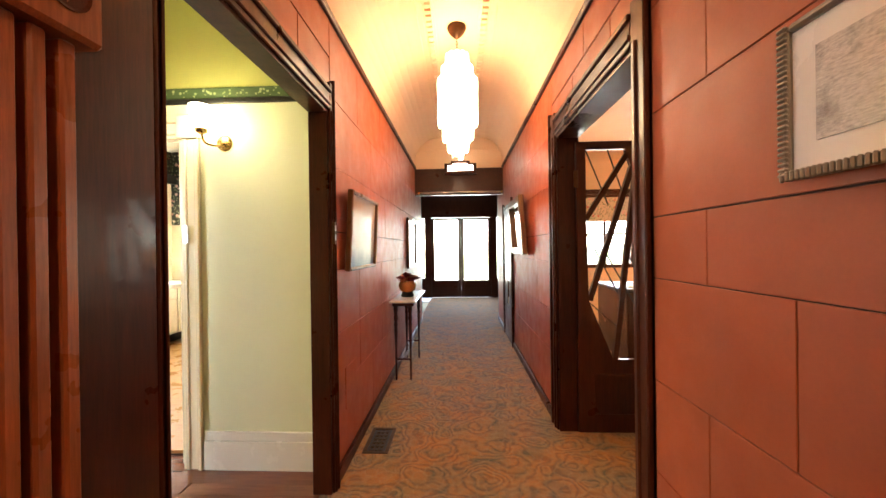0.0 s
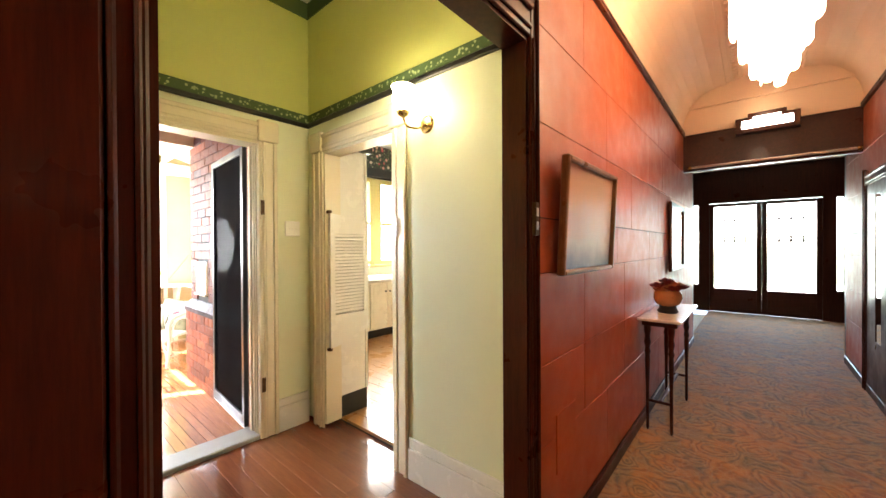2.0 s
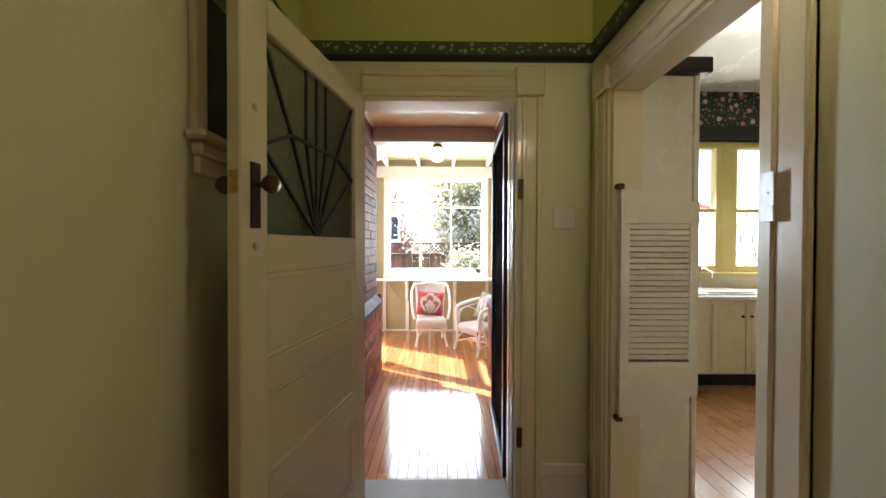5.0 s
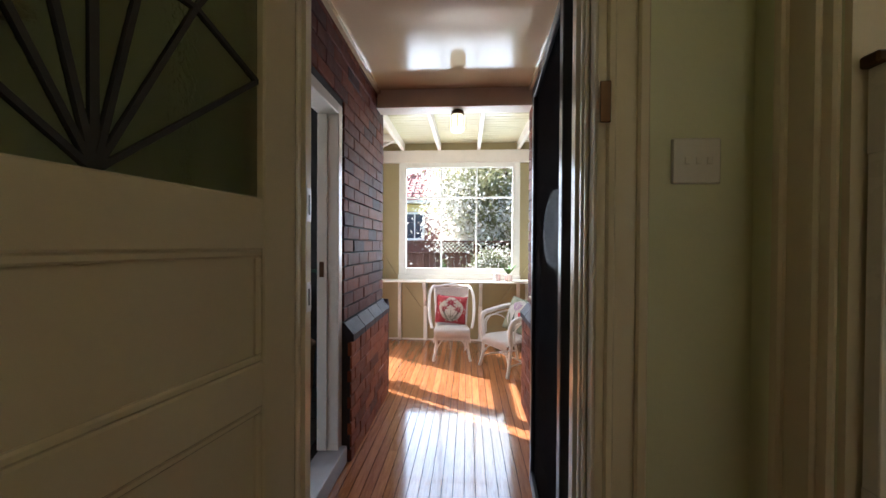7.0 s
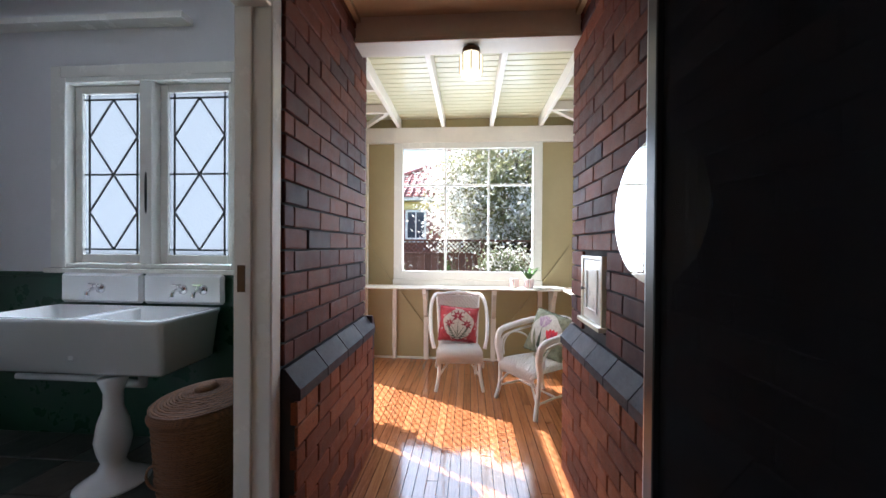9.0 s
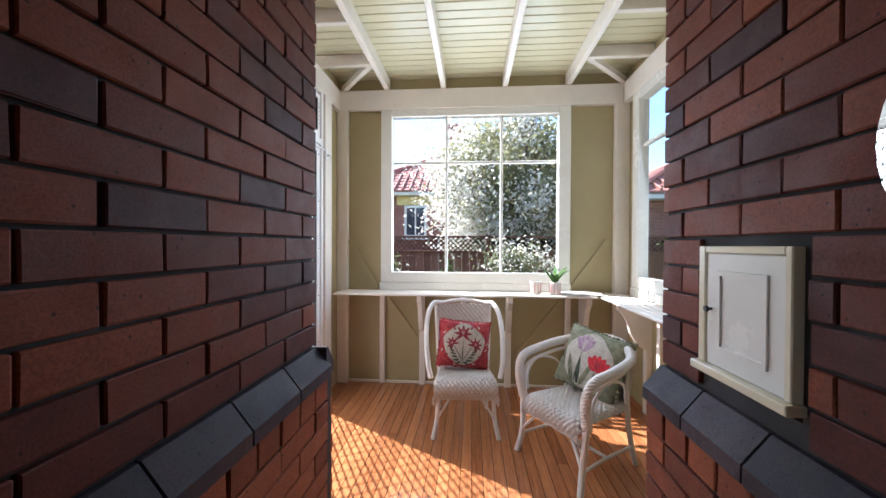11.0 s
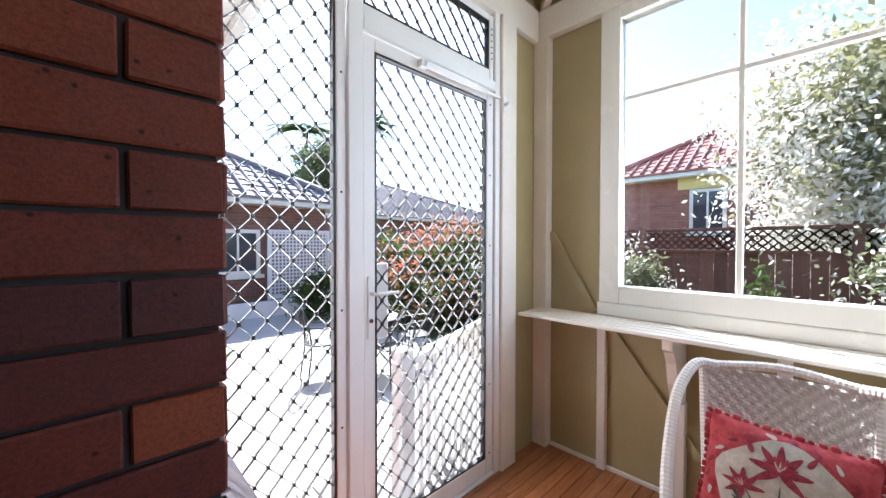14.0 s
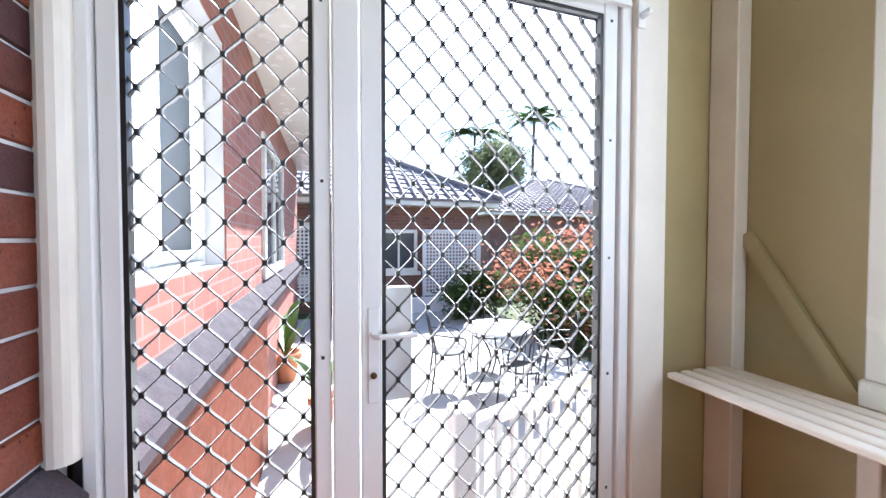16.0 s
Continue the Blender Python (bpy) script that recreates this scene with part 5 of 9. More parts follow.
# ---------------------------------------------------------------- lobby things
def back_door():
    """Cream door, open into the lobby: leaded light above three raised panels. Built closed along +x from the hinge, then swung."""
    th = thing("back_door", "open cream gloss back door with a leaded glass light and three panels", "door")
    W, H, T = 0.84, 2.02, 0.042
    st = 0.11
    rails = [(0.012, 0.20), (0.52, 0.62), (0.87, 0.97), (1.22, 1.335), (H - 0.10, H)]
    part("stiles", boxes((0, st, 0, T, 0.012, H), (W - st, W, 0, T, 0.012, H), *[(st, W - st, 0, T, a, b) for a, b in rails], bevel=0.004), M["cream"], th)
    for a, b in ((0.20, 0.52), (0.62, 0.87), (0.97, 1.22)):
        part("panel", boxes((st, W - st, 0.014, T - 0.014, a, b)), M["cream"], th)
        part("moulding", boxes((st, W - st, 0.004, T - 0.004, a, a + 0.016), (st, W - st, 0.004, T - 0.004, b - 0.016, b), (st, st + 0.016, 0.004, T - 0.004, a + 0.016, b - 0.016), (W - st - 0.016, W - st, 0.004, T - 0.004, a + 0.016, b - 0.016), bevel=0.004), M["cream"], th)
    g0, g1, gx0, gx1 = 1.335, H - 0.10, st, W - st
    pn = part("pane", boxes((gx0, gx1, T / 2 - 0.002, T / 2 + 0.002, g0, g1)), M["dark_lead"], th)
    mid = (gx0 + gx1) / 2
    foot = (mid, g0)
    for a, b in ((foot, (gx0, g0 + 0.26)), (foot, (mid - 0.16, g0 + 0.33)), (foot, (mid - 0.07, g0 + 0.34)), (foot, (mid, g1)), (foot, (mid + 0.07, g0 + 0.34)), (foot, (mid + 0.16, g0 + 0.33)), (foot, (gx1, g0 + 0.26)),
                 ((mid - 0.16, g0 + 0.33), (gx0, g1)), ((mid + 0.16, g0 + 0.33), (gx1, g1)), ((mid - 0.07, g0 + 0.34), (mid - 0.07, g1)), ((mid + 0.07, g0 + 0.34), (mid + 0.07, g1)), ((gx0, g0 + 0.26), (mid - 0.16, g0 + 0.33)), ((gx1, g0 + 0.26), (mid + 0.16, g0 + 0.33)), ((mid - 0.16, g0 + 0.33), (mid + 0.16, g0 + 0.33))):
        strut("lead_came", (a[0], T / 2, a[1]), (b[0], T / 2, b[1]), 0.009, 0.012, M["lead"], "", "", th)
    for s, y in ((1, T), (-1, 0)):
        part("knob_plate", boxes((W - 0.075, W - 0.035, y, y + s * 0.004, 1.35, 1.53) if s > 0 else (W - 0.075, W - 0.035, y - 0.004, y, 1.35, 1.53), bevel=0.0015), M["bronze"], th, "oval dark bronze plate")
        k = part("knob", lathe([(0.010, 0), (0.009, 0.025), (0.020, 0.035), (0.027, 0.05), (0.022, 0.064), (0.004, 0.068)], 18), M["bronze"], th, "round bronze knob", True)
        k.matrix_basis = pose(W - 0.055, y, 1.47, -90 * s)
    part("latch", boxes((W, W + 0.002, 0.008, T - 0.008, 1.44, 1.50)), M["brass"], th)
    for z in (1.68, 1.42):
        part("bolt_stud", lathe([(0.010, 0), (0.010, 0.006), (0.004, 0.009)], 12), M["steel"], th).matrix_basis = pose(W - 0.055, T, z - 0.12 if z < 1.5 else z, -90)
    th.matrix_basis = pose(LW + 0.034, DY0 - 0.016, 0, 0, 0, -10.6)
    return th


M["dark_lead"] = glass("dark_rippled_glass", (0.80, 0.83, 0.80), 0.05, 0.6, 60)
back_door()


def screen_leaf():
    """Black flyscreen door standing open along the brick."""
    th = thing("flyscreen_door", "open black framed flyscreen door against the brick wall", "door")
    W, H, T = 0.80, 2.06, 0.03
    part("frame", boxes((0, 0.05, 0, T, 0.012, H), (W - 0.05, W, 0, T, 0.012, H), (0.05, W - 0.05, 0, T, 0.012, 0.09), (0.05, W - 0.05, 0, T, H - 0.05, H), bevel=0.003), M["screen_black"], th)
    part("edge", boxes((W, W + 0.012, 0.004, T - 0.004, 0.012, H), (0.0, W, 0.004, T - 0.004, 0.0, 0.011)), M["steel"], th, "bright aluminium edge")
    part("flyscreen", boxes((0.05, W - 0.05, T / 2 - 0.001, T / 2 + 0.001, 0.09, H - 0.05)), M["flywire"], th, "fine dark flywire")
    part("lock", boxes((W - 0.05, W + 0.004, -0.02, -0.0005, 0.86, 1.02), bevel=0.004), M["black"], th, "black lock case")
    part("handle", tube([(W - 0.025, -0.02, 0.97), (W - 0.025, -0.05, 0.97), (W - 0.11, -0.055, 0.97)], 0.007), M["black"], th)
    for z in (0.3, 1.0, 1.8):
        part("hinge", tube([(-0.008, -0.006, z - 0.05), (-0.008, -0.006, z + 0.05)], 0.008), M["black"], th)
    th.matrix_basis = pose(LW - 0.205, DY1 + 0.006, -0.02, 0, 0, 176.6)
    return th


def flywire_mat():
    m = bpy.data.materials.new("flywire")
    m.use_nodes = True
    nt = m.node_tree
    nt.nodes.clear()
    out, mix, tr, df = (nt.nodes.new(k) for k in ("ShaderNodeOutputMaterial", "ShaderNodeMixShader", "ShaderNodeBsdfTransparent", "ShaderNodeBsdfDiffuse"))
    df.inputs["Color"].default_value = (0.02, 0.02, 0.022, 1)
    mix.inputs[0].default_value = 0.88
    nt.links.new(tr.outputs[0], mix.inputs[1])
    nt.links.new(df.outputs[0], mix.inputs[2])
    nt.links.new(mix.outputs[0], out.inputs["Surface"])
    return m


M["flywire"] = flywire_mat()
screen_leaf()

sw = thing("light_switch", "square white light switch with three rockers", "light switch")
part("plate", boxes((LW + 0.0005, LW + 0.009, 1.975, 2.09, 1.385, 1.497), bevel=0.004), M["white"], sw)
for k in range(3):
    y = 2.003 + k * 0.026
    part("rocker", boxes((LW + 0.009, LW + 0.0125, y, y + 0.013, 1.432, 1.45), bevel=0.002), M["white"], sw)
for nm, x, y, z, ax in (("hinge", LW + 0.030, DY1 + 0.03, 1.58, 0), ("hinge", LW + 0.030, DY1 + 0.03, 0.35, 0)):
    kp = thing("lock_keep", "small dark metal keep on the door frame", "strike plate")
    part("plate", boxes((LW + 0.028, LW + 0.034, DY1 + 0.004, DY1 + 0.03, z - 0.05, z + 0.05), bevel=0.002), M["bronze"], kp)
kk = thing("strike_plate", "worn metal strike plate on the kitchen jamb", "strike plate")
part("plate", boxes((KX1 - 0.017, KX1 - 0.0145, LN + 0.01, LN + 0.035, 1.33, 1.50), bevel=0.001), M["bronze"], kk)
part("lip", boxes((KX1 + 0.028, KX1 + 0.062, LN - 0.034, LN - 0.0285, 1.36, 1.47), bevel=0.001), M["steel"], kk)

# hatch in the south wall
ht = thing("wall_hatch", "cream framed hatch with a moulded sill in the lobby wall", "hatch")
hx0, hx1, hz0, hz1 = -2.22, -1.92, 1.62, 2.15
part("frame", boxes((hx0 - 0.055, hx0, LS, LS + 0.022, hz0, hz1 + 0.055), (hx1, hx1 + 0.055, LS, LS + 0.022, hz0, hz1 + 0.055), (hx0, hx1, LS, LS + 0.022, hz1, hz1 + 0.055), bevel=0.005), M["cream"], ht)
part("sill", boxes((hx0 - 0.08, hx1 + 0.08, LS, LS + 0.06, hz0 - 0.03, hz0, 0.01), (hx0 - 0.05, hx1 + 0.05, LS, LS + 0.035, hz0 - 0.065, hz0 - 0.03, 0.008), (hx0 - 0.04, hx1 + 0.04, LS, LS + 0.02, hz0 - 0.12, hz0 - 0.065, 0.006)), M["cream"], ht)
part("back", boxes((hx0, hx1, LS - 0.20, LS - 0.10, hz0, hz1)), M["black"], ht)
part("latch", boxes((hx0 + 0.02, hx0 + 0.04, LS + 0.0225, LS + 0.03, 1.70, 1.78)), M["bronze"], ht)

# louvred saloon leaf in the kitchen opening
sal = thing("saloon_door", "white louvred saloon door leaf folded back in the kitchen opening", "door")
sx, s0, s1, z0s, z1s = KX0 + 0.022, 2.19, 2.53, 0.56, 1.55


def wave_edge(lo, hi):
    n = 12
    bot = [(s0 + (s1 - s0) * i / n, lo + 0.09 * (0.5 - 0.5 * math.cos(math.pi * i / n))) for i in range(n + 1)]
    top = [(s0 + (s1 - s0) * i / n, hi - 0.055 * (0.5 - 0.5 * math.cos(math.pi * i / n))) for i in range(n + 1)]
    return bot, top


botw, topw = wave_edge(z0s, z1s)
for seg in ((botw, [(s1, 0.80), (s0, 0.80)]), ([(s0, 1.40), (s1, 1.40)], topw[::-1])):
    part("rail", prism(list(seg[0]) + list(seg[1]), sx, sx + 0.028, "x"), M["white"], sal)
part("stile", boxes((sx, sx + 0.028, s0, s0 + 0.04, 0.80, 1.40), bevel=0.002), M["white"], sal)
part("stile", boxes((sx, sx + 0.028, s1 - 0.04, s1, 0.80, 1.40), bevel=0.002), M["white"], sal)
for i in range(24):
    z = 0.806 + i * 0.0246
    lou = prism([(sx + 0.008, z), (sx + 0.024, z + 0.006), (sx + 0.024, z + 0.0252), (sx + 0.004, z + 0.0205)], s0 + 0.04, s1 - 0.04)
    part("louvre", lou, M["white"], sal)
for z in (z0s - 0.02, z1s + 0.0):
    part("pivot", boxes((sx - 0.004, sx + 0.03, s0 - 0.015, s0 + 0.015, z, z + 0.022), bevel=0.004), M["bronze"], sal, "dark bronze pivot")

# ---------------------------------------------------------------- kitchen beyond the opening
def floral_mat(name, ground, scale=11.0):
    m, nt, b = shader(name)
    v = coords(nt)
    a, c = nt.nodes.new("ShaderNodeTexVoronoi"), nt.nodes.new("ShaderNodeTexVoronoi")
    a.inputs["Scale"].default_value, c.inputs["Scale"].default_value = scale, scale * 2.6
    for n in (a, c):
        nt.links.new(v, n.inputs["Vector"])
    flower = ramp(nt, a.outputs["Distance"], ((0.22, (1, 1, 1)), (0.34, (0, 0, 0))))
    leaf = ramp(nt, c.outputs["Distance"], ((0.30, (1, 1, 1)), (0.40, (0, 0, 0))))
    col = mixc(nt, leaf, ground, ramp(nt, c.outputs["Color"], ((0.3, (0.08, 0.14, 0.06)), (0.7, (0.34, 0.38, 0.26)))))
    col = mixc(nt, flower, col, ramp(nt, a.outputs["Color"], ((0.3, (0.62, 0.10, 0.12)), (0.5, (0.78, 0.70, 0.58)), (0.8, (0.72, 0.40, 0.36)))))
    nt.links.new(col, b.inputs["Base Color"])
    b.inputs["Roughness"].default_value = 0.7
    return m


M["floral"] = floral_mat("dark_floral_wallpaper", (0.03, 0.035, 0.03))
M["yellow"] = painted("yellow_paint", (0.74, 0.62, 0.24), 0.35, 0.05, 60, 0.05)
M["cab"] = painted("cream_cabinet_paint", (0.80, 0.74, 0.60), 0.3, 0.05, 50, 0.05, coat=0.2)
KW, KN = -4.75, 5.8
struct("floor_kitchen_base", boxes((KW, -0.95, LN + 0.14, KN, -0.08, -0.022)), M["gap"], "dark subfloor under the kitchen boards", "floor")
wall("wall_kitchen_west", "x", KW, -0.12, LN + 0.13, KN, 0, 2.95, [(3.75, 5.2, 1.02, 2.40)], M["cream"], "cream kitchen wall with windows over the sink")
wall("wall_kitchen_north", "y", KN, 0.1, KW - 0.12, -0.85, 0, 2.95, [], M["cream"], "cream kitchen end wall")
wall("wall_kitchen_east", "x", -0.95, 0.1, LN + 0.13, KN, 0, 2.95, [], M["cream"], "cream kitchen side wall")
struct("ceiling_kitchen", boxes((KW - 0.12, -0.85, LN + 0.13, KN + 0.1, 2.95, 3.03)), M["white"], "white kitchen ceiling", "ceiling")
struct("trim_kitchen_paper_west", boxes((KW, KW + 0.006, LN + 0.13, KN, 2.56, 2.95)), M["floral"], "dark floral wallpaper frieze", "wallpaper")
struct("trim_kitchen_paper_north", boxes((KW + 0.006, -0.95, KN - 0.006, KN, 1.75, 2.95)), M["floral"], "dark floral wallpaper", "wallpaper")
struct("trim_kitchen_pelmet", boxes((KW, KW + 0.10, LN + 0.2, KN, 2.42, 2.56, 0.004)), M["black"], "black pelmet band above the windows", "pelmet")
kwn = thing("window_kitchen", "yellow framed kitchen window with leaded lower sashes", "window", "", "structure")
for p, q in ((3.75, 4.42), (4.53, 5.2)):
    part("window_frame", boxes((KW - 0.06, KW + 0.03, p, p + 0.06, 1.02, 2.40), (KW - 0.06, KW + 0.03, q - 0.06, q, 1.02, 2.40), (KW - 0.06, KW + 0.03, p + 0.06, q - 0.06, 2.34, 2.40), (KW - 0.06, KW + 0.03, p + 0.06, q - 0.06, 1.02, 1.09), (KW - 0.05, KW + 0.015, p + 0.06, q - 0.06, 1.66, 1.70), bevel=0.004), M["yellow"], kwn)
    for lo, hi, mt in ((1.09, 1.66, "leadlight"), (1.70, 2.34, "glass")):
        g = part("pane", boxes((KW - 0.02, KW - 0.017, p + 0.06, q - 0.06, lo, hi)), M[mt], kwn)
        g.visible_shadow = False
    for s in (-1, 1):
        for k in range(4):
            y0 = p + 0.06 + k * 0.13
            strut("lead_came", (KW - 0.012, y0 if s > 0 else y0 + 0.14, 1.09), (KW - 0.012, y0 + 0.14 if s > 0 else y0, 1.66), 0.007, 0.006, M["lead"], "", "", kwn)
part("window_frame", boxes((KW - 0.06, KW + 0.03, 4.42, 4.53, 1.02, 2.40)), M["yellow"], kwn)
part("window_sill", boxes((KW, KW + 0.08, 3.70, 5.25, 0.985, 1.02), bevel=0.005), M["yellow"], kwn)

bx = KW + 0.58
wt = thing("worktop", "pale kitchen worktop with a steel sink let in", "worktop")
part("slab", boxes((KW + 0.001, bx + 0.03, 2.62, KN - 0.01, 0.80, 0.84), bevel=0.006), M["white"], wt)
part("sink", boxes((KW + 0.09, bx - 0.06, 3.55, 4.75, 0.8405, 0.852, 0.004), (KW + 0.12, bx - 0.10, 3.95, 4.4, 0.852, 0.866, 0.004)), M["steel"], wt, "stainless steel sink and drainer")
tap = thing("tap", "chrome swan-neck kitchen tap at the sink", "tap")
part("spout", tube(smooth([(KW + 0.07, 4.17, 0.841), (KW + 0.07, 4.17, 1.02), (KW + 0.12, 4.17, 1.07), (KW + 0.22, 4.17, 1.03), (KW + 0.24, 4.17, 0.98)]), 0.011), M["chrome"], tap, "", True)
for i in range(5):
    y0 = 2.64 + i * 0.63
    y1 = min(y0 + 0.626, KN - 0.02)
    cu = thing("base_cabinet", "cream kitchen base cabinet with panelled doors and black knobs", "cabinet", "kitchen base units")
    part("body", boxes((KW + 0.002, bx, y0, y1, 0.12, 0.798)), M["cab"], cu)
    part("kick", boxes((KW + 0.002, bx - 0.05, y0, y1, 0.001, 0.119)), M["black"], cu, "black kickboard")
    mid = (y0 + y1) / 2
    if i % 2 == 1:
        part("drawer", boxes((bx + 0.001, bx + 0.018, y0 + 0.01, y1 - 0.01, 0.63, 0.78), bevel=0.004), M["cab"], cu)
        dz = 0.61
    else:
        dz = 0.78
    for p, q, kn in ((y0 + 0.01, mid - 0.005, mid - 0.04), (mid + 0.005, y1 - 0.01, mid + 0.04)):
        dr = part("door", boxes((bx + 0.001, bx + 0.018, p, q, 0.14, dz, 0.004)), M["cab"], cu)
        part("panel", boxes((bx + 0.018, bx + 0.023, p + 0.05, q - 0.05, 0.19, dz - 0.05), bevel=0.002), M["cab"], cu)
        o = part("knob", lathe([(0.006, 0), (0.006, 0.012), (0.014, 0.018), (0.012, 0.028), (0.002, 0.03)], 12), M["black"], dr, "black round knob")
        o.matrix_basis = pose(bx + 0.018, kn, dz - 0.12, 0, 90)
pa = thing("pantry_cupboard", "tall white pantry cupboard with a black cornice and kick", "cupboard")
part("body", boxes((-3.05, KX0 - 0.002, LN + 0.134, 2.535, 0.16, 2.06), bevel=0.004), M["white"], pa)
part("edge", boxes((-3.05, KX0 + 0.004, 2.5355, 2.56, 0.16, 2.06), bevel=0.003), M["white"], pa)
part("kick", boxes((-3.05, KX0 - 0.004, LN + 0.134, 2.55, 0.0, 0.16)), M["black"], pa, "black kick")
part("cornice", boxes((-3.08, KX0 + 0.03, LN + 0.134, 2.60, 2.0605, 2.13), bevel=0.005), M["black"], pa, "black cornice")
# wall cupboards and oven on the far wall
for i, x in enumerate((-3.9, -3.3, -2.7, -2.1)):
    wc = thing("tall_cupboard", "cream kitchen cupboard with a small glass door", "cupboard", "kitchen tall units")
    part("body", boxes((x, x + 0.596, KN - 0.55, KN - 0.008, 0.12, 1.74)), M["cab"], wc)
    part("kick", boxes((x, x + 0.596, KN - 0.50, KN - 0.008, 0.001, 0.119)), M["black"], wc)
    part("door", boxes((x + 0.01, x + 0.586, KN - 0.568, KN - 0.5505, 0.14, 0.82), bevel=0.004), M["cab"], wc)
    part("door", boxes((x + 0.01, x + 0.586, KN - 0.568, KN - 0.5505, 0.95, 1.72), bevel=0.004), M["cab"], wc)
    part("glass_light", boxes((x + 0.17, x + 0.43, KN - 0.573, KN - 0.5682, 1.05, 1.5), bevel=0.002), M["lead"], wc, "dark glass light")
    part("worktop_edge", boxes((x, x + 0.596, KN - 0.60, KN - 0.5685, 0.85, 0.89), bevel=0.004), M["white"], wc)

# ---------------------------------------------------------------- living room beyond the hall
LRX, LRN, LRS = 4.6, 6.2, -0.6
wall("wall_living_north", "y", LRN, 0.12, HX1 + 0.145, LRX + 0.1, 0, 2.9, [(1.5, 2.9, 0.95, 1.95), (3.0, 4.3, 0.95, 1.95)], M["plaster"], "cream living room wall with a long window")
wall("wall_living_east", "x", LRX, 0.1, LRS, LRN, 0, 2.9, [], M["plaster"], "cream living room wall")
wall("wall_living_south", "y", LRS, -0.1, HX1 + 0.145, LRX + 0.1, 0, 2.9, [], M["plaster"], "cream living room wall")
wall("wall_living_west", "x", HX1 + 0.142, 0.012, LRS, LRN, 0, 2.9, [(RY0, RY1, 0, RZ)], M["plaster"], "cream plaster on the living room side")
struct("ceiling_living", boxes((HX1 + 0.142, LRX + 0.1, LRS - 0.1, LRN + 0.1, 2.9, 3.0)), M["plaster"], "cream plaster living room ceiling", "ceiling")
struct("trim_living_rail", boxes((HX1 + 0.16, LRX, LRN - 0.03, LRN - 0.001, 2.18, 2.26, 0.005)), M["mahogany_h"], "dark picture rail in the living room", "picture rail")
lw_ = thing("window_living", "dark framed living room window with leaded glass", "window", "", "structure")
for p, q in ((1.5, 2.9), (3.0, 4.3)):
    rows = [(p, p + 0.05, LRN - 0.03, LRN + 0.06, 0.95, 1.95), (q - 0.05, q, LRN - 0.03, LRN + 0.06, 0.95, 1.95), (p + 0.05, q - 0.05, LRN - 0.03, LRN + 0.06, 1.89, 1.95), (p + 0.05, q - 0.05, LRN - 0.03, LRN + 0.06, 0.95, 1.01), (p + 0.05, q - 0.05, LRN, LRN + 0.04, 1.50, 1.53)]
    n = 3
    for k in range(1, n):
        x = p + (q - p) * k / n
        rows.append((x - 0.02, x + 0.02, LRN, LRN + 0.04, 1.01, 1.89))
    part("window_frame", boxes(*rows), M["mahogany"], lw_)
    g = part("pane", boxes((p + 0.05, q - 0.05, LRN + 0.015, LRN + 0.018, 1.01, 1.89)), M["glass"], lw_)
    g.visible_shadow = False
bl = thing("roman_blind", "patterned pink and cream blind above the living room window", "blind")
M["blind"] = floral_mat("floral_blind_cloth", (0.66, 0.56, 0.44), 14)
part("cloth", boxes((1.45, 4.35, LRN - 0.06, LRN - 0.035, 1.72, 2.12, 0.01)), M["blind"], bl)
part("headrail", boxes((1.42, 4.38, LRN - 0.07, LRN - 0.001, 2.1205, 2.17), bevel=0.004), M["mahogany_h"], bl)
M["shade_o"] = glow("lit_orange_shade", (1.0, 0.42, 0.08), 0.5)


def table_lamp(x, y, z, lit, label, s=1.0):
    th = thing("table_lamp", label, "table lamp")
    part("base", lathe([(0.08 * s, 0), (0.085 * s, 0.02 * s), (0.03 * s, 0.05 * s), (0.07 * s, 0.14 * s), (0.075 * s, 0.19 * s), (0.02 * s, 0.28 * s), (0.015 * s, 0.33 * s)], 20, x, y), M["white"], th, "", True).location = (0, 0, z)
    part("shade", lathe([(0.19 * s, 0.30 * s), (0.13 * s, 0.56 * s), (0.125 * s, 0.56 * s), (0.185 * s, 0.30 * s)], 28, x, y), M["shade_o"] if lit else M["plaster"], th, "", True).location = (0, 0, z)


table_lamp(2.35, 4.4, 0.86, True, "lit table lamp with an orange shade on a dark cabinet")
table_lamp(3.35, 5.3, 0.72, False, "white table lamp with a pale shade", 0.8)
cab = thing("sideboard", "dark polished sideboard with papers on it", "sideboard")
part("body", boxes((1.75, 2.75, 3.9, 4.7, 0.08, 0.82), bevel=0.008), M["mahogany"], cab)
part("top", boxes((1.7, 2.8, 3.86, 4.74, 0.82, 0.86), bevel=0.008), M["black"], cab)
for x, y in ((1.8, 3.95), (2.7, 3.95), (1.8, 4.65), (2.7, 4.65)):
    part("foot", boxes((x - 0.03, x + 0.03, y - 0.03, y + 0.03, 0.0, 0.08)), M["black"], cab)
pp = tagged(part("papers", boxes((1.85, 2.2, 3.95, 4.2, 0.8605, 0.872), (1.9, 2.2, 4.0, 4.25, 0.8725, 0.88)), M["white"]), "loose stack of white papers on the sideboard", "papers")
pn2 = thing("piano_stool", "black stool beside the sideboard", "stool")
part("seat", boxes((2.3, 2.7, 3.2, 3.55, 0.46, 0.54), bevel=0.02), M["black"], pn2)
for x, y in ((2.33, 3.23), (2.67, 3.23), (2.33, 3.52), (2.67, 3.52)):
    part("leg", boxes((x - 0.02, x + 0.02, y - 0.02, y + 0.02, 0.0, 0.46)), M["black"], pn2)
st2 = thing("side_table", "dark side table under the pale lamp", "table")
part("top", boxes((3.0, 3.7, 5.0, 5.6, 0.68, 0.72), bevel=0.006), M["mahogany"], st2)
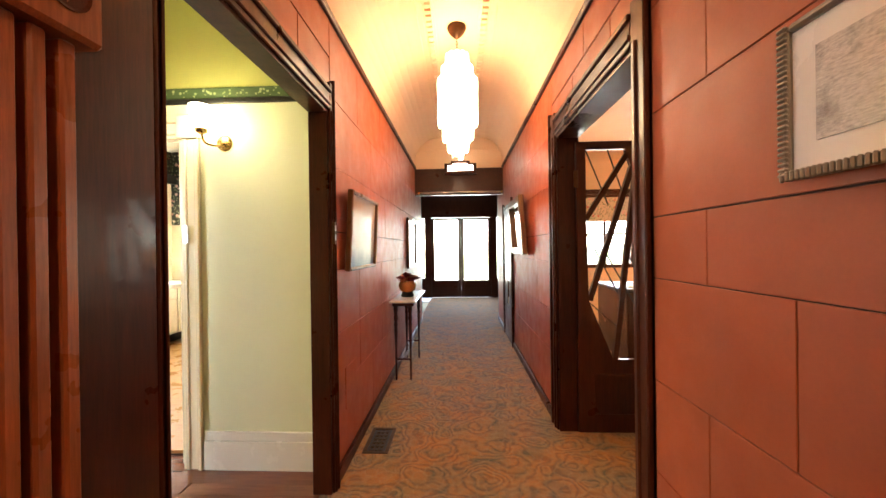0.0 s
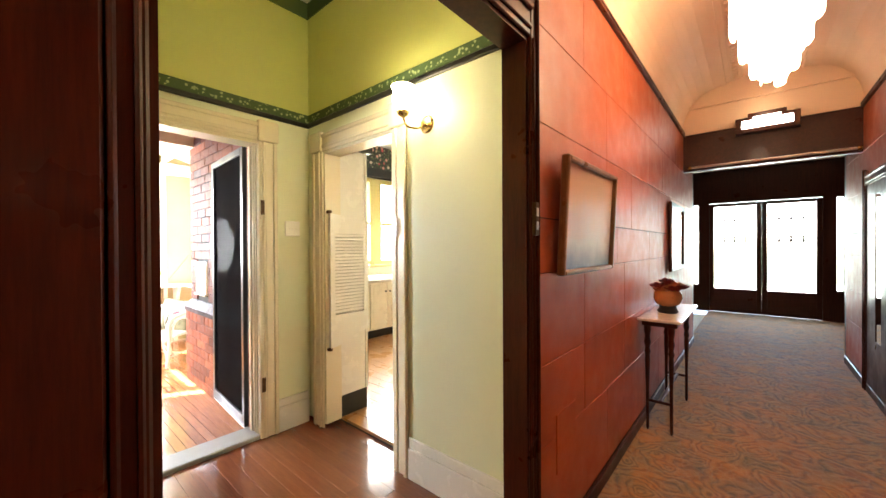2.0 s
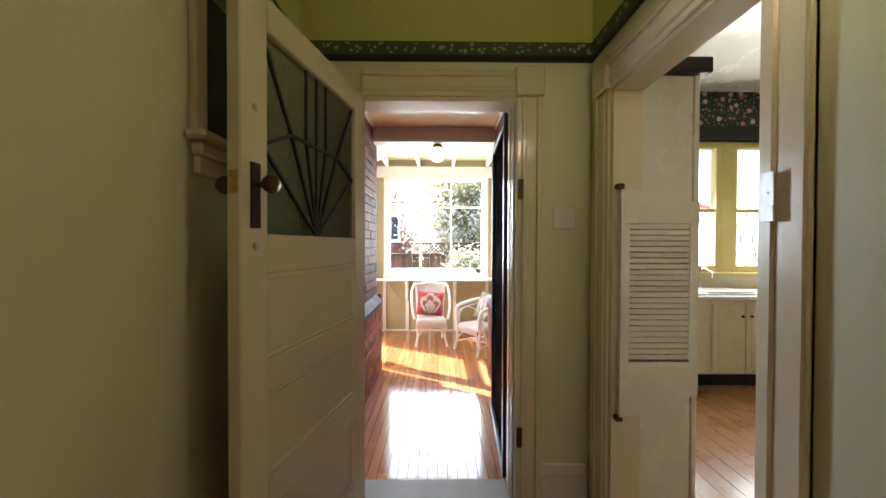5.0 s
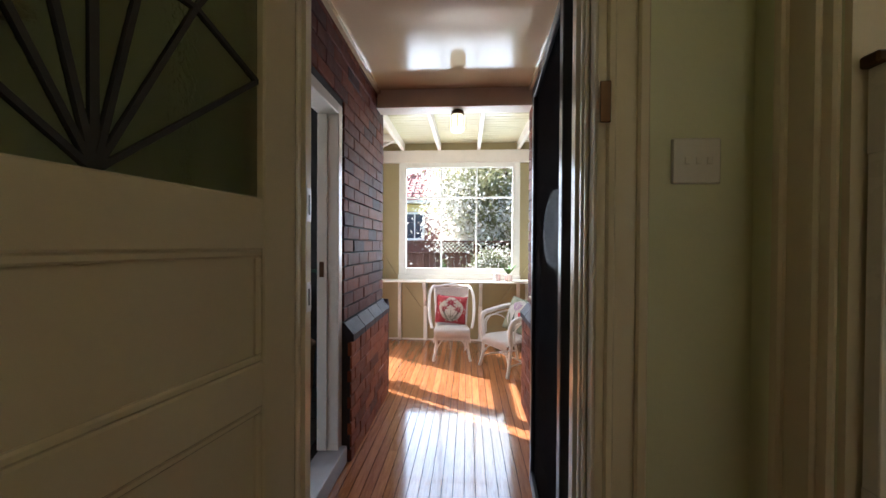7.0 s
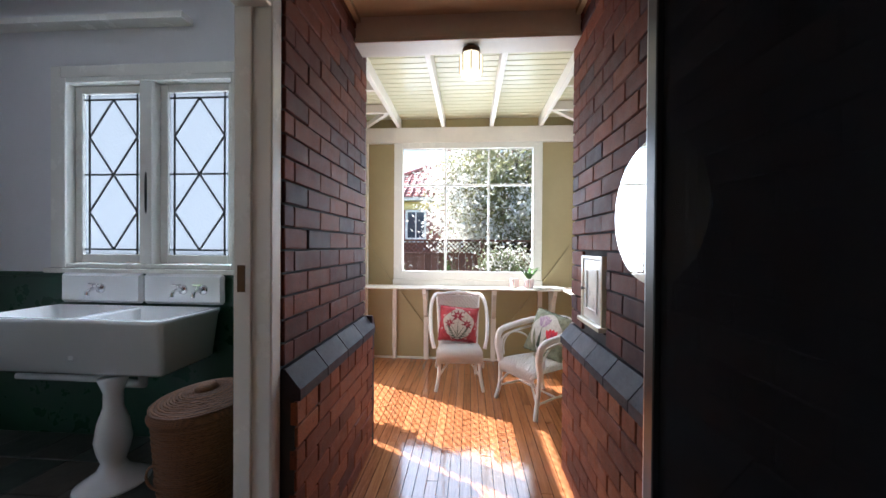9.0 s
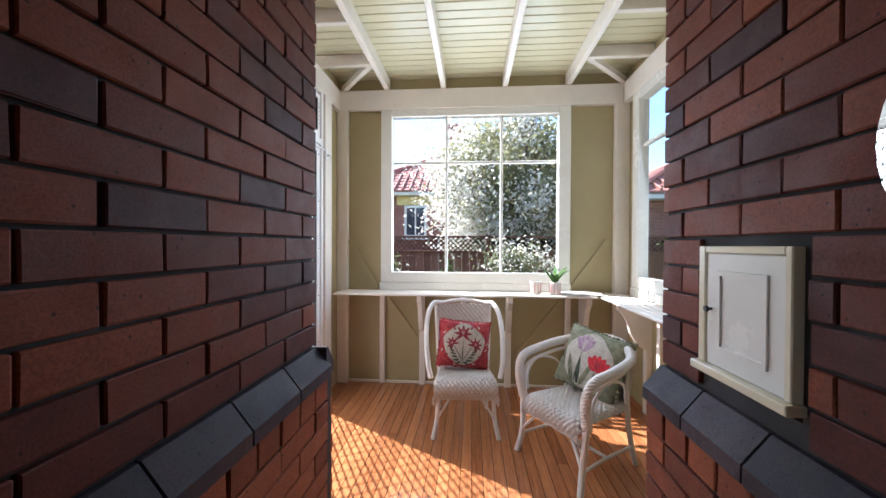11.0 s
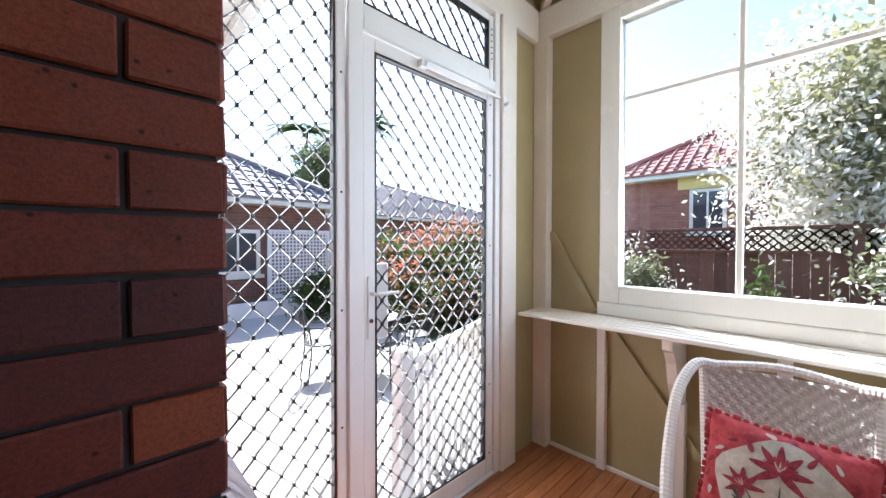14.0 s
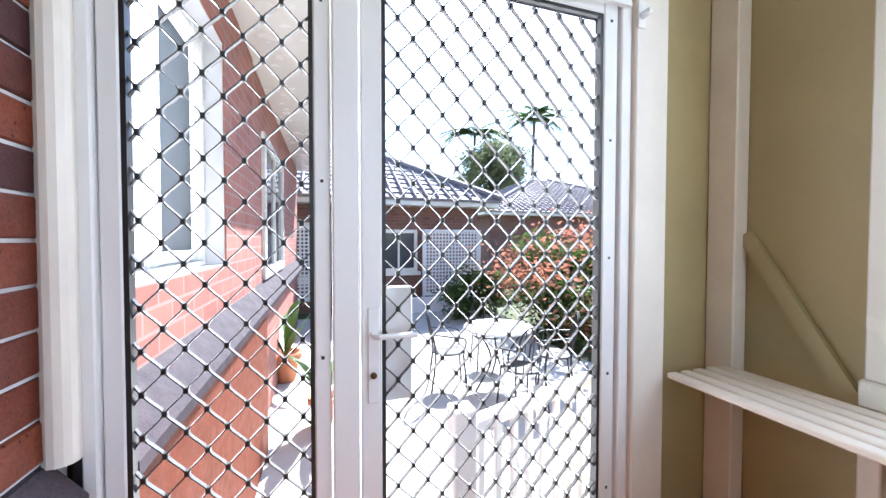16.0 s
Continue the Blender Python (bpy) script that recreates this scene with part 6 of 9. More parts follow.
for x, y in ((3.04, 5.04), (3.66, 5.04), (3.04, 5.56), (3.66, 5.56)):
    part("leg", boxes((x - 0.02, x + 0.02, y - 0.02, y + 0.02, 0.0, 0.68)), M["mahogany"], st2)

# ---------------------------------------------------------------- bathroom off the passage
BF = -0.115
M["dado"] = painted("dark_green_dado", (0.015, 0.065, 0.035), 0.3, 0.25, 40, 0.08)
M["bwhite"] = painted("bathroom_white_wall", (0.66, 0.65, 0.66), 0.5, 0.06)
BWX = -5.18
wall("wall_bath_west", "x", BWX, -0.19, -2.2, BL - 0.14, BF, 2.9, [(-1.40, -0.13, 1.03, 2.33)], M["bwhite"], "white bathroom wall with a leaded window")
wall("wall_bath_south", "y", -2.2, -0.1, BWX - 0.19, LW - 0.302, BF, 2.9, [], M["bwhite"], "white bathroom end wall")
wall("wall_bath_north", "y", BL - 0.136, -0.01, BWX, LW - 0.302, BF, 2.9, [(QX0, QX1, BF, QZ)], M["bwhite"], "white plaster on the bathroom side")
struct("ceiling_bath", boxes((BWX - 0.19, LW - 0.302, -2.3, BL - 0.136, 2.9, 2.98)), M["bwhite"], "white bathroom ceiling", "ceiling")
struct("trim_dado_west", boxes((BWX, BWX + 0.012, -2.2, BL - 0.15, BF, 0.97, 0.003), (BWX, BWX + 0.022, -2.2, BL - 0.15, 0.97, 1.0, 0.004)), M["dado"], "dark green dado panelling with a black cap", "dado")
struct("trim_dado_north", boxes((BWX + 0.013, QX0 - 0.02, BL - 0.162, BL - 0.1465, BF, 2.0, 0.003)), M["dado"], "dark green panel beside the bathroom door", "dado")
struct("floor_bath_base", boxes((BWX, LW - 0.302, -2.2, BL - 0.136, BF - 0.1, BF - 0.008)), M["gap"], "dark screed under the slate floor", "floor")
bdf = thing("door_frame_bath", "white painted frame of the bathroom doorway", "door frame", "", "structure")
for x0, x1 in ((QX0, QX0 + 0.07), (QX1 - 0.025, QX1)):
    part("jamb", boxes((x0, x1, BL - 0.147, BL - 0.008, FS + 0.001, QZ), bevel=0.005), M["white"], bdf)
part("head", boxes((QX0 + 0.07, QX1 - 0.025, BL - 0.147, BL - 0.008, QZ - 0.07, QZ), bevel=0.005), M["white"], bdf)
part("stop", boxes((QX0 + 0.07, QX0 + 0.085, BL - 0.147, BL - 0.08, BF, QZ - 0.07), bevel=0.003), M["white"], bdf)
part("sill_step", boxes((QX0 + 0.0, QX1, BL - 0.14, BL + 0.03, FS + 0.0005, BF - 0.002), bevel=0.006), M["terrazzo"], bdf, "speckled terrazzo step")
part("keep", boxes((QX0 + 0.0855, QX0 + 0.088, BL - 0.13, BL - 0.10, 1.02, 1.12)), M["bronze"], bdf)
bwn = thing("window_bath", "white casement pair with diamond leaded rippled glass", "window", "", "structure")
part("window_frame", boxes((BWX - 0.10, BWX + 0.03, -1.40, -1.355, 1.03, 2.33), (BWX - 0.10, BWX + 0.03, -0.175, -0.13, 1.03, 2.33), (BWX - 0.10, BWX + 0.03, -1.355, -0.175, 2.29, 2.33), (BWX - 0.10, BWX + 0.03, -1.355, -0.175, 1.03, 1.06), (BWX - 0.08, BWX + 0.035, -0.812, -0.722, 1.06, 2.29), bevel=0.005), M["white"], bwn)
part("architrave", boxes((BWX + 0.001, BWX + 0.02, -1.48, -1.401, 1.03, 2.41), (BWX + 0.001, BWX + 0.02, -0.129, -0.055, 1.03, 2.41), (BWX + 0.001, BWX + 0.02, -1.401, -0.129, 2.331, 2.41), bevel=0.004), M["white"], bwn)
part("window_sill", boxes((BWX - 0.05, BWX + 0.05, -1.50, -0.04, 0.995, 1.029), bevel=0.005), M["white"], bwn)
for p, q in ((-1.352, -0.814), (-0.720, -0.178)):
    part("sash", boxes((BWX - 0.07, BWX - 0.03, p, p + 0.055, 1.065, 2.288), (BWX - 0.07, BWX - 0.03, q - 0.055, q, 1.065, 2.288), (BWX - 0.07, BWX - 0.03, p + 0.055, q - 0.055, 2.235, 2.288), (BWX - 0.07, BWX - 0.03, p + 0.055, q - 0.055, 1.065, 1.122), bevel=0.004), M["white"], bwn)
    a, b, lo, hi = p + 0.055, q - 0.055, 1.122, 2.235
    g = part("pane", boxes((BWX - 0.055, BWX - 0.051, a, b, lo, hi)), M["frosted"], bwn)
    g.visible_shadow = False
    ins = 0.035
    for y in (a + ins, b - ins):
        part("lead_came", boxes((BWX - 0.05, BWX - 0.044, y - 0.006, y + 0.006, lo, hi)), M["lead"], bwn)
    for z in (lo + ins, hi - ins, (lo + hi) / 2):
        part("lead_came", boxes((BWX - 0.05, BWX - 0.044, a, b, z - 0.006, z + 0.006)), M["lead"], bwn)
    n = 4
    ch = (hi - lo - 2 * ins) / n
    for k in range(n):
        z = lo + ins + k * ch
        m_ = (a + b) / 2
        for s in (-1, 1):
            e = m_ + s * ((b - a) / 2 - ins)
            strut("lead_came", (BWX - 0.047, m_ if k % 2 == 0 else e, z), (BWX - 0.047, e if k % 2 == 0 else m_, z + ch), 0.012, 0.006, M["lead"], "", "", bwn)
part("stay", tube(smooth([(BWX + 0.0, -0.765, 1.38), (BWX + 0.03, -0.765, 1.42), (BWX + 0.03, -0.765, 1.66), (BWX + 0.0, -0.765, 1.70)]), 0.009), M["black"], bwn, "black casement handle", True)

M["porcelain"] = painted("white_porcelain", (0.80, 0.80, 0.80), 0.12, 0.03, 40, 0.02, coat=0.6)
snk = thing("pedestal_sink", "old white porcelain double sink on a baluster pedestal", "sink")
s_x0, s_x1, s_y0, s_y1 = BWX + 0.025, BWX + 0.55, -1.35, -0.20
part("splashback", boxes((s_x0, s_x0 + 0.045, s_y0, -0.765, 0.80, 1.0), (s_x0, s_x0 + 0.045, -0.757, s_y1, 0.80, 1.0), bevel=0.018), M["porcelain"], snk)


def basin():
    bm = bmesh.new()
    x0, x1, y0, y1, z0, z1, t = s_x0 + 0.046, s_x1, s_y0, s_y1, 0.46, 0.79, 0.03
    rings = []
    for x0_, x1_, y0_, y1_, z in ((x0 + 0.02, x1 - 0.11, y0 + 0.09, y1 - 0.09, z0), (x0, x1 - 0.07, y0 + 0.05, y1 - 0.05, z0 + 0.03), (x0, x1 - 0.015, y0 + 0.01, y1 - 0.01, z1 - 0.04), (x0, x1, y0, y1, z1 - 0.02), (x0, x1, y0, y1, z1), (x0 + t, x1 - t, y0 + t, y1 - t, z1 + 0.002), (x0 + t + 0.01, x1 - t - 0.05, y0 + t + 0.03, y1 - t - 0.03, z0 + 0.06)):
        r = 0.03
        ring = []
        for cx, cy, a0 in ((x1_ - r, y1_ - r, 0), (x0_ + r, y1_ - r, 90), (x0_ + r, y0_ + r, 180), (x1_ - r, y0_ + r, 270)):
            for k in range(5):
                a = radians(a0 + k * 22.5)
                ring.append(bm.verts.new((cx + r * math.cos(a), cy + r * math.sin(a), z)))
        rings.append(ring)
    n = len(rings[0])
    for a, b in zip(rings, rings[1:]):
        for i in range(n):
            bm.faces.new((a[i], a[(i + 1) % n], b[(i + 1) % n], b[i]))
    bm.faces.new(rings[0][::-1])
    bm.faces.new(rings[-1])
    bmesh.ops.recalc_face_normals(bm, faces=bm.faces)
    return bm


part("basin", basin(), M["porcelain"], snk, "", True)
part("divider", boxes((s_x0 + 0.06, s_x1 - 0.05, -0.785, -0.735, 0.55, 0.785), bevel=0.01), M["porcelain"], snk)
part("pedestal", lathe([(0.17, 0.0), (0.165, 0.012), (0.12, 0.04), (0.07, 0.08), (0.055, 0.12), (0.075, 0.18), (0.085, 0.24), (0.07, 0.34), (0.045, 0.42), (0.045, 0.50), (0.07, 0.575)], 28, -4.72, -0.55), M["porcelain"], snk, "", True).location = (0, 0, BF)
part("waste_pipe", tube([(-4.85, -0.62, 0.40), (-4.85, -1.3, 0.40)], 0.022, 10), M["porcelain"], snk, "white waste pipe", True)
part("waste_trap", tube([(-4.85, -0.50, 0.46), (-4.85, -0.50, 0.38), (-4.85, -0.62, 0.38)], 0.028, 10), M["porcelain"], snk, "", True)
for y in (-0.47, -0.33, -1.05):
    tp = part("tap", tube(smooth([(s_x0 + 0.045, y, 0.90), (s_x0 + 0.10, y, 0.90), (s_x0 + 0.13, y, 0.885), (s_x0 + 0.135, y, 0.86)]), 0.012), M["chrome"], snk, "chrome bib tap", True)
    o = part("flange", lathe([(0.032, 0), (0.030, 0.008), (0.014, 0.014)], 18), M["chrome"], tp, "", True)
    o.matrix_basis = pose(s_x0 + 0.045, y, 0.90, 0, 90)
    part("tee_handle", boxes((s_x0 + 0.095, s_x0 + 0.105, y - 0.03, y + 0.03, 0.93, 0.942), (s_x0 + 0.096, s_x0 + 0.104, y - 0.004, y + 0.004, 0.90, 0.93), bevel=0.003), M["chrome"], tp)


def weave_mat(name, dark, light, scale=90.0, rough=0.55):
    """Woven cane: over and under checks with fine strands."""
    m, nt, b = shader(name)
    tc = nt.nodes.new("ShaderNodeTexCoord")
    mp = nt.nodes.new("ShaderNodeMapping")
    nt.links.new(tc.outputs["Object"], mp.inputs["Vector"])
    mp.inputs["Scale"].default_value = (scale, scale, scale)
    w1, w2 = nt.nodes.new("ShaderNodeTexWave"), nt.nodes.new("ShaderNodeTexWave")
    w1.bands_direction, w2.bands_direction = "Z", "DIAGONAL"
    for w in (w1, w2):
        w.inputs["Scale"].default_value, w.inputs["Distortion"].default_value, w.inputs["Detail"].default_value = 0.6, 0.6, 1.0
        nt.links.new(mp.outputs[0], w.inputs["Vector"])
    h = mixc(nt, 0.5, w1.outputs["Fac"], w2.outputs["Fac"], "DIFFERENCE")
    nt.links.new(ramp(nt, h, ((0.08, dark), (0.45, light))), b.inputs["Base Color"])
    b.inputs["Roughness"].default_value = rough
    bump(nt, b, h, 0.8, 0.006)
    return m


M["cane"] = weave_mat("brown_cane", (0.05, 0.018, 0.007), (0.26, 0.11, 0.042), 95)
hm = thing("laundry_basket", "oval brown cane laundry basket with a knobbed lid", "basket")


def oval_lathe(profile, cx, cy, ry=0.8, steps=32):
    bm = lathe(profile, steps)
    for v in bm.verts:
        v.co.x, v.co.y = cx + v.co.x, cy + v.co.y * ry
    return bm


HXc, HYc = -4.55, 0.12
part("body", oval_lathe([(0.17, 0.0), (0.19, 0.02), (0.225, 0.30), (0.24, 0.50), (0.235, 0.52)], HXc, HYc), M["cane"], hm, "", True).location = (0, 0, BF)
part("lid", oval_lathe([(0.255, 0.52), (0.262, 0.54), (0.24, 0.565), (0.12, 0.595), (0.06, 0.60)], HXc, HYc), M["cane"], hm, "", True).location = (0, 0, BF)
part("lid_knob", oval_lathe([(0.055, 0.60), (0.06, 0.615), (0.04, 0.63), (0.005, 0.632)], HXc, HYc), M["cane"], hm, "", True).location = (0, 0, BF)
part("ring_handle", tube([(HXc + 0.215, HYc - 0.06 + 0.055 * math.cos(k * math.pi / 8), BF + 0.30 + 0.055 * math.sin(k * math.pi / 8)) for k in range(16)], 0.006, 6, None, True), M["cane"], hm, "", True)
for z in (0.51, 0.015, 0.25):
    r = 0.236 if z > 0.4 else (0.19 if z < 0.1 else 0.222)
    part("rim", tube([(HXc + r * math.cos(k * math.pi / 16), HYc + 0.8 * r * math.sin(k * math.pi / 16), BF + z) for k in range(32)], 0.008, 6, None, True), M["cane"], hm, "", True)
wv = bmesh.new()
for k in range(34):
    z = 0.02 + k * 0.0145
    r = 0.19 + (0.237 - 0.19) * (z / 0.5) ** 0.8 + (0.002 if k % 2 else -0.001)
    tube([(HXc + (r + 0.003 * math.sin(j * math.pi * 8 / 16 + (k % 2) * math.pi)) * math.cos(j * math.pi / 32), HYc + 0.8 * (r + 0.003 * math.sin(j * math.pi * 8 / 16 + (k % 2) * math.pi)) * math.sin(j * math.pi / 32), BF + z) for j in range(64)], 0.0062, 5, wv, True)
part("weave", wv, M["cane"], hm, "", True)
lw_coil = bmesh.new()
for k in range(16):
    r = 0.248 - 0.0125 * k
    z = 0.567 + 0.034 * min(1.0, k / 11)
    tube([(HXc + (r + 0.002 * math.sin(j * math.pi / 2 + k * math.pi)) * math.cos(j * math.pi / 24), HYc + 0.8 * (r + 0.002 * math.sin(j * math.pi / 2 + k * math.pi)) * math.sin(j * math.pi / 24), BF + z) for j in range(48)], 0.0062, 5, lw_coil, True)
part("lid_weave", lw_coil, M["cane"], hm, "", True)

# ---------------------------------------------------------------- wicker chairs and cushions
M["wicker"] = weave_mat("white_wicker", (0.46, 0.40, 0.35), (0.82, 0.77, 0.72), 110)
M["wicker_w"] = painted("white_wrapped_cane", (0.76, 0.71, 0.66), 0.5, 0.12, 90, 0.25, 12)


def wrapped(pts, r, per=7):
    """Cane-wrapped pole: fine rings along a smooth path."""
    path = smooth(pts, per)
    total = sum((b - a).length for a, b in zip(path, path[1:]))
    n = max(8, int(total / 0.007))
    out, rad = [], []
    acc, seg = 0.0, 0
    lens = [(b - a).length for a, b in zip(path, path[1:])]
    cum = [0.0]
    for l in lens:
        cum.append(cum[-1] + l)
    for i in range(n + 1):
        s = total * i / n
        while seg < len(lens) - 1 and cum[seg + 1] < s:
            seg += 1
        t = (s - cum[seg]) / max(lens[seg], 1e-6)
        out.append(path[seg].lerp(path[seg + 1], min(t, 1)))
        rad.append(r * (1.0 if i % 2 else 0.90))
    return tube(out, rad, 8)


def braid(pts, r, strands=3, per=10):
    """Plaited rail: strands winding round a smooth path."""
    path = smooth(pts, per)
    bm = bmesh.new()
    up = Vector((0, 0, 1))
    frames = []
    for i, p in enumerate(path):
        d = (path[min(i + 1, len(path) - 1)] - path[max(i - 1, 0)]).normalized()
        up = (up - d * up.dot(d)).normalized()
        frames.append((p, up.copy(), d.cross(up)))
    fine = []
    for (p, u, s), (q, u2, s2) in zip(frames, frames[1:]):
        for k in range(3):
            t = k / 3
            fine.append((p.lerp(q, t), u.lerp(u2, t).normalized(), s.lerp(s2, t).normalized()))
    run = 0.0
    for n in range(strands):
        line, run = [], 0.0
        for i, (p, u, s) in enumerate(fine):
            if i:
                run += (p - fine[i - 1][0]).length
            a = run / 0.075 * 2 * math.pi + 2 * math.pi * n / strands
            line.append(p + (u * math.cos(a) + s * math.sin(a)) * r * 0.55)
        tube(line, r * 0.62, 6, bm)
    return bm


def woven(fn, nu, nv, amp=0.0035, thick=0.012):
    """Woven sheet from fn(u, v) with over-and-under relief; u, v in 0..1."""
    bm = bmesh.new()
    grid = []
    for i in range(nu + 1):
        row = []
        for j in range(nv + 1):
            u, v = i / nu, j / nv
            p = Vector(fn(u, v))
            e = 1e-3
            n = (Vector(fn(min(u + e, 1), v)) - Vector(fn(max(u - e, 0), v))).cross(Vector(fn(u, min(v + e, 1))) - Vector(fn(u, max(v - e, 0))))
            n = n.normalized() if n.length > 1e-12 else Vector((0, 0, 1))
            q = p + n * amp * (1 if (i // 2 + j // 2) % 2 else -1)
            row.append((bm.verts.new(q), bm.verts.new(q - n * thick)))
        grid.append(row)
    for i in range(nu):
        for j in range(nv):
            a, b, c, d = grid[i][j], grid[i + 1][j], grid[i + 1][j + 1], grid[i][j + 1]
            bm.faces.new((a[0], b[0], c[0], d[0]))
            bm.faces.new((d[1], c[1], b[1], a[1]))
    rim = [grid[i][0] for i in range(nu)] + [grid[nu][j] for j in range(nv)] + [grid[i][nv] for i in range(nu, 0, -1)] + [grid[0][j] for j in range(nv, 0, -1)]
    for a, b in zip(rim, rim[1:] + rim[:1]):
        bm.faces.new((a[0], a[1], b[1], b[0]))
    return bm


def seat_fn(depth, width, top, roll, back_w=0.85):
    """Seat with a rolled front edge, x forward."""
    def fn(u, v):
        s = u * (depth + roll * 1.6)
        y = (v - 0.5) * 2
        if s < depth - roll:
            x, z = -depth / 2 + s, top - 0.012 * (1 - y * y)
        else:
            a = min((s - (depth - roll)) / roll, 2.4)
            x, z = depth / 2 - roll + roll * math.sin(a), top - roll + roll * math.cos(a) - 0.012 * (1 - y * y) * max(0, math.cos(a))
        w = width * (back_w + (1 - back_w) * min(1, u * 1.6))
        edge = abs(y) ** 8
        return (x, y * w / 2 - 0.02 * y * edge, z - 0.05 * edge)
    return fn


def high_back_chair():
    th = thing("wicker_chair", "white wicker chair with a tall curved back under the window shelf", "chair")
    part("seat", woven(seat_fn(0.47, 0.50, 0.425, 0.08), 50, 60), M["wicker"], th, "woven seat with a rolled front")
    part("backrest", woven(lambda u, v: (-0.22 - 0.13 * u - 0.05 * (1 - (2 * v - 1) ** 2), (v - 0.5) * (0.40 + 0.06 * u), 0.40 + 0.47 * u), 44, 46), M["wicker"], th, "tall woven back")
    for s in (-1, 1):
        part("front_leg", wrapped([(0.235, s * 0.235, 0.0), (0.205, s * 0.205, 0.16), (0.19, s * 0.20, 0.40)], 0.017), M["wicker_w"], th)
        part("back_leg", wrapped([(-0.27, s * 0.20, 0.0), (-0.23, s * 0.20, 0.20), (-0.22, s * 0.205, 0.42), (-0.35, s * 0.235, 0.87)], 0.016), M["wicker_w"], th)
        part("side_rail", wrapped([(-0.345, s * 0.19, 0.885), (-0.30, s * 0.255, 0.885), (-0.19, s * 0.295, 0.80), (-0.06, s * 0.30, 0.66), (0.07, s * 0.285, 0.52), (0.14, s * 0.255, 0.40)], 0.021), M["wicker_w"], th, "thick wrapped side rail")
        part("brace", wrapped([(0.215, s * 0.215, 0.12), (0.19, s * 0.12, 0.26), (0.17, s * 0.01, 0.335)], 0.009), M["wicker_w"], th)
        part("side_brace", wrapped([(0.21, s * 0.215, 0.14), (0.0, s * 0.205, 0.26), (-0.235, s * 0.20, 0.14)], 0.009), M["wicker_w"], th)
    part("top_rail", wrapped([(-0.345, -0.20, 0.885), (-0.375, 0, 0.905), (-0.345, 0.20, 0.885)], 0.018), M["wicker_w"], th)
    part("skirt", woven(lambda u, v: (0.222 - 0.01 * u, (v - 0.5) * 0.46, 0.33 + 0.05 * u), 6, 46, 0.0025, 0.006), M["wicker"], th)
    th.matrix_basis = pose(-6.66, 1.295, FS, 0, 0, 4)
    return th


def tub_chair():
    th = thing("wicker_armchair", "white wicker armchair with one plaited rail for arms and back", "chair")
    part("seat", woven(seat_fn(0.50, 0.50, 0.41, 0.07, 0.92), 52, 58), M["wicker"], th, "woven seat with a rolled front")
    rail = [(0.21, 0.265, 0.36), (0.235, 0.275, 0.52), (0.19, 0.29, 0.625), (0.02, 0.30, 0.665), (-0.17, 0.265, 0.70), (-0.29, 0.13, 0.74), (-0.315, 0.0, 0.75)]
    rail = rail + [(x, -y, z) for x, y, z in rail[-2::-1]]
    part("arm_rail", braid(rail, 0.026, 4), M["wicker_w"], th, "thick plaited rail")
    inner = [(x * 0.9 - 0.004, y * 0.93, z - 0.055) for x, y, z in rail]
    part("inner_rail", wrapped(inner, 0.012), M["wicker_w"], th)
    part("backrest", woven(lambda u, v: (-0.24 - 0.055 * u - 0.03 * (1 - (2 * v - 1) ** 2), (v - 0.5) * (0.40 + 0.05 * u), 0.40 + 0.33 * u), 32, 42), M["wicker"], th, "low woven back")
    for s in (-1, 1):
        part("front_leg", wrapped([(0.26, s * 0.265, 0.0), (0.225, s * 0.25, 0.15), (0.21, s * 0.262, 0.37)], 0.020), M["wicker_w"], th)
        part("back_leg", wrapped([(-0.30, s * 0.215, 0.0), (-0.25, s * 0.205, 0.20), (-0.23, s * 0.20, 0.41), (-0.285, s * 0.17, 0.73)], 0.017), M["wicker_w"], th)
        part("hoop", wrapped([(0.17, s * 0.262, 0.40), (0.16, s * 0.272, 0.52), (0.06, s * 0.278, 0.60), (-0.10, s * 0.265, 0.56), (-0.18, s * 0.225, 0.42)], 0.009), M["wicker_w"], th)
        part("side_stretcher", wrapped([(0.235, s * 0.252, 0.12), (0.0, s * 0.23, 0.13), (-0.275, s * 0.21, 0.12)], 0.010), M["wicker_w"], th)
        part("brace", wrapped([(0.235, s * 0.245, 0.15), (0.20, s * 0.14, 0.27), (0.17, 0, 0.32)], 0.010), M["wicker_w"], th)
    part("cross_stretcher", wrapped([(0.0, -0.23, 0.135), (0.0, 0.23, 0.135)], 0.010), M["wicker_w"], th)
    th.matrix_basis = pose(-6.24, 2.02, FS, 0, 0, -57)
    return th


high_back_chair()
tub_chair()


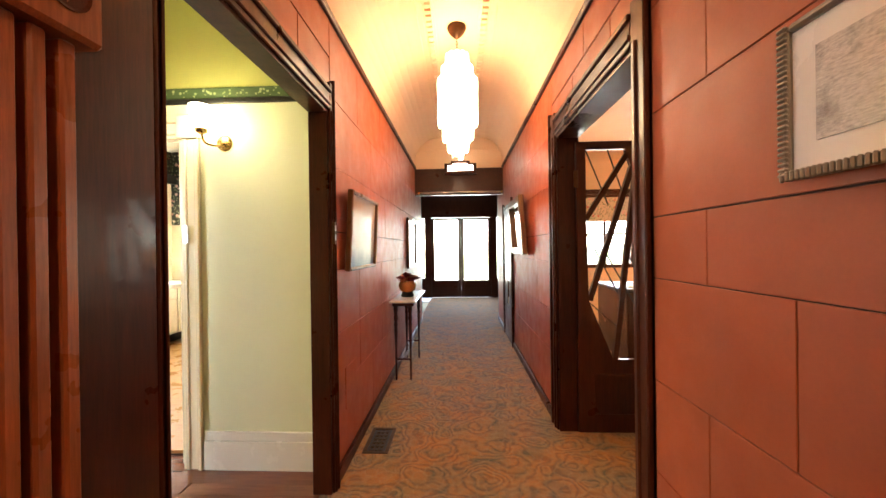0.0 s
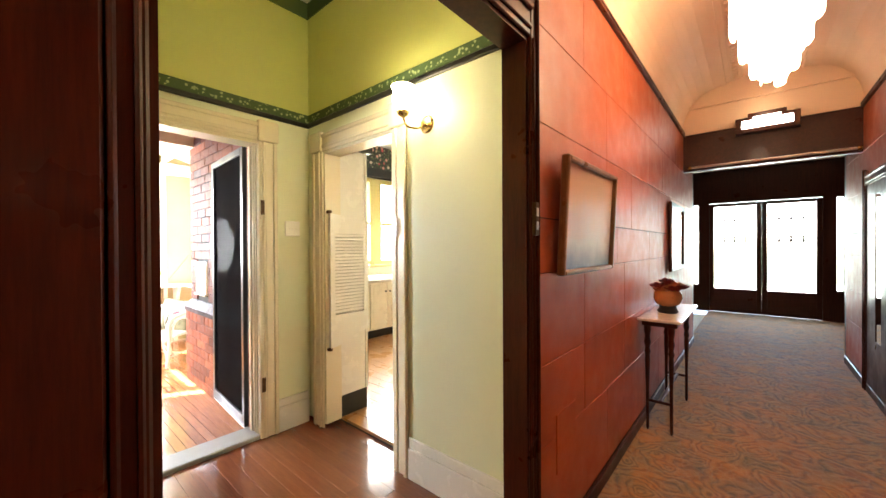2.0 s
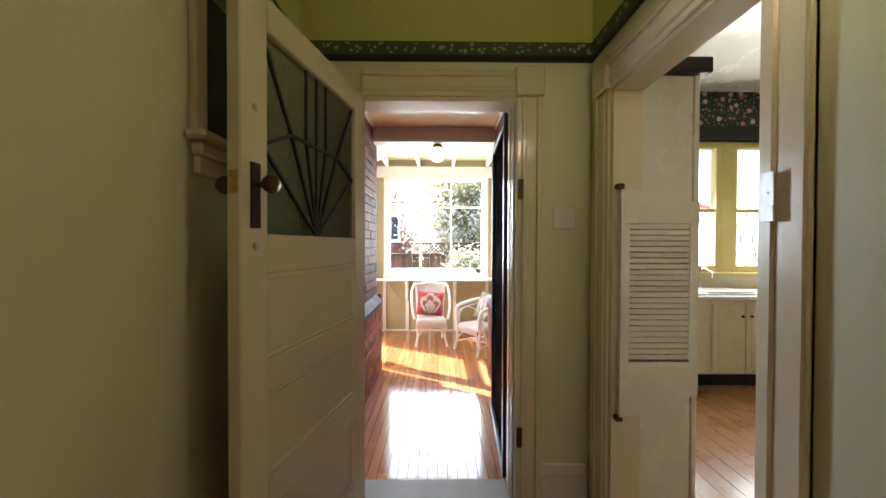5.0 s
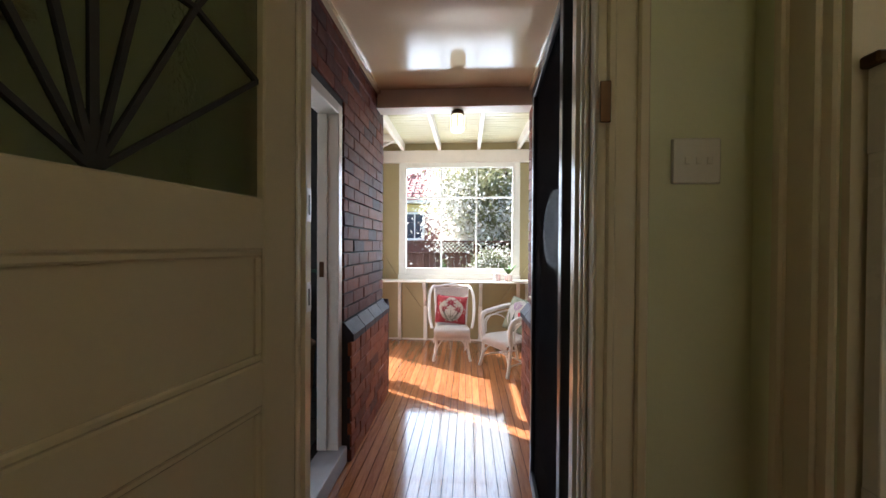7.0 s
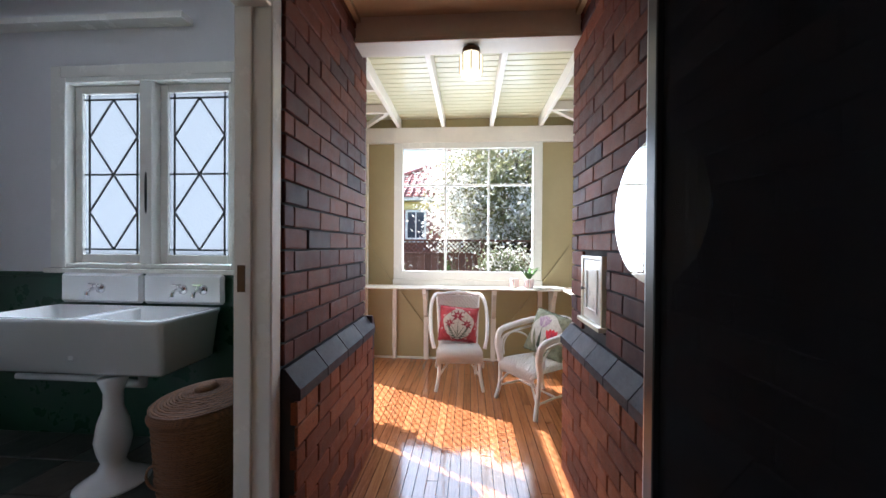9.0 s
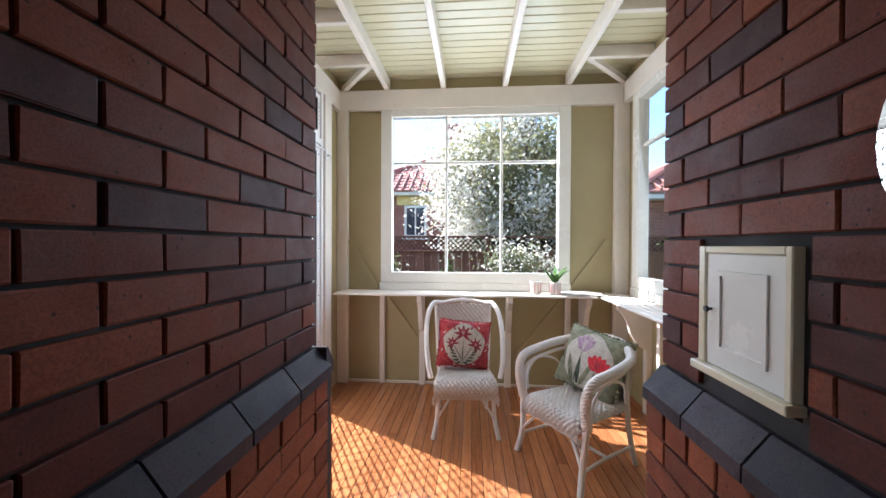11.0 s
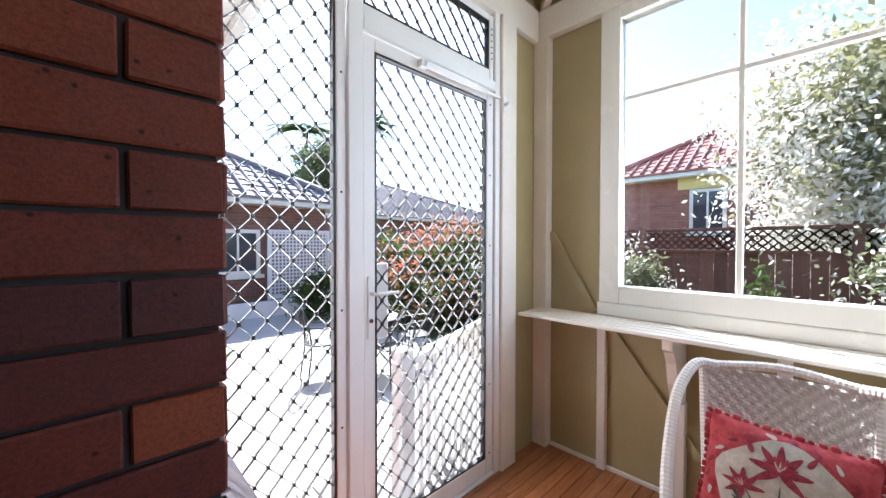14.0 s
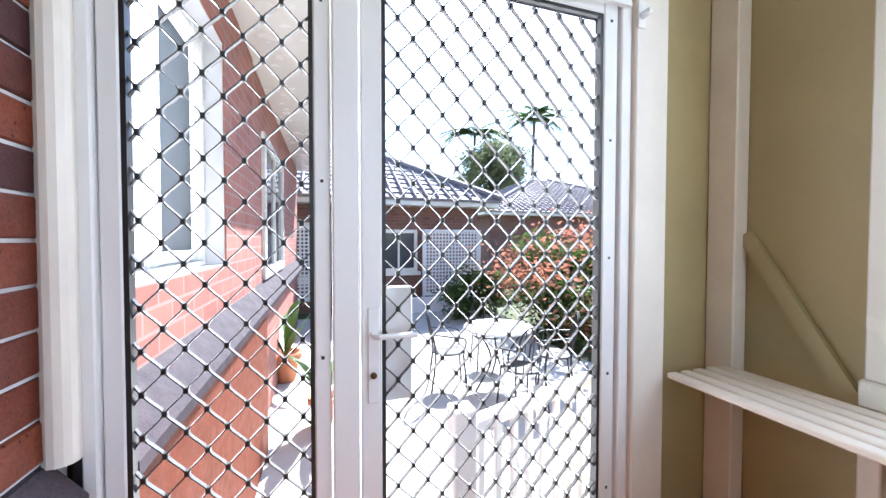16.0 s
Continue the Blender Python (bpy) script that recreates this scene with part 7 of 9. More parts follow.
def cushion(name, label, m, w, h, border, oval, fringe, motifs):
    """Square cushion: puffed body, pale oval, embroidered petals and stems, edge fringe. Local x right, y up, z out."""
    th = thing(name, label, "cushion")
    T = 0.075

    def bulge(x, y):
        u, v = min(1, abs(2 * x / w)), min(1, abs(2 * y / h))
        return T * ((1 - u ** 3.2) * (1 - v ** 3.2)) ** 0.55

    def shape(u, v):
        # corners stick out a little, sides pull in
        x, y = (u - 0.5) * w, (v - 0.5) * h
        return x * (1 - 0.05 * math.cos(math.pi * (v - 0.5)) * 1), y * (1 - 0.05 * math.cos(math.pi * (u - 0.5)))

    bm = bmesh.new()
    n = 26
    for side in (1, -1):
        g = []
        for i in range(n + 1):
            row = []
            for j in range(n + 1):
                x0, y0 = (i / n - 0.5) * w, (j / n - 0.5) * h
                x, y = shape(i / n, j / n)
                z = side * bulge(x0, y0) + 0.003 * noise.noise(Vector((x0 * 14, y0 * 14, side))) * (1 if 0 < i < n and 0 < j < n else 0)
                row.append(bm.verts.new((x, y, z)))
            g.append(row)
        for i in range(n):
            for j in range(n):
                q = (g[i][j], g[i + 1][j], g[i + 1][j + 1], g[i][j + 1])
                bm.faces.new(q if side > 0 else q[::-1])
    bmesh.ops.remove_doubles(bm, verts=bm.verts, dist=1e-5)
    part("cover", bm, border, th, "", True)

    def patch(nm, pts, mat, lift, label_=""):
        pb = bmesh.new()
        c = (sum(p[0] for p in pts) / len(pts), sum(p[1] for p in pts) / len(pts))
        rings = []
        for k in (1.0, 0.66, 0.33):
            rings.append([pb.verts.new((c[0] + (p[0] - c[0]) * k, c[1] + (p[1] - c[1]) * k, bulge(c[0] + (p[0] - c[0]) * k, c[1] + (p[1] - c[1]) * k) + lift)) for p in pts])
        ce = pb.verts.new((c[0], c[1], bulge(*c) + lift))
        m_ = len(pts)
        for a, b in zip(rings, rings[1:]):
            for i in range(m_):
                pb.faces.new((a[i], a[(i + 1) % m_], b[(i + 1) % m_], b[i]))
        for i in range(m_):
            pb.faces.new((rings[-1][i], rings[-1][(i + 1) % m_], ce))
        return part(nm, pb, mat, th, label_)

    ov = [(oval[0] * math.cos(a) * (1 + 0.05 * math.sin(5 * a)), oval[1] * math.sin(a) * (1 + 0.05 * math.cos(4 * a)) + oval[2]) for a in [k * math.pi / 14 for k in range(28)]]
    patch("oval_ground", ov, M["cloth_w"], 0.0035, "pale embroidered oval")
    for kind, x, y, a, l, wd, mat in motifs:
        ca, sa = math.cos(radians(a)), math.sin(radians(a))
        pts = []
        for k in range(12):
            t = 2 * math.pi * k / 12
            px, py = l / 2 + l / 2 * math.cos(t), wd / 2 * math.sin(t) * (1 - 0.35 * math.cos(t))
            pts.append((x + px * ca - py * sa, y + px * sa + py * ca))
        patch(kind, pts, M[mat], 0.0055 if kind != "stem" else 0.005)
    fr = bmesh.new()
    rng_ = random.Random(8)
    for k in range(64):
        t = k / 64 * 4
        e, f = int(t), t % 1
        q = {0: (f, 0), 1: (1, f), 2: (1 - f, 1), 3: (0, 1 - f)}[e]
        x, y = shape(*q)
        r = rng_.uniform(0.006, 0.011)
        box_data(fr, x - r, x + r, y - r, y + r, -r, r, 0.003)
    part("fringe", fr, fringe, th, "tasselled edge")
    return th


def cloth(name, a, b, scale=22.0):
    m, nt, bs = shader(name)
    tc = nt.nodes.new("ShaderNodeTexCoord")
    n1, n2 = noise_tex(nt, tc.outputs["Object"], scale, 4, 0.7), noise_tex(nt, tc.outputs["Object"], 420, 2)
    col = mixc(nt, 0.3, ramp(nt, n1, ((0.38, a), (0.60, b))), ramp(nt, n2, ((0.3, shade(a, 0.6)), (0.7, shade(b, 1.1)))))
    nt.links.new(col, bs.inputs["Base Color"])
    bs.inputs["Roughness"].default_value = 0.9
    bump(nt, bs, n2, 0.4, 0.002)
    return m


M["cloth_r"] = cloth("red_tapestry", (0.30, 0.012, 0.024), (0.50, 0.075, 0.08), 34)
M["cloth_g"] = cloth("sage_tapestry", (0.12, 0.13, 0.08), (0.30, 0.30, 0.20))
M["cloth_w"] = cloth("cream_tapestry", (0.46, 0.43, 0.36), (0.66, 0.62, 0.55), 30)
M["th_maroon"] = cloth("maroon_thread", (0.16, 0.012, 0.025), (0.36, 0.05, 0.08), 60)
M["th_dark"] = cloth("dark_green_thread", (0.03, 0.04, 0.03), (0.10, 0.13, 0.09), 60)
M["th_lilac"] = cloth("lilac_thread", (0.26, 0.14, 0.24), (0.55, 0.42, 0.50), 60)
M["th_red"] = cloth("bright_red_thread", (0.42, 0.01, 0.02), (0.70, 0.05, 0.07), 60)

lily = []
for fx, fy, fa, fs in ((-0.012, 0.072, 90, 1.0), (0.085, -0.005, 50, 0.8), (-0.088, -0.002, 135, 0.72)):
    # six narrow petals, a pale throat and three stamens to each bloom
    lily += [("petal", fx, fy, fa + d, 0.072 * fs, 0.021 * fs, "th_maroon") for d in (-128, -84, -40, 0, 40, 84, 128)]
    lily += [("petal", fx, fy, fa + d, 0.045 * fs, 0.008 * fs, "cloth_r") for d in (-62, -20, 20, 62)]
    lily += [("stamen", fx, fy, fa + d, 0.030 * fs, 0.005 * fs, "cloth_w") for d in (-30, 0, 30)]
lily += [("stem", -0.004, -0.15, 91, 0.19, 0.007, "th_dark"), ("stem", 0.0, -0.12, 58, 0.13, 0.006, "th_dark"), ("stem", -0.006, -0.12, 124, 0.14, 0.006, "th_dark"), ("stem", 0.0, -0.14, 20, 0.09, 0.006, "th_dark"), ("stem", -0.01, -0.14, 162, 0.09, 0.006, "th_dark")]
for k in range(6):
    lily += [("leaf", 0.012 + 0.014 * k, -0.135 + 0.018 * k, -25 + 14 * k, 0.045, 0.013, "th_dark"), ("leaf", -0.016 - 0.014 * k, -0.135 + 0.018 * k, 205 - 14 * k, 0.045, 0.013, "th_dark")]
lily += [("bud", 0.045, 0.11, 60, 0.035, 0.014, "th_maroon"), ("bud", -0.075, 0.10, 120, 0.035, 0.014, "th_maroon"), ("bud", 0.11, -0.085, -20, 0.03, 0.013, "th_maroon"), ("bud", -0.115, -0.08, 200, 0.03, 0.013, "th_maroon")]
for k in range(22):
    t_ = 2 * math.pi * k / 22
    lily.append(("fleck", 0.172 * math.cos(t_), 0.158 * math.sin(t_), math.degrees(t_) + 70, 0.028, 0.010, "cloth_w" if k % 3 == 0 else "th_maroon"))
ca_ = cushion("cushion", "red fringed tapestry cushion with a maroon lily", None, 0.40, 0.36, M["cloth_r"], (0.158, 0.150, 0.0), M["cloth_r"], lily)
ca_.matrix_basis = pose(-6.715, 1.285, FS + 0.605, 76, 0, 94) @ pose(0, 0, 0, 0, 0, -5)
tulip = [("petal", -0.045, 0.045, a, 0.115, 0.044, "th_lilac") for a in (55, 75, 92, 108, 128)] + [("petal", -0.045, 0.05, a, 0.085, 0.016, "cloth_w") for a in (84, 100)]
tulip += [("petal", 0.085, -0.045, a, 0.105, 0.05, "th_red") for a in (45, 68, 90, 112, 135)] + [("petal", 0.085, -0.04, a, 0.08, 0.014, "th_maroon") for a in (78, 101)]
tulip += [("stem", -0.045, -0.17, 90, 0.22, 0.010, "th_dark"), ("stem", 0.075, -0.17, 86, 0.13, 0.010, "th_dark"), ("leaf", -0.06, -0.17, 112, 0.19, 0.036, "cloth_g"), ("leaf", 0.0, -0.17, 72, 0.20, 0.034, "cloth_g"), ("leaf", -0.02, -0.17, 97, 0.17, 0.026, "th_dark"), ("leaf", 0.09, -0.16, 60, 0.12, 0.028, "cloth_g")]
cbn = cushion("cushion", "sage green fringed tapestry cushion with tulips", None, 0.46, 0.42, M["cloth_g"], (0.17, 0.175, 0.0), M["cloth_g"], tulip)
cbn.matrix_basis = pose(-6.36, 2.16, FS + 0.60, 0, 0, 0) @ pose(0, 0, 0, 68, 0, 90 - 50) @ pose(0, 0, 0, 0, 0, -8)

# ---------------------------------------------------------------- shelf things, passage lamp, meter box, mirror
SZ = 0.7052
M["pink"] = painted("pink_glaze", (0.72, 0.42, 0.42), 0.25, 0.15, 40, 0.05, 14)
M["leaf"] = painted("houseplant_leaf", (0.13, 0.25, 0.06), 0.4, 0.3, 60, 0.1, 18)
M["paper"] = painted("printed_paper", (0.62, 0.60, 0.56), 0.5, 0.25, 60, 0.05, 16)
for x, y in ((WX + 0.22, 1.93), (WX + 0.24, 2.10)):
    mug = thing("pot", "small pink and white striped china pot on the shelf", "pot", "pots on the shelf")
    part("bowl", lathe([(0.036, 0), (0.045, 0.01), (0.05, 0.10), (0.053, 0.115), (0.047, 0.115), (0.043, 0.02)], 20, x, y), M["white"], mug, "", True).location = (0, 0, SZ)
    for k in range(10):
        a = k * math.pi / 5
        st = part("stripe", boxes((-0.006, 0.006, 0.0485, 0.0515, 0.012, 0.105), bevel=0.001), M["pink"], mug)
        st.matrix_basis = pose(x, y, SZ, 0, 0, math.degrees(a))
pl = thing("pot_plant", "small green leafy plant with a white bloom in the pot", "plant")
rng = random.Random(3)
for k in range(9):
    a, l = k * 0.72, rng.uniform(0.16, 0.34)
    bm = bmesh.new()
    d = Vector((math.cos(a), math.sin(a), 0))
    sd_ = Vector((-math.sin(a), math.cos(a), 0))
    pr = []
    for i in range(6):
        t = i / 5
        c = Vector((WX + 0.24, 2.10, SZ + 0.08)) + d * (l * 0.6 * t) + Vector((0, 0, l * (1.1 * t - 0.5 * t * t)))
        w = 0.020 * math.sin(math.pi * min(0.98, t * 0.9 + 0.08))
        pr.append((bm.verts.new(c - sd_ * w), bm.verts.new(c + sd_ * w + Vector((0, 0, 0.004)))))
    for p, q in zip(pr, pr[1:]):
        bm.faces.new((p[0], p[1], q[1], q[0]))
    bmesh.ops.solidify(bm, geom=bm.faces[:], thickness=0.0015)
    part("leaf", bm, M["leaf"], pl, "", True)
part("bloom", lathe([(0.003, 0), (0.018, 0.02), (0.022, 0.035), (0.004, 0.02)], 10, WX + 0.25, 2.13), M["white"], pl, "white bloom").location = (0, 0, SZ + 0.21)
for i, (y, r) in enumerate(((2.30, 12), (2.36, -7), (2.33, 25))):
    bk = tagged(part("magazine", boxes((-0.11, 0.11, -0.15, 0.15, 0, 0.006), bevel=0.001), M["paper"]), "magazine lying in a loose pile on the shelf", "magazine", "magazines")
    bk.matrix_basis = pose(WX + 0.22, y, SZ + 0.0062 * i, 0, 0, r)

pl2 = thing("pendant_lamp", "faceted cream glass lamp on a dark gallery under the beam", "ceiling lamp")
part("gallery", lathe([(0.035, 0), (0.055, -0.012), (0.06, -0.04), (0.05, -0.045)], 18, -5.20, 1.40), M["bronze"], pl2, "dark bronze gallery", True).location = (0, 0, 2.469)
M["lampglass"] = glow("lit_cream_glass", (1.0, 0.90, 0.62), 0.35)
part("glass", lathe([(0.05, -0.04), (0.072, -0.06), (0.072, -0.17), (0.055, -0.195), (0.03, -0.20)], 8, -5.20, 1.40), M["lampglass"], pl2).location = (0, 0, 2.469)
for k in range(8):
    a = k * math.pi / 4
    part("rib", tube([(-5.20 + 0.073 * math.cos(a), 1.40 + 0.073 * math.sin(a), 2.409), (-5.20 + 0.073 * math.cos(a), 1.40 + 0.073 * math.sin(a), 2.299)], 0.003, 5), M["brass"], pl2)

mb = thing("meter_box", "white painted hatch door in a cream frame set in the brick", "hatch")
mx0, mx1, mz0, mz1 = -5.03, -4.70, 0.80, 1.15
part("frame", boxes((mx0, mx0 + 0.03, BR - 0.012, BR + 0.10, mz0, mz1), (mx1 - 0.02, mx1, BR - 0.012, BR + 0.10, mz0, mz1), (mx0 + 0.03, mx1 - 0.02, BR - 0.012, BR + 0.10, mz1 - 0.02, mz1), (mx0 - 0.01, mx1 + 0.01, BR - 0.03, BR + 0.10, mz0 - 0.025, mz0), bevel=0.003), M["cream"], mb)
mdr = part("door", boxes((mx0 + 0.031, mx1 - 0.021, BR - 0.006, BR + 0.02, mz0 + 0.001, mz1 - 0.021), bevel=0.003), M["white"], mb)
part("panel", boxes((mx0 + 0.09, mx1 - 0.08, BR - 0.004, BR + 0.0, mz0 + 0.06, mz1 - 0.08)), M["white"], mb)
part("moulding", boxes((mx0 + 0.08, mx0 + 0.095, BR - 0.012, BR - 0.0062, mz0 + 0.05, mz1 - 0.07), (mx1 - 0.085, mx1 - 0.07, BR - 0.012, BR - 0.0062, mz0 + 0.05, mz1 - 0.07), (mx0 + 0.095, mx1 - 0.085, BR - 0.012, BR - 0.0062, mz0 + 0.05, mz0 + 0.065), (mx0 + 0.095, mx1 - 0.085, BR - 0.012, BR - 0.0062, mz1 - 0.085, mz1 - 0.07)), M["white"], mb)
o = part("knob", lathe([(0.004, 0), (0.004, 0.008), (0.010, 0.013), (0.008, 0.02), (0.001, 0.022)], 12), M["black"], mdr)
o.matrix_basis = pose(mx0 + 0.052, BR - 0.006, 0.965, 90)

om = thing("oval_mirror", "plain oval mirror hanging on the brick wall", "mirror")
ovp = [(-4.213 + 0.323 * math.cos(k * math.pi / 24), 1.325 + 0.262 * math.sin(k * math.pi / 24)) for k in range(48)]
part("backing", prism([(-4.213 + (x + 4.213) * 0.96, 1.325 + (z - 1.325) * 0.96) for x, z in ovp], BR - 0.010, BR - 0.0005), M["black"], om)
part("mirror_glass", prism(ovp, BR - 0.015, BR - 0.0102), M["mirror"], om)

# ---------------------------------------------------------------- outside
M["paving"] = painted("pale_concrete", (0.52, 0.50, 0.46), 0.85, 0.15, 30, 0.2, 0.8)
M["grass"] = painted("garden_soil_and_grass", (0.10, 0.12, 0.05), 0.95, 0.5, 8, 0.5, 2)
M["deck"] = wood("grey_deck", (0.16, 0.15, 0.15), (0.34, 0.33, 0.32), 0.7, "y", 0, 0.3)
M["fence"] = wood("brown_fence", (0.10, 0.045, 0.028), (0.26, 0.13, 0.085), 0.8, "z", 0, 0.4)
M["tile_r"] = painted("red_roof_tile", (0.38, 0.16, 0.125), 0.7, 0.3, 6, 0.3, 1.5, piece=0.3)
M["tile_g"] = painted("grey_roof_tile", (0.24, 0.20, 0.20), 0.7, 0.25, 6, 0.3, 1.5, piece=0.3)
M["nbrick"] = brick_mat("neighbour_brick", ((0.0, (0.20, 0.07, 0.055)), (0.5, (0.30, 0.11, 0.08)), (1.0, (0.38, 0.16, 0.11))))
M["pale_mortar"] = painted("pale_mortar", (0.42, 0.36, 0.32), 0.9, 0.2)
M["terra"] = painted("terracotta_pot", (0.50, 0.19, 0.09), 0.8, 0.2, 40, 0.2, 9)
M["foliage"] = painted("green_foliage", (0.085, 0.13, 0.035), 0.55, 0.5, 9, 0.1, 3)
M["foliage_y"] = painted("silver_green_foliage", (0.22, 0.24, 0.12), 0.55, 0.5, 9, 0.1, 3)
M["foliage_t"] = painted("olive_tree_foliage", (0.33, 0.32, 0.16), 0.5, 0.6, 6, 0.1, 2.2)
M["blossom"] = painted("white_blossom", (0.80, 0.76, 0.66), 0.7, 0.1, 20, 0.1, 5)
M["blossom_p"] = painted("rust_pink_blossom", (0.46, 0.20, 0.13), 0.7, 0.3, 20, 0.1, 5)
for _k in ("foliage", "foliage_y", "foliage_t", "blossom", "blossom_p"):
    _nt = M[_k].node_tree
    _b = _nt.nodes["Principled BSDF"]
    _out = next(n for n in _nt.nodes if n.type == "OUTPUT_MATERIAL")
    _tl, _mx = _nt.nodes.new("ShaderNodeBsdfTranslucent"), _nt.nodes.new("ShaderNodeMixShader")
    _nt.links.new(_b.inputs["Base Color"].links[0].from_socket, _tl.inputs["Color"])
    _mx.inputs[0].default_value = 0.4
    _nt.links.new(_b.outputs[0], _mx.inputs[1])
    _nt.links.new(_tl.outputs[0], _mx.inputs[2])
    _nt.links.new(_mx.outputs[0], _out.inputs["Surface"])
M["bark"] = wood("bark", (0.06, 0.045, 0.03), (0.16, 0.12, 0.08), 0.9, "z", 0, 0)
M["iron"] = painted("black_wrought_iron", (0.018, 0.018, 0.02), 0.5, 0.2)

struct("ground", boxes((-400, 400, -400, 400, GZ - 0.2, GZ)), M["grass"], "garden ground reaching into the distance", "ground")
struct("pavement_courtyard", boxes((-9.6, -3.0, -7.6, -0.10, GZ, GZ + 0.02)), M["paving"], "pale sunlit concrete courtyard paving", "paving")
# unseen slab added so the front door glass looks onto white, not grass
struct("pavement_front", boxes((-6.0, 8.0, FRONT + 0.2, 16.0, GZ, GZ + 0.5)), M["paving"], "pale slab added to whiten the view through the front door glass", "paving")
struct("trim_wall_base_w", boxes((WX - 0.14, WX - 0.021, -0.12, VN + 0.14, GZ, FS + 0.95)), M["nbrick"], "outer brick base of the verandah", "wall")


def leaves(bm, centre, radii, n, size, seed, clumps=24, hollow=0.5):
    """Many small leaf blades gathered in clumps over an uneven crown."""
    r = random.Random(seed)
    cl = []
    for _ in range(clumps):
        d = Vector((r.gauss(0, 1), r.gauss(0, 1), r.gauss(0, 1))).normalized() * r.uniform(hollow, 1.0)
        cl.append(Vector(centre) + Vector((d.x * radii[0], d.y * radii[1], d.z * radii[2])))
    for _ in range(n):
        c = r.choice(cl)
        k = r.uniform(0.18, 0.42)
        p = c + Vector((r.gauss(0, radii[0] * k * 0.6), r.gauss(0, radii[1] * k * 0.6), r.gauss(0, radii[2] * k * 0.5)))
        a = Vector((r.gauss(0, 1), r.gauss(0, 1), r.gauss(0, 1))).normalized()
        b = a.orthogonal().normalized()
        s = size * r.uniform(0.6, 1.3)
        bm.faces.new([bm.verts.new(p + a * s), bm.verts.new(p + b * s * 0.42), bm.verts.new(p - a * s * 0.9), bm.verts.new(p - b * s * 0.42)])
    return bm


def tree(name, label, x, y, z, radii, n, size, seed, mat, bloom=None, trunk=0.12, base=GZ, group=""):
    th = thing(name, label, "tree", group)
    r = random.Random(seed)
    bm = bmesh.new()
    tube(smooth([(x, y, base), (x + 0.05, y - 0.04, base + (z - base) * 0.4), (x, y, z)]), [trunk * (1 - 0.035 * i) for i in range(13)], 8, bm)
    for k in range(7):
        a = r.uniform(0, 6.28)
        h = base + (z - base) * r.uniform(0.45, 0.95)
        e = (x + radii[0] * 0.75 * math.cos(a), y + radii[1] * 0.75 * math.sin(a), z + radii[2] * r.uniform(-0.3, 0.8))
        tube(smooth([(x, y, h), ((x + e[0]) / 2, (y + e[1]) / 2, (h + e[2]) / 2 + 0.1), e], 4), [0.05, 0.047, 0.044, 0.04, 0.035, 0.03, 0.025, 0.02, 0.015], 6, bm)
    part("trunk", bm, M["bark"], th, "", True)
    part("crown", leaves(bmesh.new(), (x, y, z), radii, n, size, seed, 44), mat, th)
    if bloom:
        part("blossom", leaves(bmesh.new(), (x + bloom[1], y + bloom[2], z + bloom[3]), tuple(v * bloom[4] for v in radii), bloom[5], size * 0.8, seed + 1, 36, 0.75), M[bloom[0]], th, "pale blossom")
    return th


# blossom shifted south and massed; its white also stands in for sunlight there
tree("flowering_tree", "large silver-green garden tree in white blossom, massed to whiten its sunlit side", -13.6, 2.45, 2.3, (1.5, 1.8, 2.4), 26000, 0.072, 11, M["foliage_t"], ("blossom", 0.15, -0.45, 0.3, 1.0, 15000), 0.13)
tree("garden_tree", "small green garden tree beyond the fence", -12.3, 7.2, 0.9, (1.0, 1.3, 1.0), 4500, 0.08, 12, M["foliage"], None, 0.06)
tree("street_tree", "tall green tree behind the garage", -20.5, -29.0, 6.6, (3.4, 3.2, 3.0), 9000, 0.19, 15, M["foliage_y"], None, 0.3)


def shrub(name, label, x, y, radii, n, size, seed, mat, bloom=None):
    th = thing(name, label, "shrub")
    part("leaves", leaves(bmesh.new(), (x, y, GZ + radii[2] * 0.95), radii, n, size, seed, 30), mat, th)
    part("stems", tube([(x, y, GZ), (x + 0.03, y, GZ + radii[2])], 0.025, 6), M["bark"], th)
    if bloom:
        part("blossom", leaves(bmesh.new(), (x, y, GZ + radii[2] * 1.1), tuple(v * 1.02 for v in radii), bloom[1], size * 0.8, seed + 1, 30, 0.9), M[bloom[0]], th)


shrub("hedge_shrub", "clipped shrub with white flowers before the fence", -10.7, 2.25, (0.45, 0.85, 0.82), 5000, 0.045, 21, M["foliage_y"], ("blossom", 1600))
shrub("hedge_shrub", "clipped shrub with white flowers before the fence", -10.7, -0.35, (0.4, 0.42, 0.82), 3000, 0.045, 22, M["foliage_y"], ("blossom", 700))
shrub("hedge_shrub", "low green shrub before the fence", -10.9, 0.95, (0.3, 0.3, 0.72), 1500, 0.05, 23, M["foliage"])
shrub("azalea_shrub", "broad dark shrub with rusty pink tips beside the courtyard", -10.6, -4.6, (1.3, 1.7, 1.05), 9000, 0.075, 24, M["foliage"], ("blossom_p", 5200))
shrub("azalea_shrub", "broad dark shrub with pale flowers beside the courtyard", -11.2, -2.2, (1.1, 1.3, 0.95), 6000, 0.07, 25, M["foliage_y"], ("blossom", 1500))
shrub("azalea_shrub", "dark green shrub below the lattice", -9.3, -6.6, (0.9, 0.7, 0.6), 3500, 0.07, 26, M["foliage"])


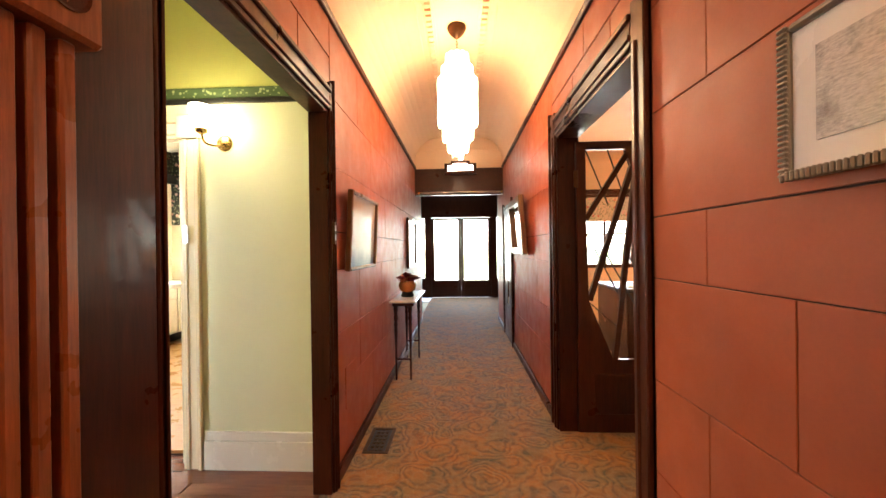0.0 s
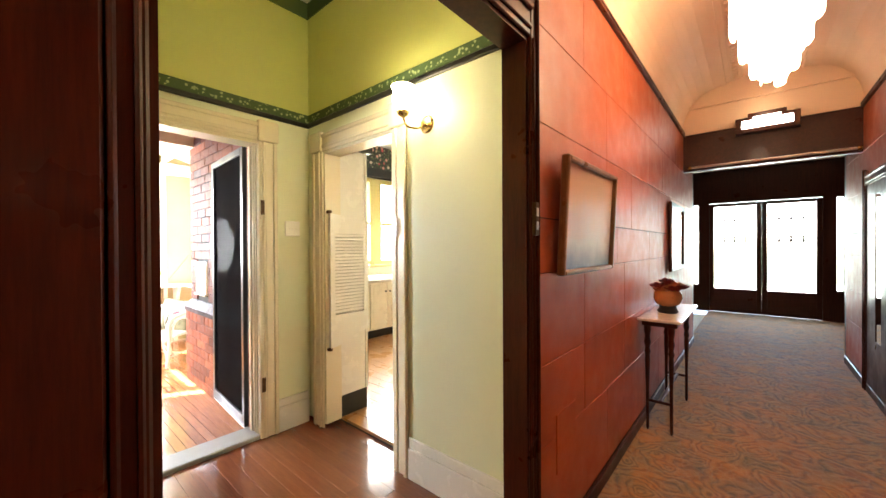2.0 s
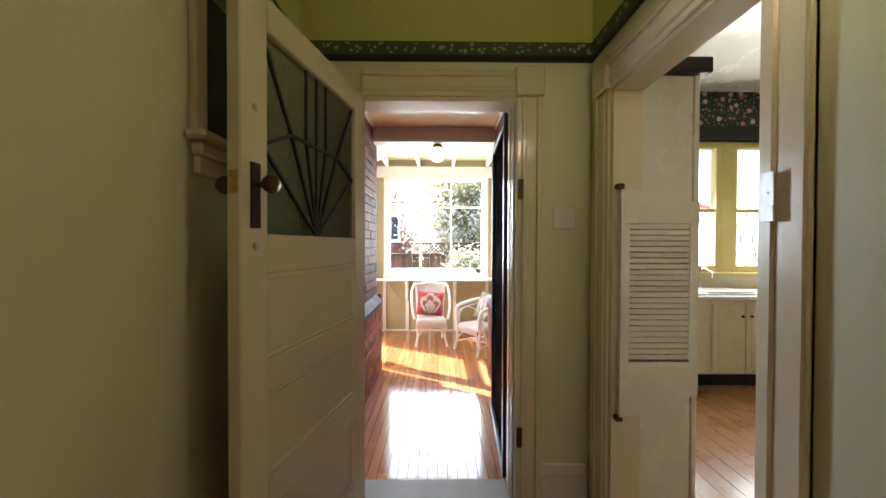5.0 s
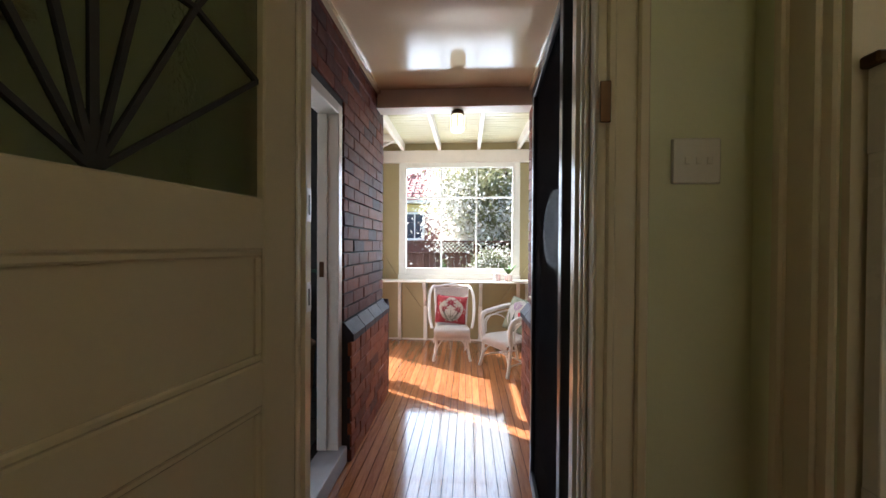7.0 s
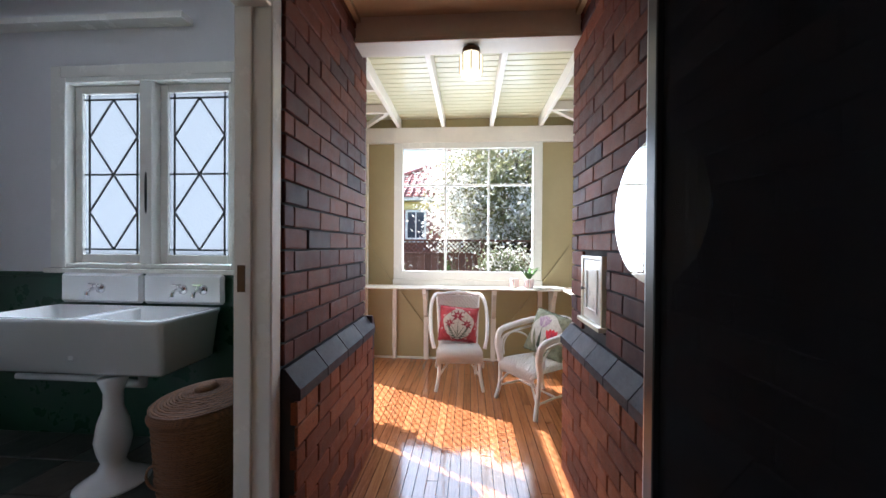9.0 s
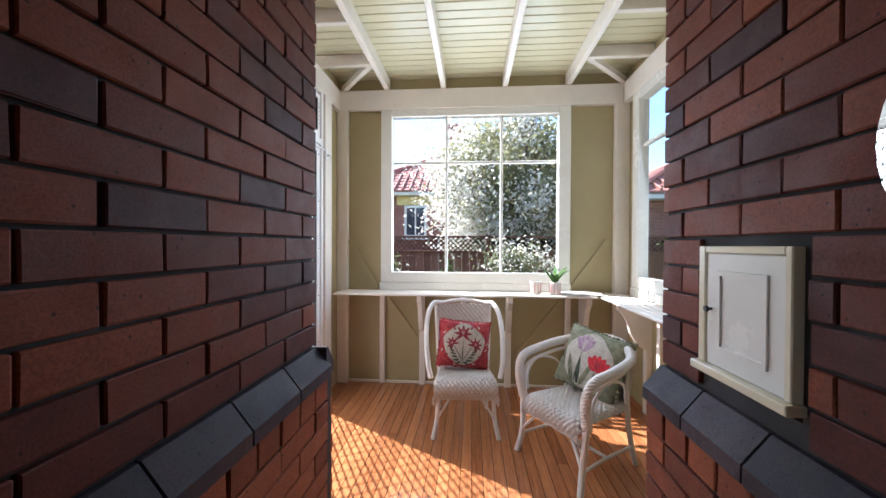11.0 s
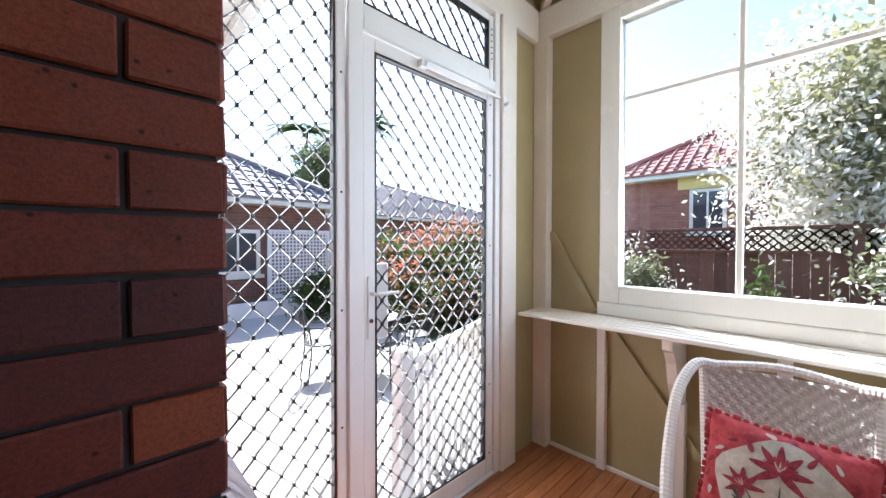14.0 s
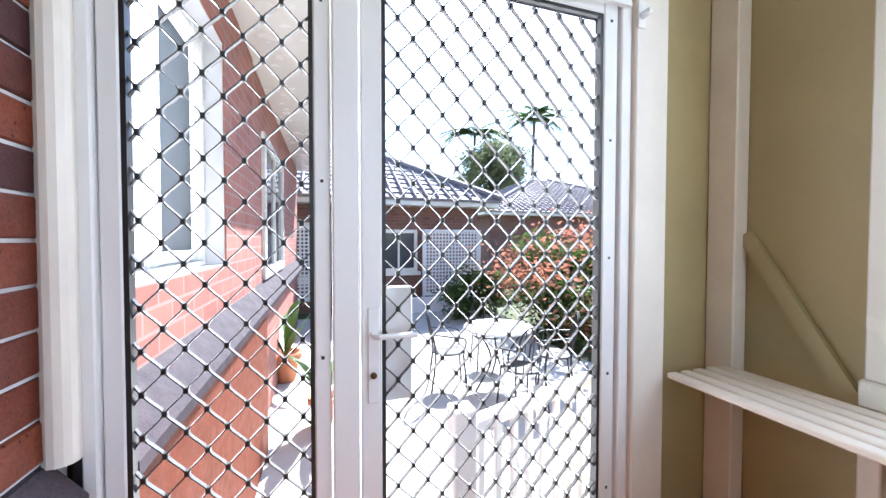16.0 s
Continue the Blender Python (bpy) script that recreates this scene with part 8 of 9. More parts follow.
def fence():
    th = thing("fence", "brown paling fence with a lattice top", "fence")
    x, z1 = -11.9, 0.98
    for i in range(72):
        y = -5.5 + i * 0.17
        part("paling", boxes((x - 0.012, x + 0.012, y, y + 0.163, GZ, z1), bevel=0.004), M["fence"], th)
    for y in [-5.5 + 2.4 * k for k in range(6)]:
        part("post", boxes((x + 0.013, x + 0.10, y - 0.05, y + 0.05, GZ, z1 + 0.42), bevel=0.006), M["fence"], th)
    for z in (z1 + 0.001, z1 + 0.33):
        part("rail", boxes((x - 0.03, x + 0.05, -5.5, 6.7, z, z + 0.05), bevel=0.004), M["fence"], th)
    bm = bmesh.new()
    for s, xx in ((1, x - 0.008), (-1, x + 0.008)):
        for i in range(-3, 112):
            y = -5.5 + i * 0.11
            a, b = (y, z1 + 0.05), (y + s * 0.28, z1 + 0.33)
            d = 0.016
            v = [bm.verts.new((xx, p, q)) for p, q in ((a[0] - d, a[1]), (a[0] + d, a[1]), (b[0] + d, b[1]), (b[0] - d, b[1]))]
            bm.faces.new(v)
    bmesh.ops.solidify(bm, geom=bm.faces[:], thickness=0.006)
    part("lattice", bm, M["fence"], th, "diagonal lattice top")


fence()


def hip_house(name, label, x0, x1, y0, y1, wall_z, ridge_z, roof_mat, wall_mat, over=0.45, course=0.32):
    """Brick house with a hip roof in courses of tiles. Windows are added by the caller."""
    th = thing(name, label, "house")
    part("wall", boxes((x0, x1, y0, y1, GZ, wall_z)), wall_mat, th)
    part("eave", boxes((x0 - over, x1 + over, y0 - over, y1 + over, wall_z, wall_z + 0.14), bevel=0.02), M["white"], th, "white gutter and eaves")
    ex0, ex1, ey0, ey1 = x0 - over - 0.05, x1 + over + 0.05, y0 - over - 0.05, y1 + over + 0.05
    half = min(ex1 - ex0, ey1 - ey0) / 2
    n = int(math.hypot(half, ridge_z - wall_z) / course)
    rf = part("roof", boxes((ex0 + 0.3, ex1 - 0.3, ey0 + 0.3, ey1 - 0.3, wall_z + 0.141, wall_z + 0.17)), roof_mat, th, "tiled hip roof")
    for i in range(n):
        bm = bmesh.new()
        t0, t1 = i / n, (i + 1.15) / n
        d0, d1 = half * t0, half * min(t1, 0.995)
        za, zb = wall_z + 0.15 + (ridge_z - wall_z) * t0 + 0.045, wall_z + 0.15 + (ridge_z - wall_z) * t1 + 0.0
        lo = [bm.verts.new(p) for p in ((ex0 + d0, ey0 + d0, za), (ex1 - d0, ey0 + d0, za), (ex1 - d0, ey1 - d0, za), (ex0 + d0, ey1 - d0, za))]
        un = [bm.verts.new((v.co.x, v.co.y, v.co.z - 0.06)) for v in lo]
        hi = [bm.verts.new(p) for p in ((ex0 + d1, ey0 + d1, zb), (ex1 - d1, ey0 + d1, zb), (ex1 - d1, ey1 - d1, zb), (ex0 + d1, ey1 - d1, zb))]
        for k in range(4):
            bm.faces.new((lo[k], lo[(k + 1) % 4], hi[(k + 1) % 4], hi[k]))
            bm.faces.new((un[k], un[(k + 1) % 4], lo[(k + 1) % 4], lo[k]))
        bmesh.ops.recalc_face_normals(bm, faces=bm.faces)
        part("tile_course", bm, roof_mat, rf)
    # rolls of the tiles up the slopes that face the viewer
    for axis, a0, a1 in (("y", ey0, ey1), ("x", ex0, ex1)):
        k = 0
        w = 0.30
        while a0 + k * w < a1:
            a = a0 + k * w
            reach = min(half, a - a0, a1 - a) * 0.98
            if reach > 0.15:
                s = reach / half
                zt, zb = wall_z + 0.16 + (ridge_z - wall_z) * s + 0.03, wall_z + 0.23
                if axis == "y":
                    part("tile_roll", tube([(ex1, a, zb), (ex1 - reach, a, zt)], 0.035, 5), roof_mat, rf)
                else:
                    part("tile_roll", tube([(a, ey1, zb), (a, ey1 - reach, zt)], 0.035, 5), roof_mat, rf)
            k += 1
    for cx, cy in ((ex1, ey1), (ex1, ey0), (ex0, ey1)):
        mx = cx + (half if cx == ex0 else -half)
        my = cy + (half if cy == ey0 else -half)
        part("hip_cap", tube([(cx, cy, wall_z + 0.25), (mx, my, ridge_z + 0.22)], 0.09, 6), roof_mat, rf)
    return th


def house_window(th, axis, face, a0, a1, z0, z1, out):
    def put(p, q, lo, hi, d0, d1):
        lo_d, hi_d = sorted((face + out * d0, face + out * d1))
        return (lo_d, hi_d, p, q, lo, hi) if axis == "x" else (p, q, lo_d, hi_d, lo, hi)
    w = part("window", boxes(put(a0, a0 + 0.09, z0, z1, 0.0, 0.05), put(a1 - 0.09, a1, z0, z1, 0.0, 0.05), put(a0 + 0.09, a1 - 0.09, z1 - 0.09, z1, 0.0, 0.05), put(a0 + 0.09, a1 - 0.09, z0, z0 + 0.09, 0.0, 0.05), put((a0 + a1) / 2 - 0.025, (a0 + a1) / 2 + 0.025, z0 + 0.09, z1 - 0.09, 0.0, 0.04)), M["white"], th, "white framed window")
    part("pane", boxes(put(a0 + 0.09, a1 - 0.09, z0 + 0.09, z1 - 0.09, 0.002, 0.012)), M["darkpane"], w)
    part("sill", boxes(put(a0 - 0.08, a1 + 0.08, z0 - 0.10, z0 - 0.001, 0.0, 0.09)), M["white"], w)
    return w


M["darkpane"] = painted("dark_window_glass", (0.05, 0.06, 0.08), 0.08, 0.2)


def wall_brick_mat(name, a, b, mortar):
    """Distant brickwork in real courses."""
    m, nt, bs = shader(name)
    v = coords(nt)
    sep, cmb = nt.nodes.new("ShaderNodeSeparateXYZ"), nt.nodes.new("ShaderNodeCombineXYZ")
    nt.links.new(v, sep.inputs[0])
    nt.links.new(arith(nt, "ADD", sep.outputs[0], sep.outputs[1]), cmb.inputs[0])
    nt.links.new(sep.outputs[2], cmb.inputs[1])
    bt = nt.nodes.new("ShaderNodeTexBrick")
    nt.links.new(cmb.outputs[0], bt.inputs["Vector"])
    bt.inputs["Scale"].default_value = 1.0
    bt.inputs["Brick Width"].default_value, bt.inputs["Row Height"].default_value, bt.inputs["Mortar Size"].default_value = 0.24, 0.086, 0.007
    for nm, c in (("Color1", a), ("Color2", b), ("Mortar", mortar)):
        bt.inputs[nm].default_value = (*c, 1)
    nt.links.new(mixc(nt, 0.3, bt.outputs["Color"], ramp(nt, noise_tex(nt, v, 3, 5), ((0.3, shade(a, 0.6)), (0.7, shade(b, 1.2))))), bs.inputs["Base Color"])
    bs.inputs["Roughness"].default_value = 0.85
    bump(nt, bs, bt.outputs["Fac"], -0.4, 0.006)
    return m


M["far_brick"] = wall_brick_mat("neighbour_brickwork", (0.28, 0.10, 0.075), (0.36, 0.15, 0.11), (0.30, 0.24, 0.21))
M["far_brick_d"] = wall_brick_mat("garage_brickwork", (0.16, 0.075, 0.055), (0.23, 0.11, 0.08), (0.22, 0.18, 0.16))
nh = hip_house("neighbour_house", "red brick bungalow with a red tiled hip roof", -27.0, -18.0, -3.2, 8.0, 3.05, 6.0, M["tile_r"], M["far_brick"])
house_window(nh, "x", -18.0, -1.30, -0.42, 1.45, 2.70, 1)
house_window(nh, "x", -18.0, 4.6, 6.0, 1.45, 2.70, 1)
part("lintel", boxes((-17.998, -17.94, -1.6, 0.4, 2.72, 3.04)), M["yellow"], nh, "cream lintel band")
part("chimney", boxes((-21.6, -21.0, 0.2, 0.9, 4.4, 6.9), bevel=0.02), M["far_brick"], nh)
n2 = hip_house("neighbour_house", "brick house with a red tiled roof to the north", -24.0, -13.5, 5.8, 10.0, 2.3, 3.75, M["tile_r"], M["far_brick"])
ga = hip_house("garage", "low brick outbuilding with a grey tiled hip roof", -9.9, -3.4, -14.0, -8.4, 2.05, 3.9, M["tile_g"], M["far_brick_d"])
house_window(ga, "y", -8.4, -8.15, -7.15, 0.35, 1.45, 1)
house_window(ga, "y", -8.4, -5.6, -4.9, 0.2, 1.6, 1)
part("door", boxes((-6.75, -5.95, -8.398, -8.34, GZ, 1.45), bevel=0.006), M["darkpane"], ga, "dark doorway")
n3 = hip_house("neighbour_house", "brick house with a grey tiled roof behind the shrubs", -26.0, -13.0, -26.0, -14.0, 2.3, 5.0, M["tile_g"], M["far_brick_d"])


def lattice_screen(x0, x1, y, z0, z1, label):
    th = thing("lattice_screen", label, "screen", "white lattices")
    part("frame", boxes((x0, x0 + 0.06, y - 0.03, y + 0.03, GZ, z1), (x1 - 0.06, x1, y - 0.03, y + 0.03, GZ, z1), (x0 + 0.06, x1 - 0.06, y - 0.03, y + 0.03, z1 - 0.06, z1), (x0 + 0.06, x1 - 0.06, y - 0.03, y + 0.03, z0, z0 + 0.06)), M["alu_w"], th)
    n, m = int((x1 - x0) / 0.085), int((z1 - z0) / 0.085)
    for i in range(1, n):
        x = x0 + (x1 - x0) * i / n
        part("slat", boxes((x - 0.018, x + 0.018, y - 0.012, y - 0.002, z0 + 0.06, z1 - 0.06)), M["alu_w"], th)
    for i in range(1, m):
        z = z0 + (z1 - z0) * i / m
        part("slat", boxes((x0 + 0.06, x1 - 0.06, y + 0.002, y + 0.012, z - 0.018, z + 0.018)), M["alu_w"], th)


lattice_screen(-9.9, -8.3, -7.95, -0.25, 1.45, "white square lattice screen before the garage")
lattice_screen(-5.75, -5.1, -7.9, -0.25, 1.5, "narrow white square lattice screen before the garage")
pw = thing("planter_wall", "low white rendered planter wall by the garage", "planter")
part("wall", boxes((-9.6, -7.0, -7.75, -7.6, GZ, -0.25), bevel=0.01), M["alu_w"], pw)


def palm(x, y, h, seed):
    th = thing("palm_tree", "tall palm tree behind the roofs", "tree", "palms")
    r = random.Random(seed)
    part("trunk", tube(smooth([(x, y, GZ), (x + 0.2, y, h * 0.5), (x, y, h)]), [0.20 - 0.006 * i for i in range(13)], 8), M["bark"], th, "", True)
    bm = bmesh.new()
    for k in range(34):
        a, droop = r.uniform(0, 6.28), r.uniform(0.2, 1.0)
        l = r.uniform(2.4, 3.6)
        d = Vector((math.cos(a), math.sin(a), 0))
        s = Vector((-math.sin(a), math.cos(a), 0))
        prev = None
        for i in range(26):
            t = i / 25
            c = Vector((x, y, h)) + d * l * t + Vector((0, 0, 0.9 * l * (t * (0.75 - 0.4 * droop) - 0.75 * t * t * (0.5 + droop * 0.5))))
            if i > 1:
                for sg in (-1, 1):
                    tip = c + s * sg * 0.55 * math.sin(math.pi * min(1, t * 0.9 + 0.1)) + d * 0.25 - Vector((0, 0, 0.22))
                    bm.faces.new((bm.verts.new(c), bm.verts.new(c + d * 0.15), bm.verts.new(tip)))
            prev = c
    part("crown", bm, M["foliage"], th)


palm(-25.2, -29.9, 13.0, 1)
palm(-20.1, -32.5, 11.8, 2)
tree("far_tree", "broad dark tree below the palms behind the roofs", -22.3, -31.5, 8.6, (2.8, 2.8, 2.3), 7000, 0.15, 31, M["foliage_y"], None, 0.25)


def balustrade():
    th = thing("balustrade", "white painted picket balustrade of the back landing", "balustrade")
    a, b, n = Vector((-6.42, -0.20, 0)), Vector((-8.4, -0.86, 0)), 22
    d = (b - a)
    ang = math.degrees(math.atan2(d.y, d.x))
    L = d.length
    for i in range(n + 1):
        p = part("picket", boxes((-0.018, 0.018, -0.011, 0.011, GZ + 0.02, 0.45), bevel=0.004), M["alu_w"], th)
        p.matrix_basis = pose(a.x + d.x * i / n, a.y + d.y * i / n, 0, 0, 0, ang)
    for z0, z1 in ((0.451, 0.50), (-0.42, -0.37)):
        r_ = part("rail", boxes((0, L, -0.03, 0.03, z0, z1), bevel=0.006), M["alu_w"], th) if z0 > 0 else part("rail", boxes((0, L, 0.012, 0.03, z0, z1), bevel=0.004), M["alu_w"], th)
        r_.matrix_basis = pose(a.x, a.y, 0, 0, 0, ang)
    for t in (0, 1):
        part("post", boxes((a.x + d.x * t - 0.045, a.x + d.x * t + 0.045, a.y + d.y * t - 0.045, a.y + d.y * t + 0.045, GZ, 0.56), bevel=0.006), M["alu_w"], th)


balustrade()
ld = thing("landing", "grey weathered timber landing outside the screen door", "landing")
for i in range(11):
    part("board", boxes((-6.95 + i * 0.1, -6.95 + i * 0.1 + 0.094, -0.75, -0.13, FS - 0.12, FS - 0.095), bevel=0.003), M["deck"], ld)
part("joist", boxes((-6.93, -5.87, -0.70, -0.62, GZ, FS - 0.121), (-6.93, -5.87, -0.25, -0.17, GZ, FS - 0.121)), M["deck"], ld)


def iron_table(x, y):
    th = thing("garden_table", "round wrought iron garden table with pale top", "table")
    part("top", lathe([(0.42, 0.70), (0.43, 0.71), (0.42, 0.725), (0.02, 0.725)], 28, x, y), M["alu_w"], th).location = (0, 0, GZ + 0.02)
    for k in range(3):
        a = k * 2.09 + 0.3
        part("leg", tube(smooth([(x + 0.36 * math.cos(a), y + 0.36 * math.sin(a), GZ + 0.02), (x + 0.12 * math.cos(a), y + 0.12 * math.sin(a), GZ + 0.35), (x + 0.3 * math.cos(a), y + 0.3 * math.sin(a), GZ + 0.72)]), 0.012, 6), M["iron"], th)


def iron_chair(x, y, turn):
    th = thing("garden_chair", "black wrought iron garden chair in the courtyard", "chair", "garden chairs")
    part("seat", lathe([(0.20, 0.43), (0.21, 0.44), (0.20, 0.45), (0.02, 0.445)], 20), M["iron"], th)
    for s in (-1, 1):
        part("front_leg", tube([(0.2, s * 0.19, 0), (0.16, s * 0.16, 0.43)], 0.011, 6), M["iron"], th)
        part("back_leg", tube(smooth([(-0.22, s * 0.19, 0), (-0.17, s * 0.17, 0.43), (-0.22, s * 0.18, 0.75)]), 0.011, 6), M["iron"], th)
        part("arm", tube(smooth([(-0.2, s * 0.18, 0.68), (0.0, s * 0.24, 0.66), (0.17, s * 0.22, 0.62), (0.16, s * 0.18, 0.44)]), 0.010, 6), M["iron"], th)
    part("back_hoop", tube(smooth([(-0.20, -0.18, 0.6), (-0.25, -0.14, 0.85), (-0.26, 0, 0.92), (-0.25, 0.14, 0.85), (-0.20, 0.18, 0.6)]), 0.011, 6), M["iron"], th)
    for y_ in (-0.09, 0, 0.09):
        part("back_bar", tube([(-0.18, y_, 0.45), (-0.25, y_ * 1.1, 0.88)], 0.006, 6), M["iron"], th)
    th.matrix_basis = pose(x, y, GZ + 0.02, 0, 0, turn)


iron_table(-7.95, -2.95)
for x, y, t in ((-7.35, -3.1, 170), (-8.5, -2.6, -30), (-8.1, -3.6, 80), (-7.9, -2.3, -90)):
    iron_chair(x, y, t)


def potted(x, y, s, seed, label):
    th = thing("potted_plant", label, "plant")
    part("pot", lathe([(0.09 * s, 0), (0.13 * s, 0.22 * s), (0.15 * s, 0.22 * s), (0.15 * s, 0.28 * s), (0.125 * s, 0.28 * s), (0.12 * s, 0.2 * s)], 22, x, y), M["terra"], th, "terracotta pot", True).location = (0, 0, GZ + 0.02)
    r = random.Random(seed)
    for k in range(12):
        a, l = r.uniform(0, 6.28), r.uniform(0.5, 1.0) * s
        d, sd2 = Vector((math.cos(a), math.sin(a), 0)), Vector((-math.sin(a), math.cos(a), 0))
        bm = bmesh.new()
        pr = []
        for i in range(7):
            t = i / 6
            c = Vector((x, y, GZ + 0.25 * s)) + d * l * 0.55 * t + Vector((0, 0, l * (1.25 * t - 0.6 * t * t)))
            w = 0.05 * s * math.sin(math.pi * min(0.97, 0.08 + t * 0.9))
            pr.append((bm.verts.new(c - sd2 * w), bm.verts.new(c + sd2 * w)))
        for p, q in zip(pr, pr[1:]):
            bm.faces.new((p[0], p[1], q[1], q[0]))
        bmesh.ops.solidify(bm, geom=bm.faces[:], thickness=0.003)
        part("leaf", bm, M["leaf"], th, "", True)


potted(-5.91, -2.62, 0.95, 31, "broad-leaved plant in a terracotta pot on the paving")
potted(-5.45, -3.9, 1.3, 32, "tall leafy plant in a terracotta pot by the wall")

# own outer wall beside the courtyard
OWX = BWX - 0.19
wall("wall_outer_south", "x", OWX, 0.10, -7.2, -2.3, GZ, 2.75, [(-4.4, -2.75, 0.8, 2.2)], M["far_brick"], "sunlit outer brick wall of the house")
struct("wall_outer_bath_base", boxes((OWX - 0.10, OWX - 0.002, -2.3, 0.0, GZ, 0.60)), M["brick_lo"], "brick plinth below the bathroom window", "wall")
struct("trim_outer_ledge", prism([(OWX - 0.002, 0.601), (OWX - 0.14, 0.601), (OWX - 0.14, 0.64), (OWX - 0.002, 0.78)], -7.2, 0.0), M["brick_sill"], "sloping brick ledge along the outer wall", "ledge")
wall("wall_outer_bath", "x", OWX - 0.012, 0.010, -2.3, 0.0, 0.60, 2.75, [(-1.40, -0.13, 1.03, 2.33)], M["far_brick"], "sunlit outer brickwork round the bathroom window")
ow2 = thing("window_outer", "white framed window in the outer wall", "window", "", "structure")
part("window_frame", boxes((OWX - 0.03, OWX + 0.06, -4.4, -4.3, 0.8, 2.2), (OWX - 0.03, OWX + 0.06, -2.87, -2.75, 0.8, 2.2), (OWX - 0.03, OWX + 0.06, -4.3, -2.87, 2.1, 2.2), (OWX - 0.03, OWX + 0.06, -4.3, -2.87, 0.8, 0.9), (OWX - 0.02, OWX + 0.05, -3.62, -3.55, 0.9, 2.1)), M["white"], ow2)
part("pane", boxes((OWX + 0.0, OWX + 0.004, -4.3, -2.87, 0.9, 2.1)), M["darkpane"], ow2)
struct("trim_eave_soffit", boxes((OWX - 0.55, BWX + 0.1, -7.4, -0.46, 2.66, 2.70)), M["white"], "white boarded eave soffit of the house", "eave")
struct("trim_gutter", boxes((OWX - 0.66, OWX - 0.551, -7.4, -0.46, 2.62, 2.76, 0.02)), M["white"], "white gutter along the eave", "gutter")
struct("roof_house", boxes((OWX - 0.55, 5.2, -7.4, 10.0, 3.34, 3.42)), M["tile_r"], "roof slab closing the house", "roof")
struct("roof_verandah", boxes((WX - 0.3, OWX - 0.0, -0.45, 3.1, RT + 0.065, RT + 0.12)), M["tile_r"], "roof over the verandah", "roof")

# ---------------------------------------------------------------- pieces: floor boards
def boards(parent, n, axis, a0, a1, l0, l1, top, thick, material, gap=0.003, breaks=1, seed=1):
    """Floor boards side by side; each is an object on one of a few shared meshes."""
    r = random.Random(seed)
    w = (a1 - a0) / n
    cache = {}
    for i in range(n):
        cuts = [l0] + sorted(r.uniform(l0 + 0.4, l1 - 0.4) for _ in range(breaks if (l1 - l0) > 1.2 else 0)) + [l1]
        for p, q in zip(cuts, cuts[1:]):
            if q - p < 0.15:
                continue
            ln = round(q - p, 2)
            if ln not in cache:
                bm = bmesh.new()
                if axis == "x":
                    box_data(bm, -ln / 2 + 0.0006, ln / 2 - 0.0006, -w / 2 + gap / 2, w / 2 - gap / 2, -thick, 0, 0.0004)
                else:
                    box_data(bm, -w / 2 + gap / 2, w / 2 - gap / 2, -ln / 2 + 0.0006, ln / 2 - 0.0006, -thick, 0, 0.0004)
                cache[ln] = mesh_from("board", bm, material)
            ob = new("board", cache[ln])
            ob.parent = parent
            c, m_ = a0 + (i + 0.5) * w, (p + q) / 2
            ob.location = (m_, c, top) if axis == "x" else (c, m_, top)


fv = thing("floor_verandah", "polished orange-brown hardwood verandah boards", "floor", "", "structure")
boards(fv, 42, "x", 0.0, VN + 0.02, WX, LW - 0.305, FS, 0.022, M["floor_v"], 0.0035, 1, 2)
fl_ = thing("floor_lobby", "glossy red-brown hardwood lobby boards", "floor", "", "structure")
boards(fl_, 18, "x", LS - 0.08, LN + 0.14, LW, HX0 - 0.062, LF, 0.02, M["floor_l"], 0.0006, 1, 3)
fk = thing("floor_kitchen", "glossy honey-coloured kitchen boards", "floor", "", "structure")
boards(fk, 30, "x", LN + 0.142, KN - 0.001, KW + 0.003, -0.955, 0.0, 0.02, M["floor_k"], 0.002, 1, 4)

# slate tiles in the bathroom
fb = thing("floor_bath", "multicoloured slate bathroom floor", "floor", "", "structure")


def slate_mat():
    m, nt, b = shader("mixed_slate")
    oi = nt.nodes.new("ShaderNodeObjectInfo")
    v = coords(nt)
    col = ramp(nt, oi.outputs["Random"], ((0.0, (0.02, 0.05, 0.05)), (0.3, (0.06, 0.035, 0.02)), (0.55, (0.10, 0.09, 0.075)), (0.8, (0.03, 0.035, 0.035)), (1.0, (0.02, 0.07, 0.06))))
    nt.links.new(mixc(nt, 0.4, col, ramp(nt, noise_tex(nt, v, 12, 5), ((0.3, (0.02, 0.02, 0.02)), (0.7, (0.12, 0.10, 0.08))))), b.inputs["Base Color"])
    b.inputs["Roughness"].default_value = 0.4
    bump(nt, b, noise_tex(nt, v, 20, 5), 0.4, 0.006)
    return m


M["slate"] = slate_mat()
tile_me = mesh_from("slate_tile", boxes((-0.147, 0.147, -0.147, 0.147, -0.008, 0), bevel=0.003), M["slate"])
for i in range(8):
    for j in range(9):
        x, y = BWX + 0.15 + i * 0.30, -2.2 + 0.15 + j * 0.296
        if x < LW - 0.42:
            ob = new("slate_tile", tile_me)
            ob.parent = fb
            ob.location = (x, y, BF)

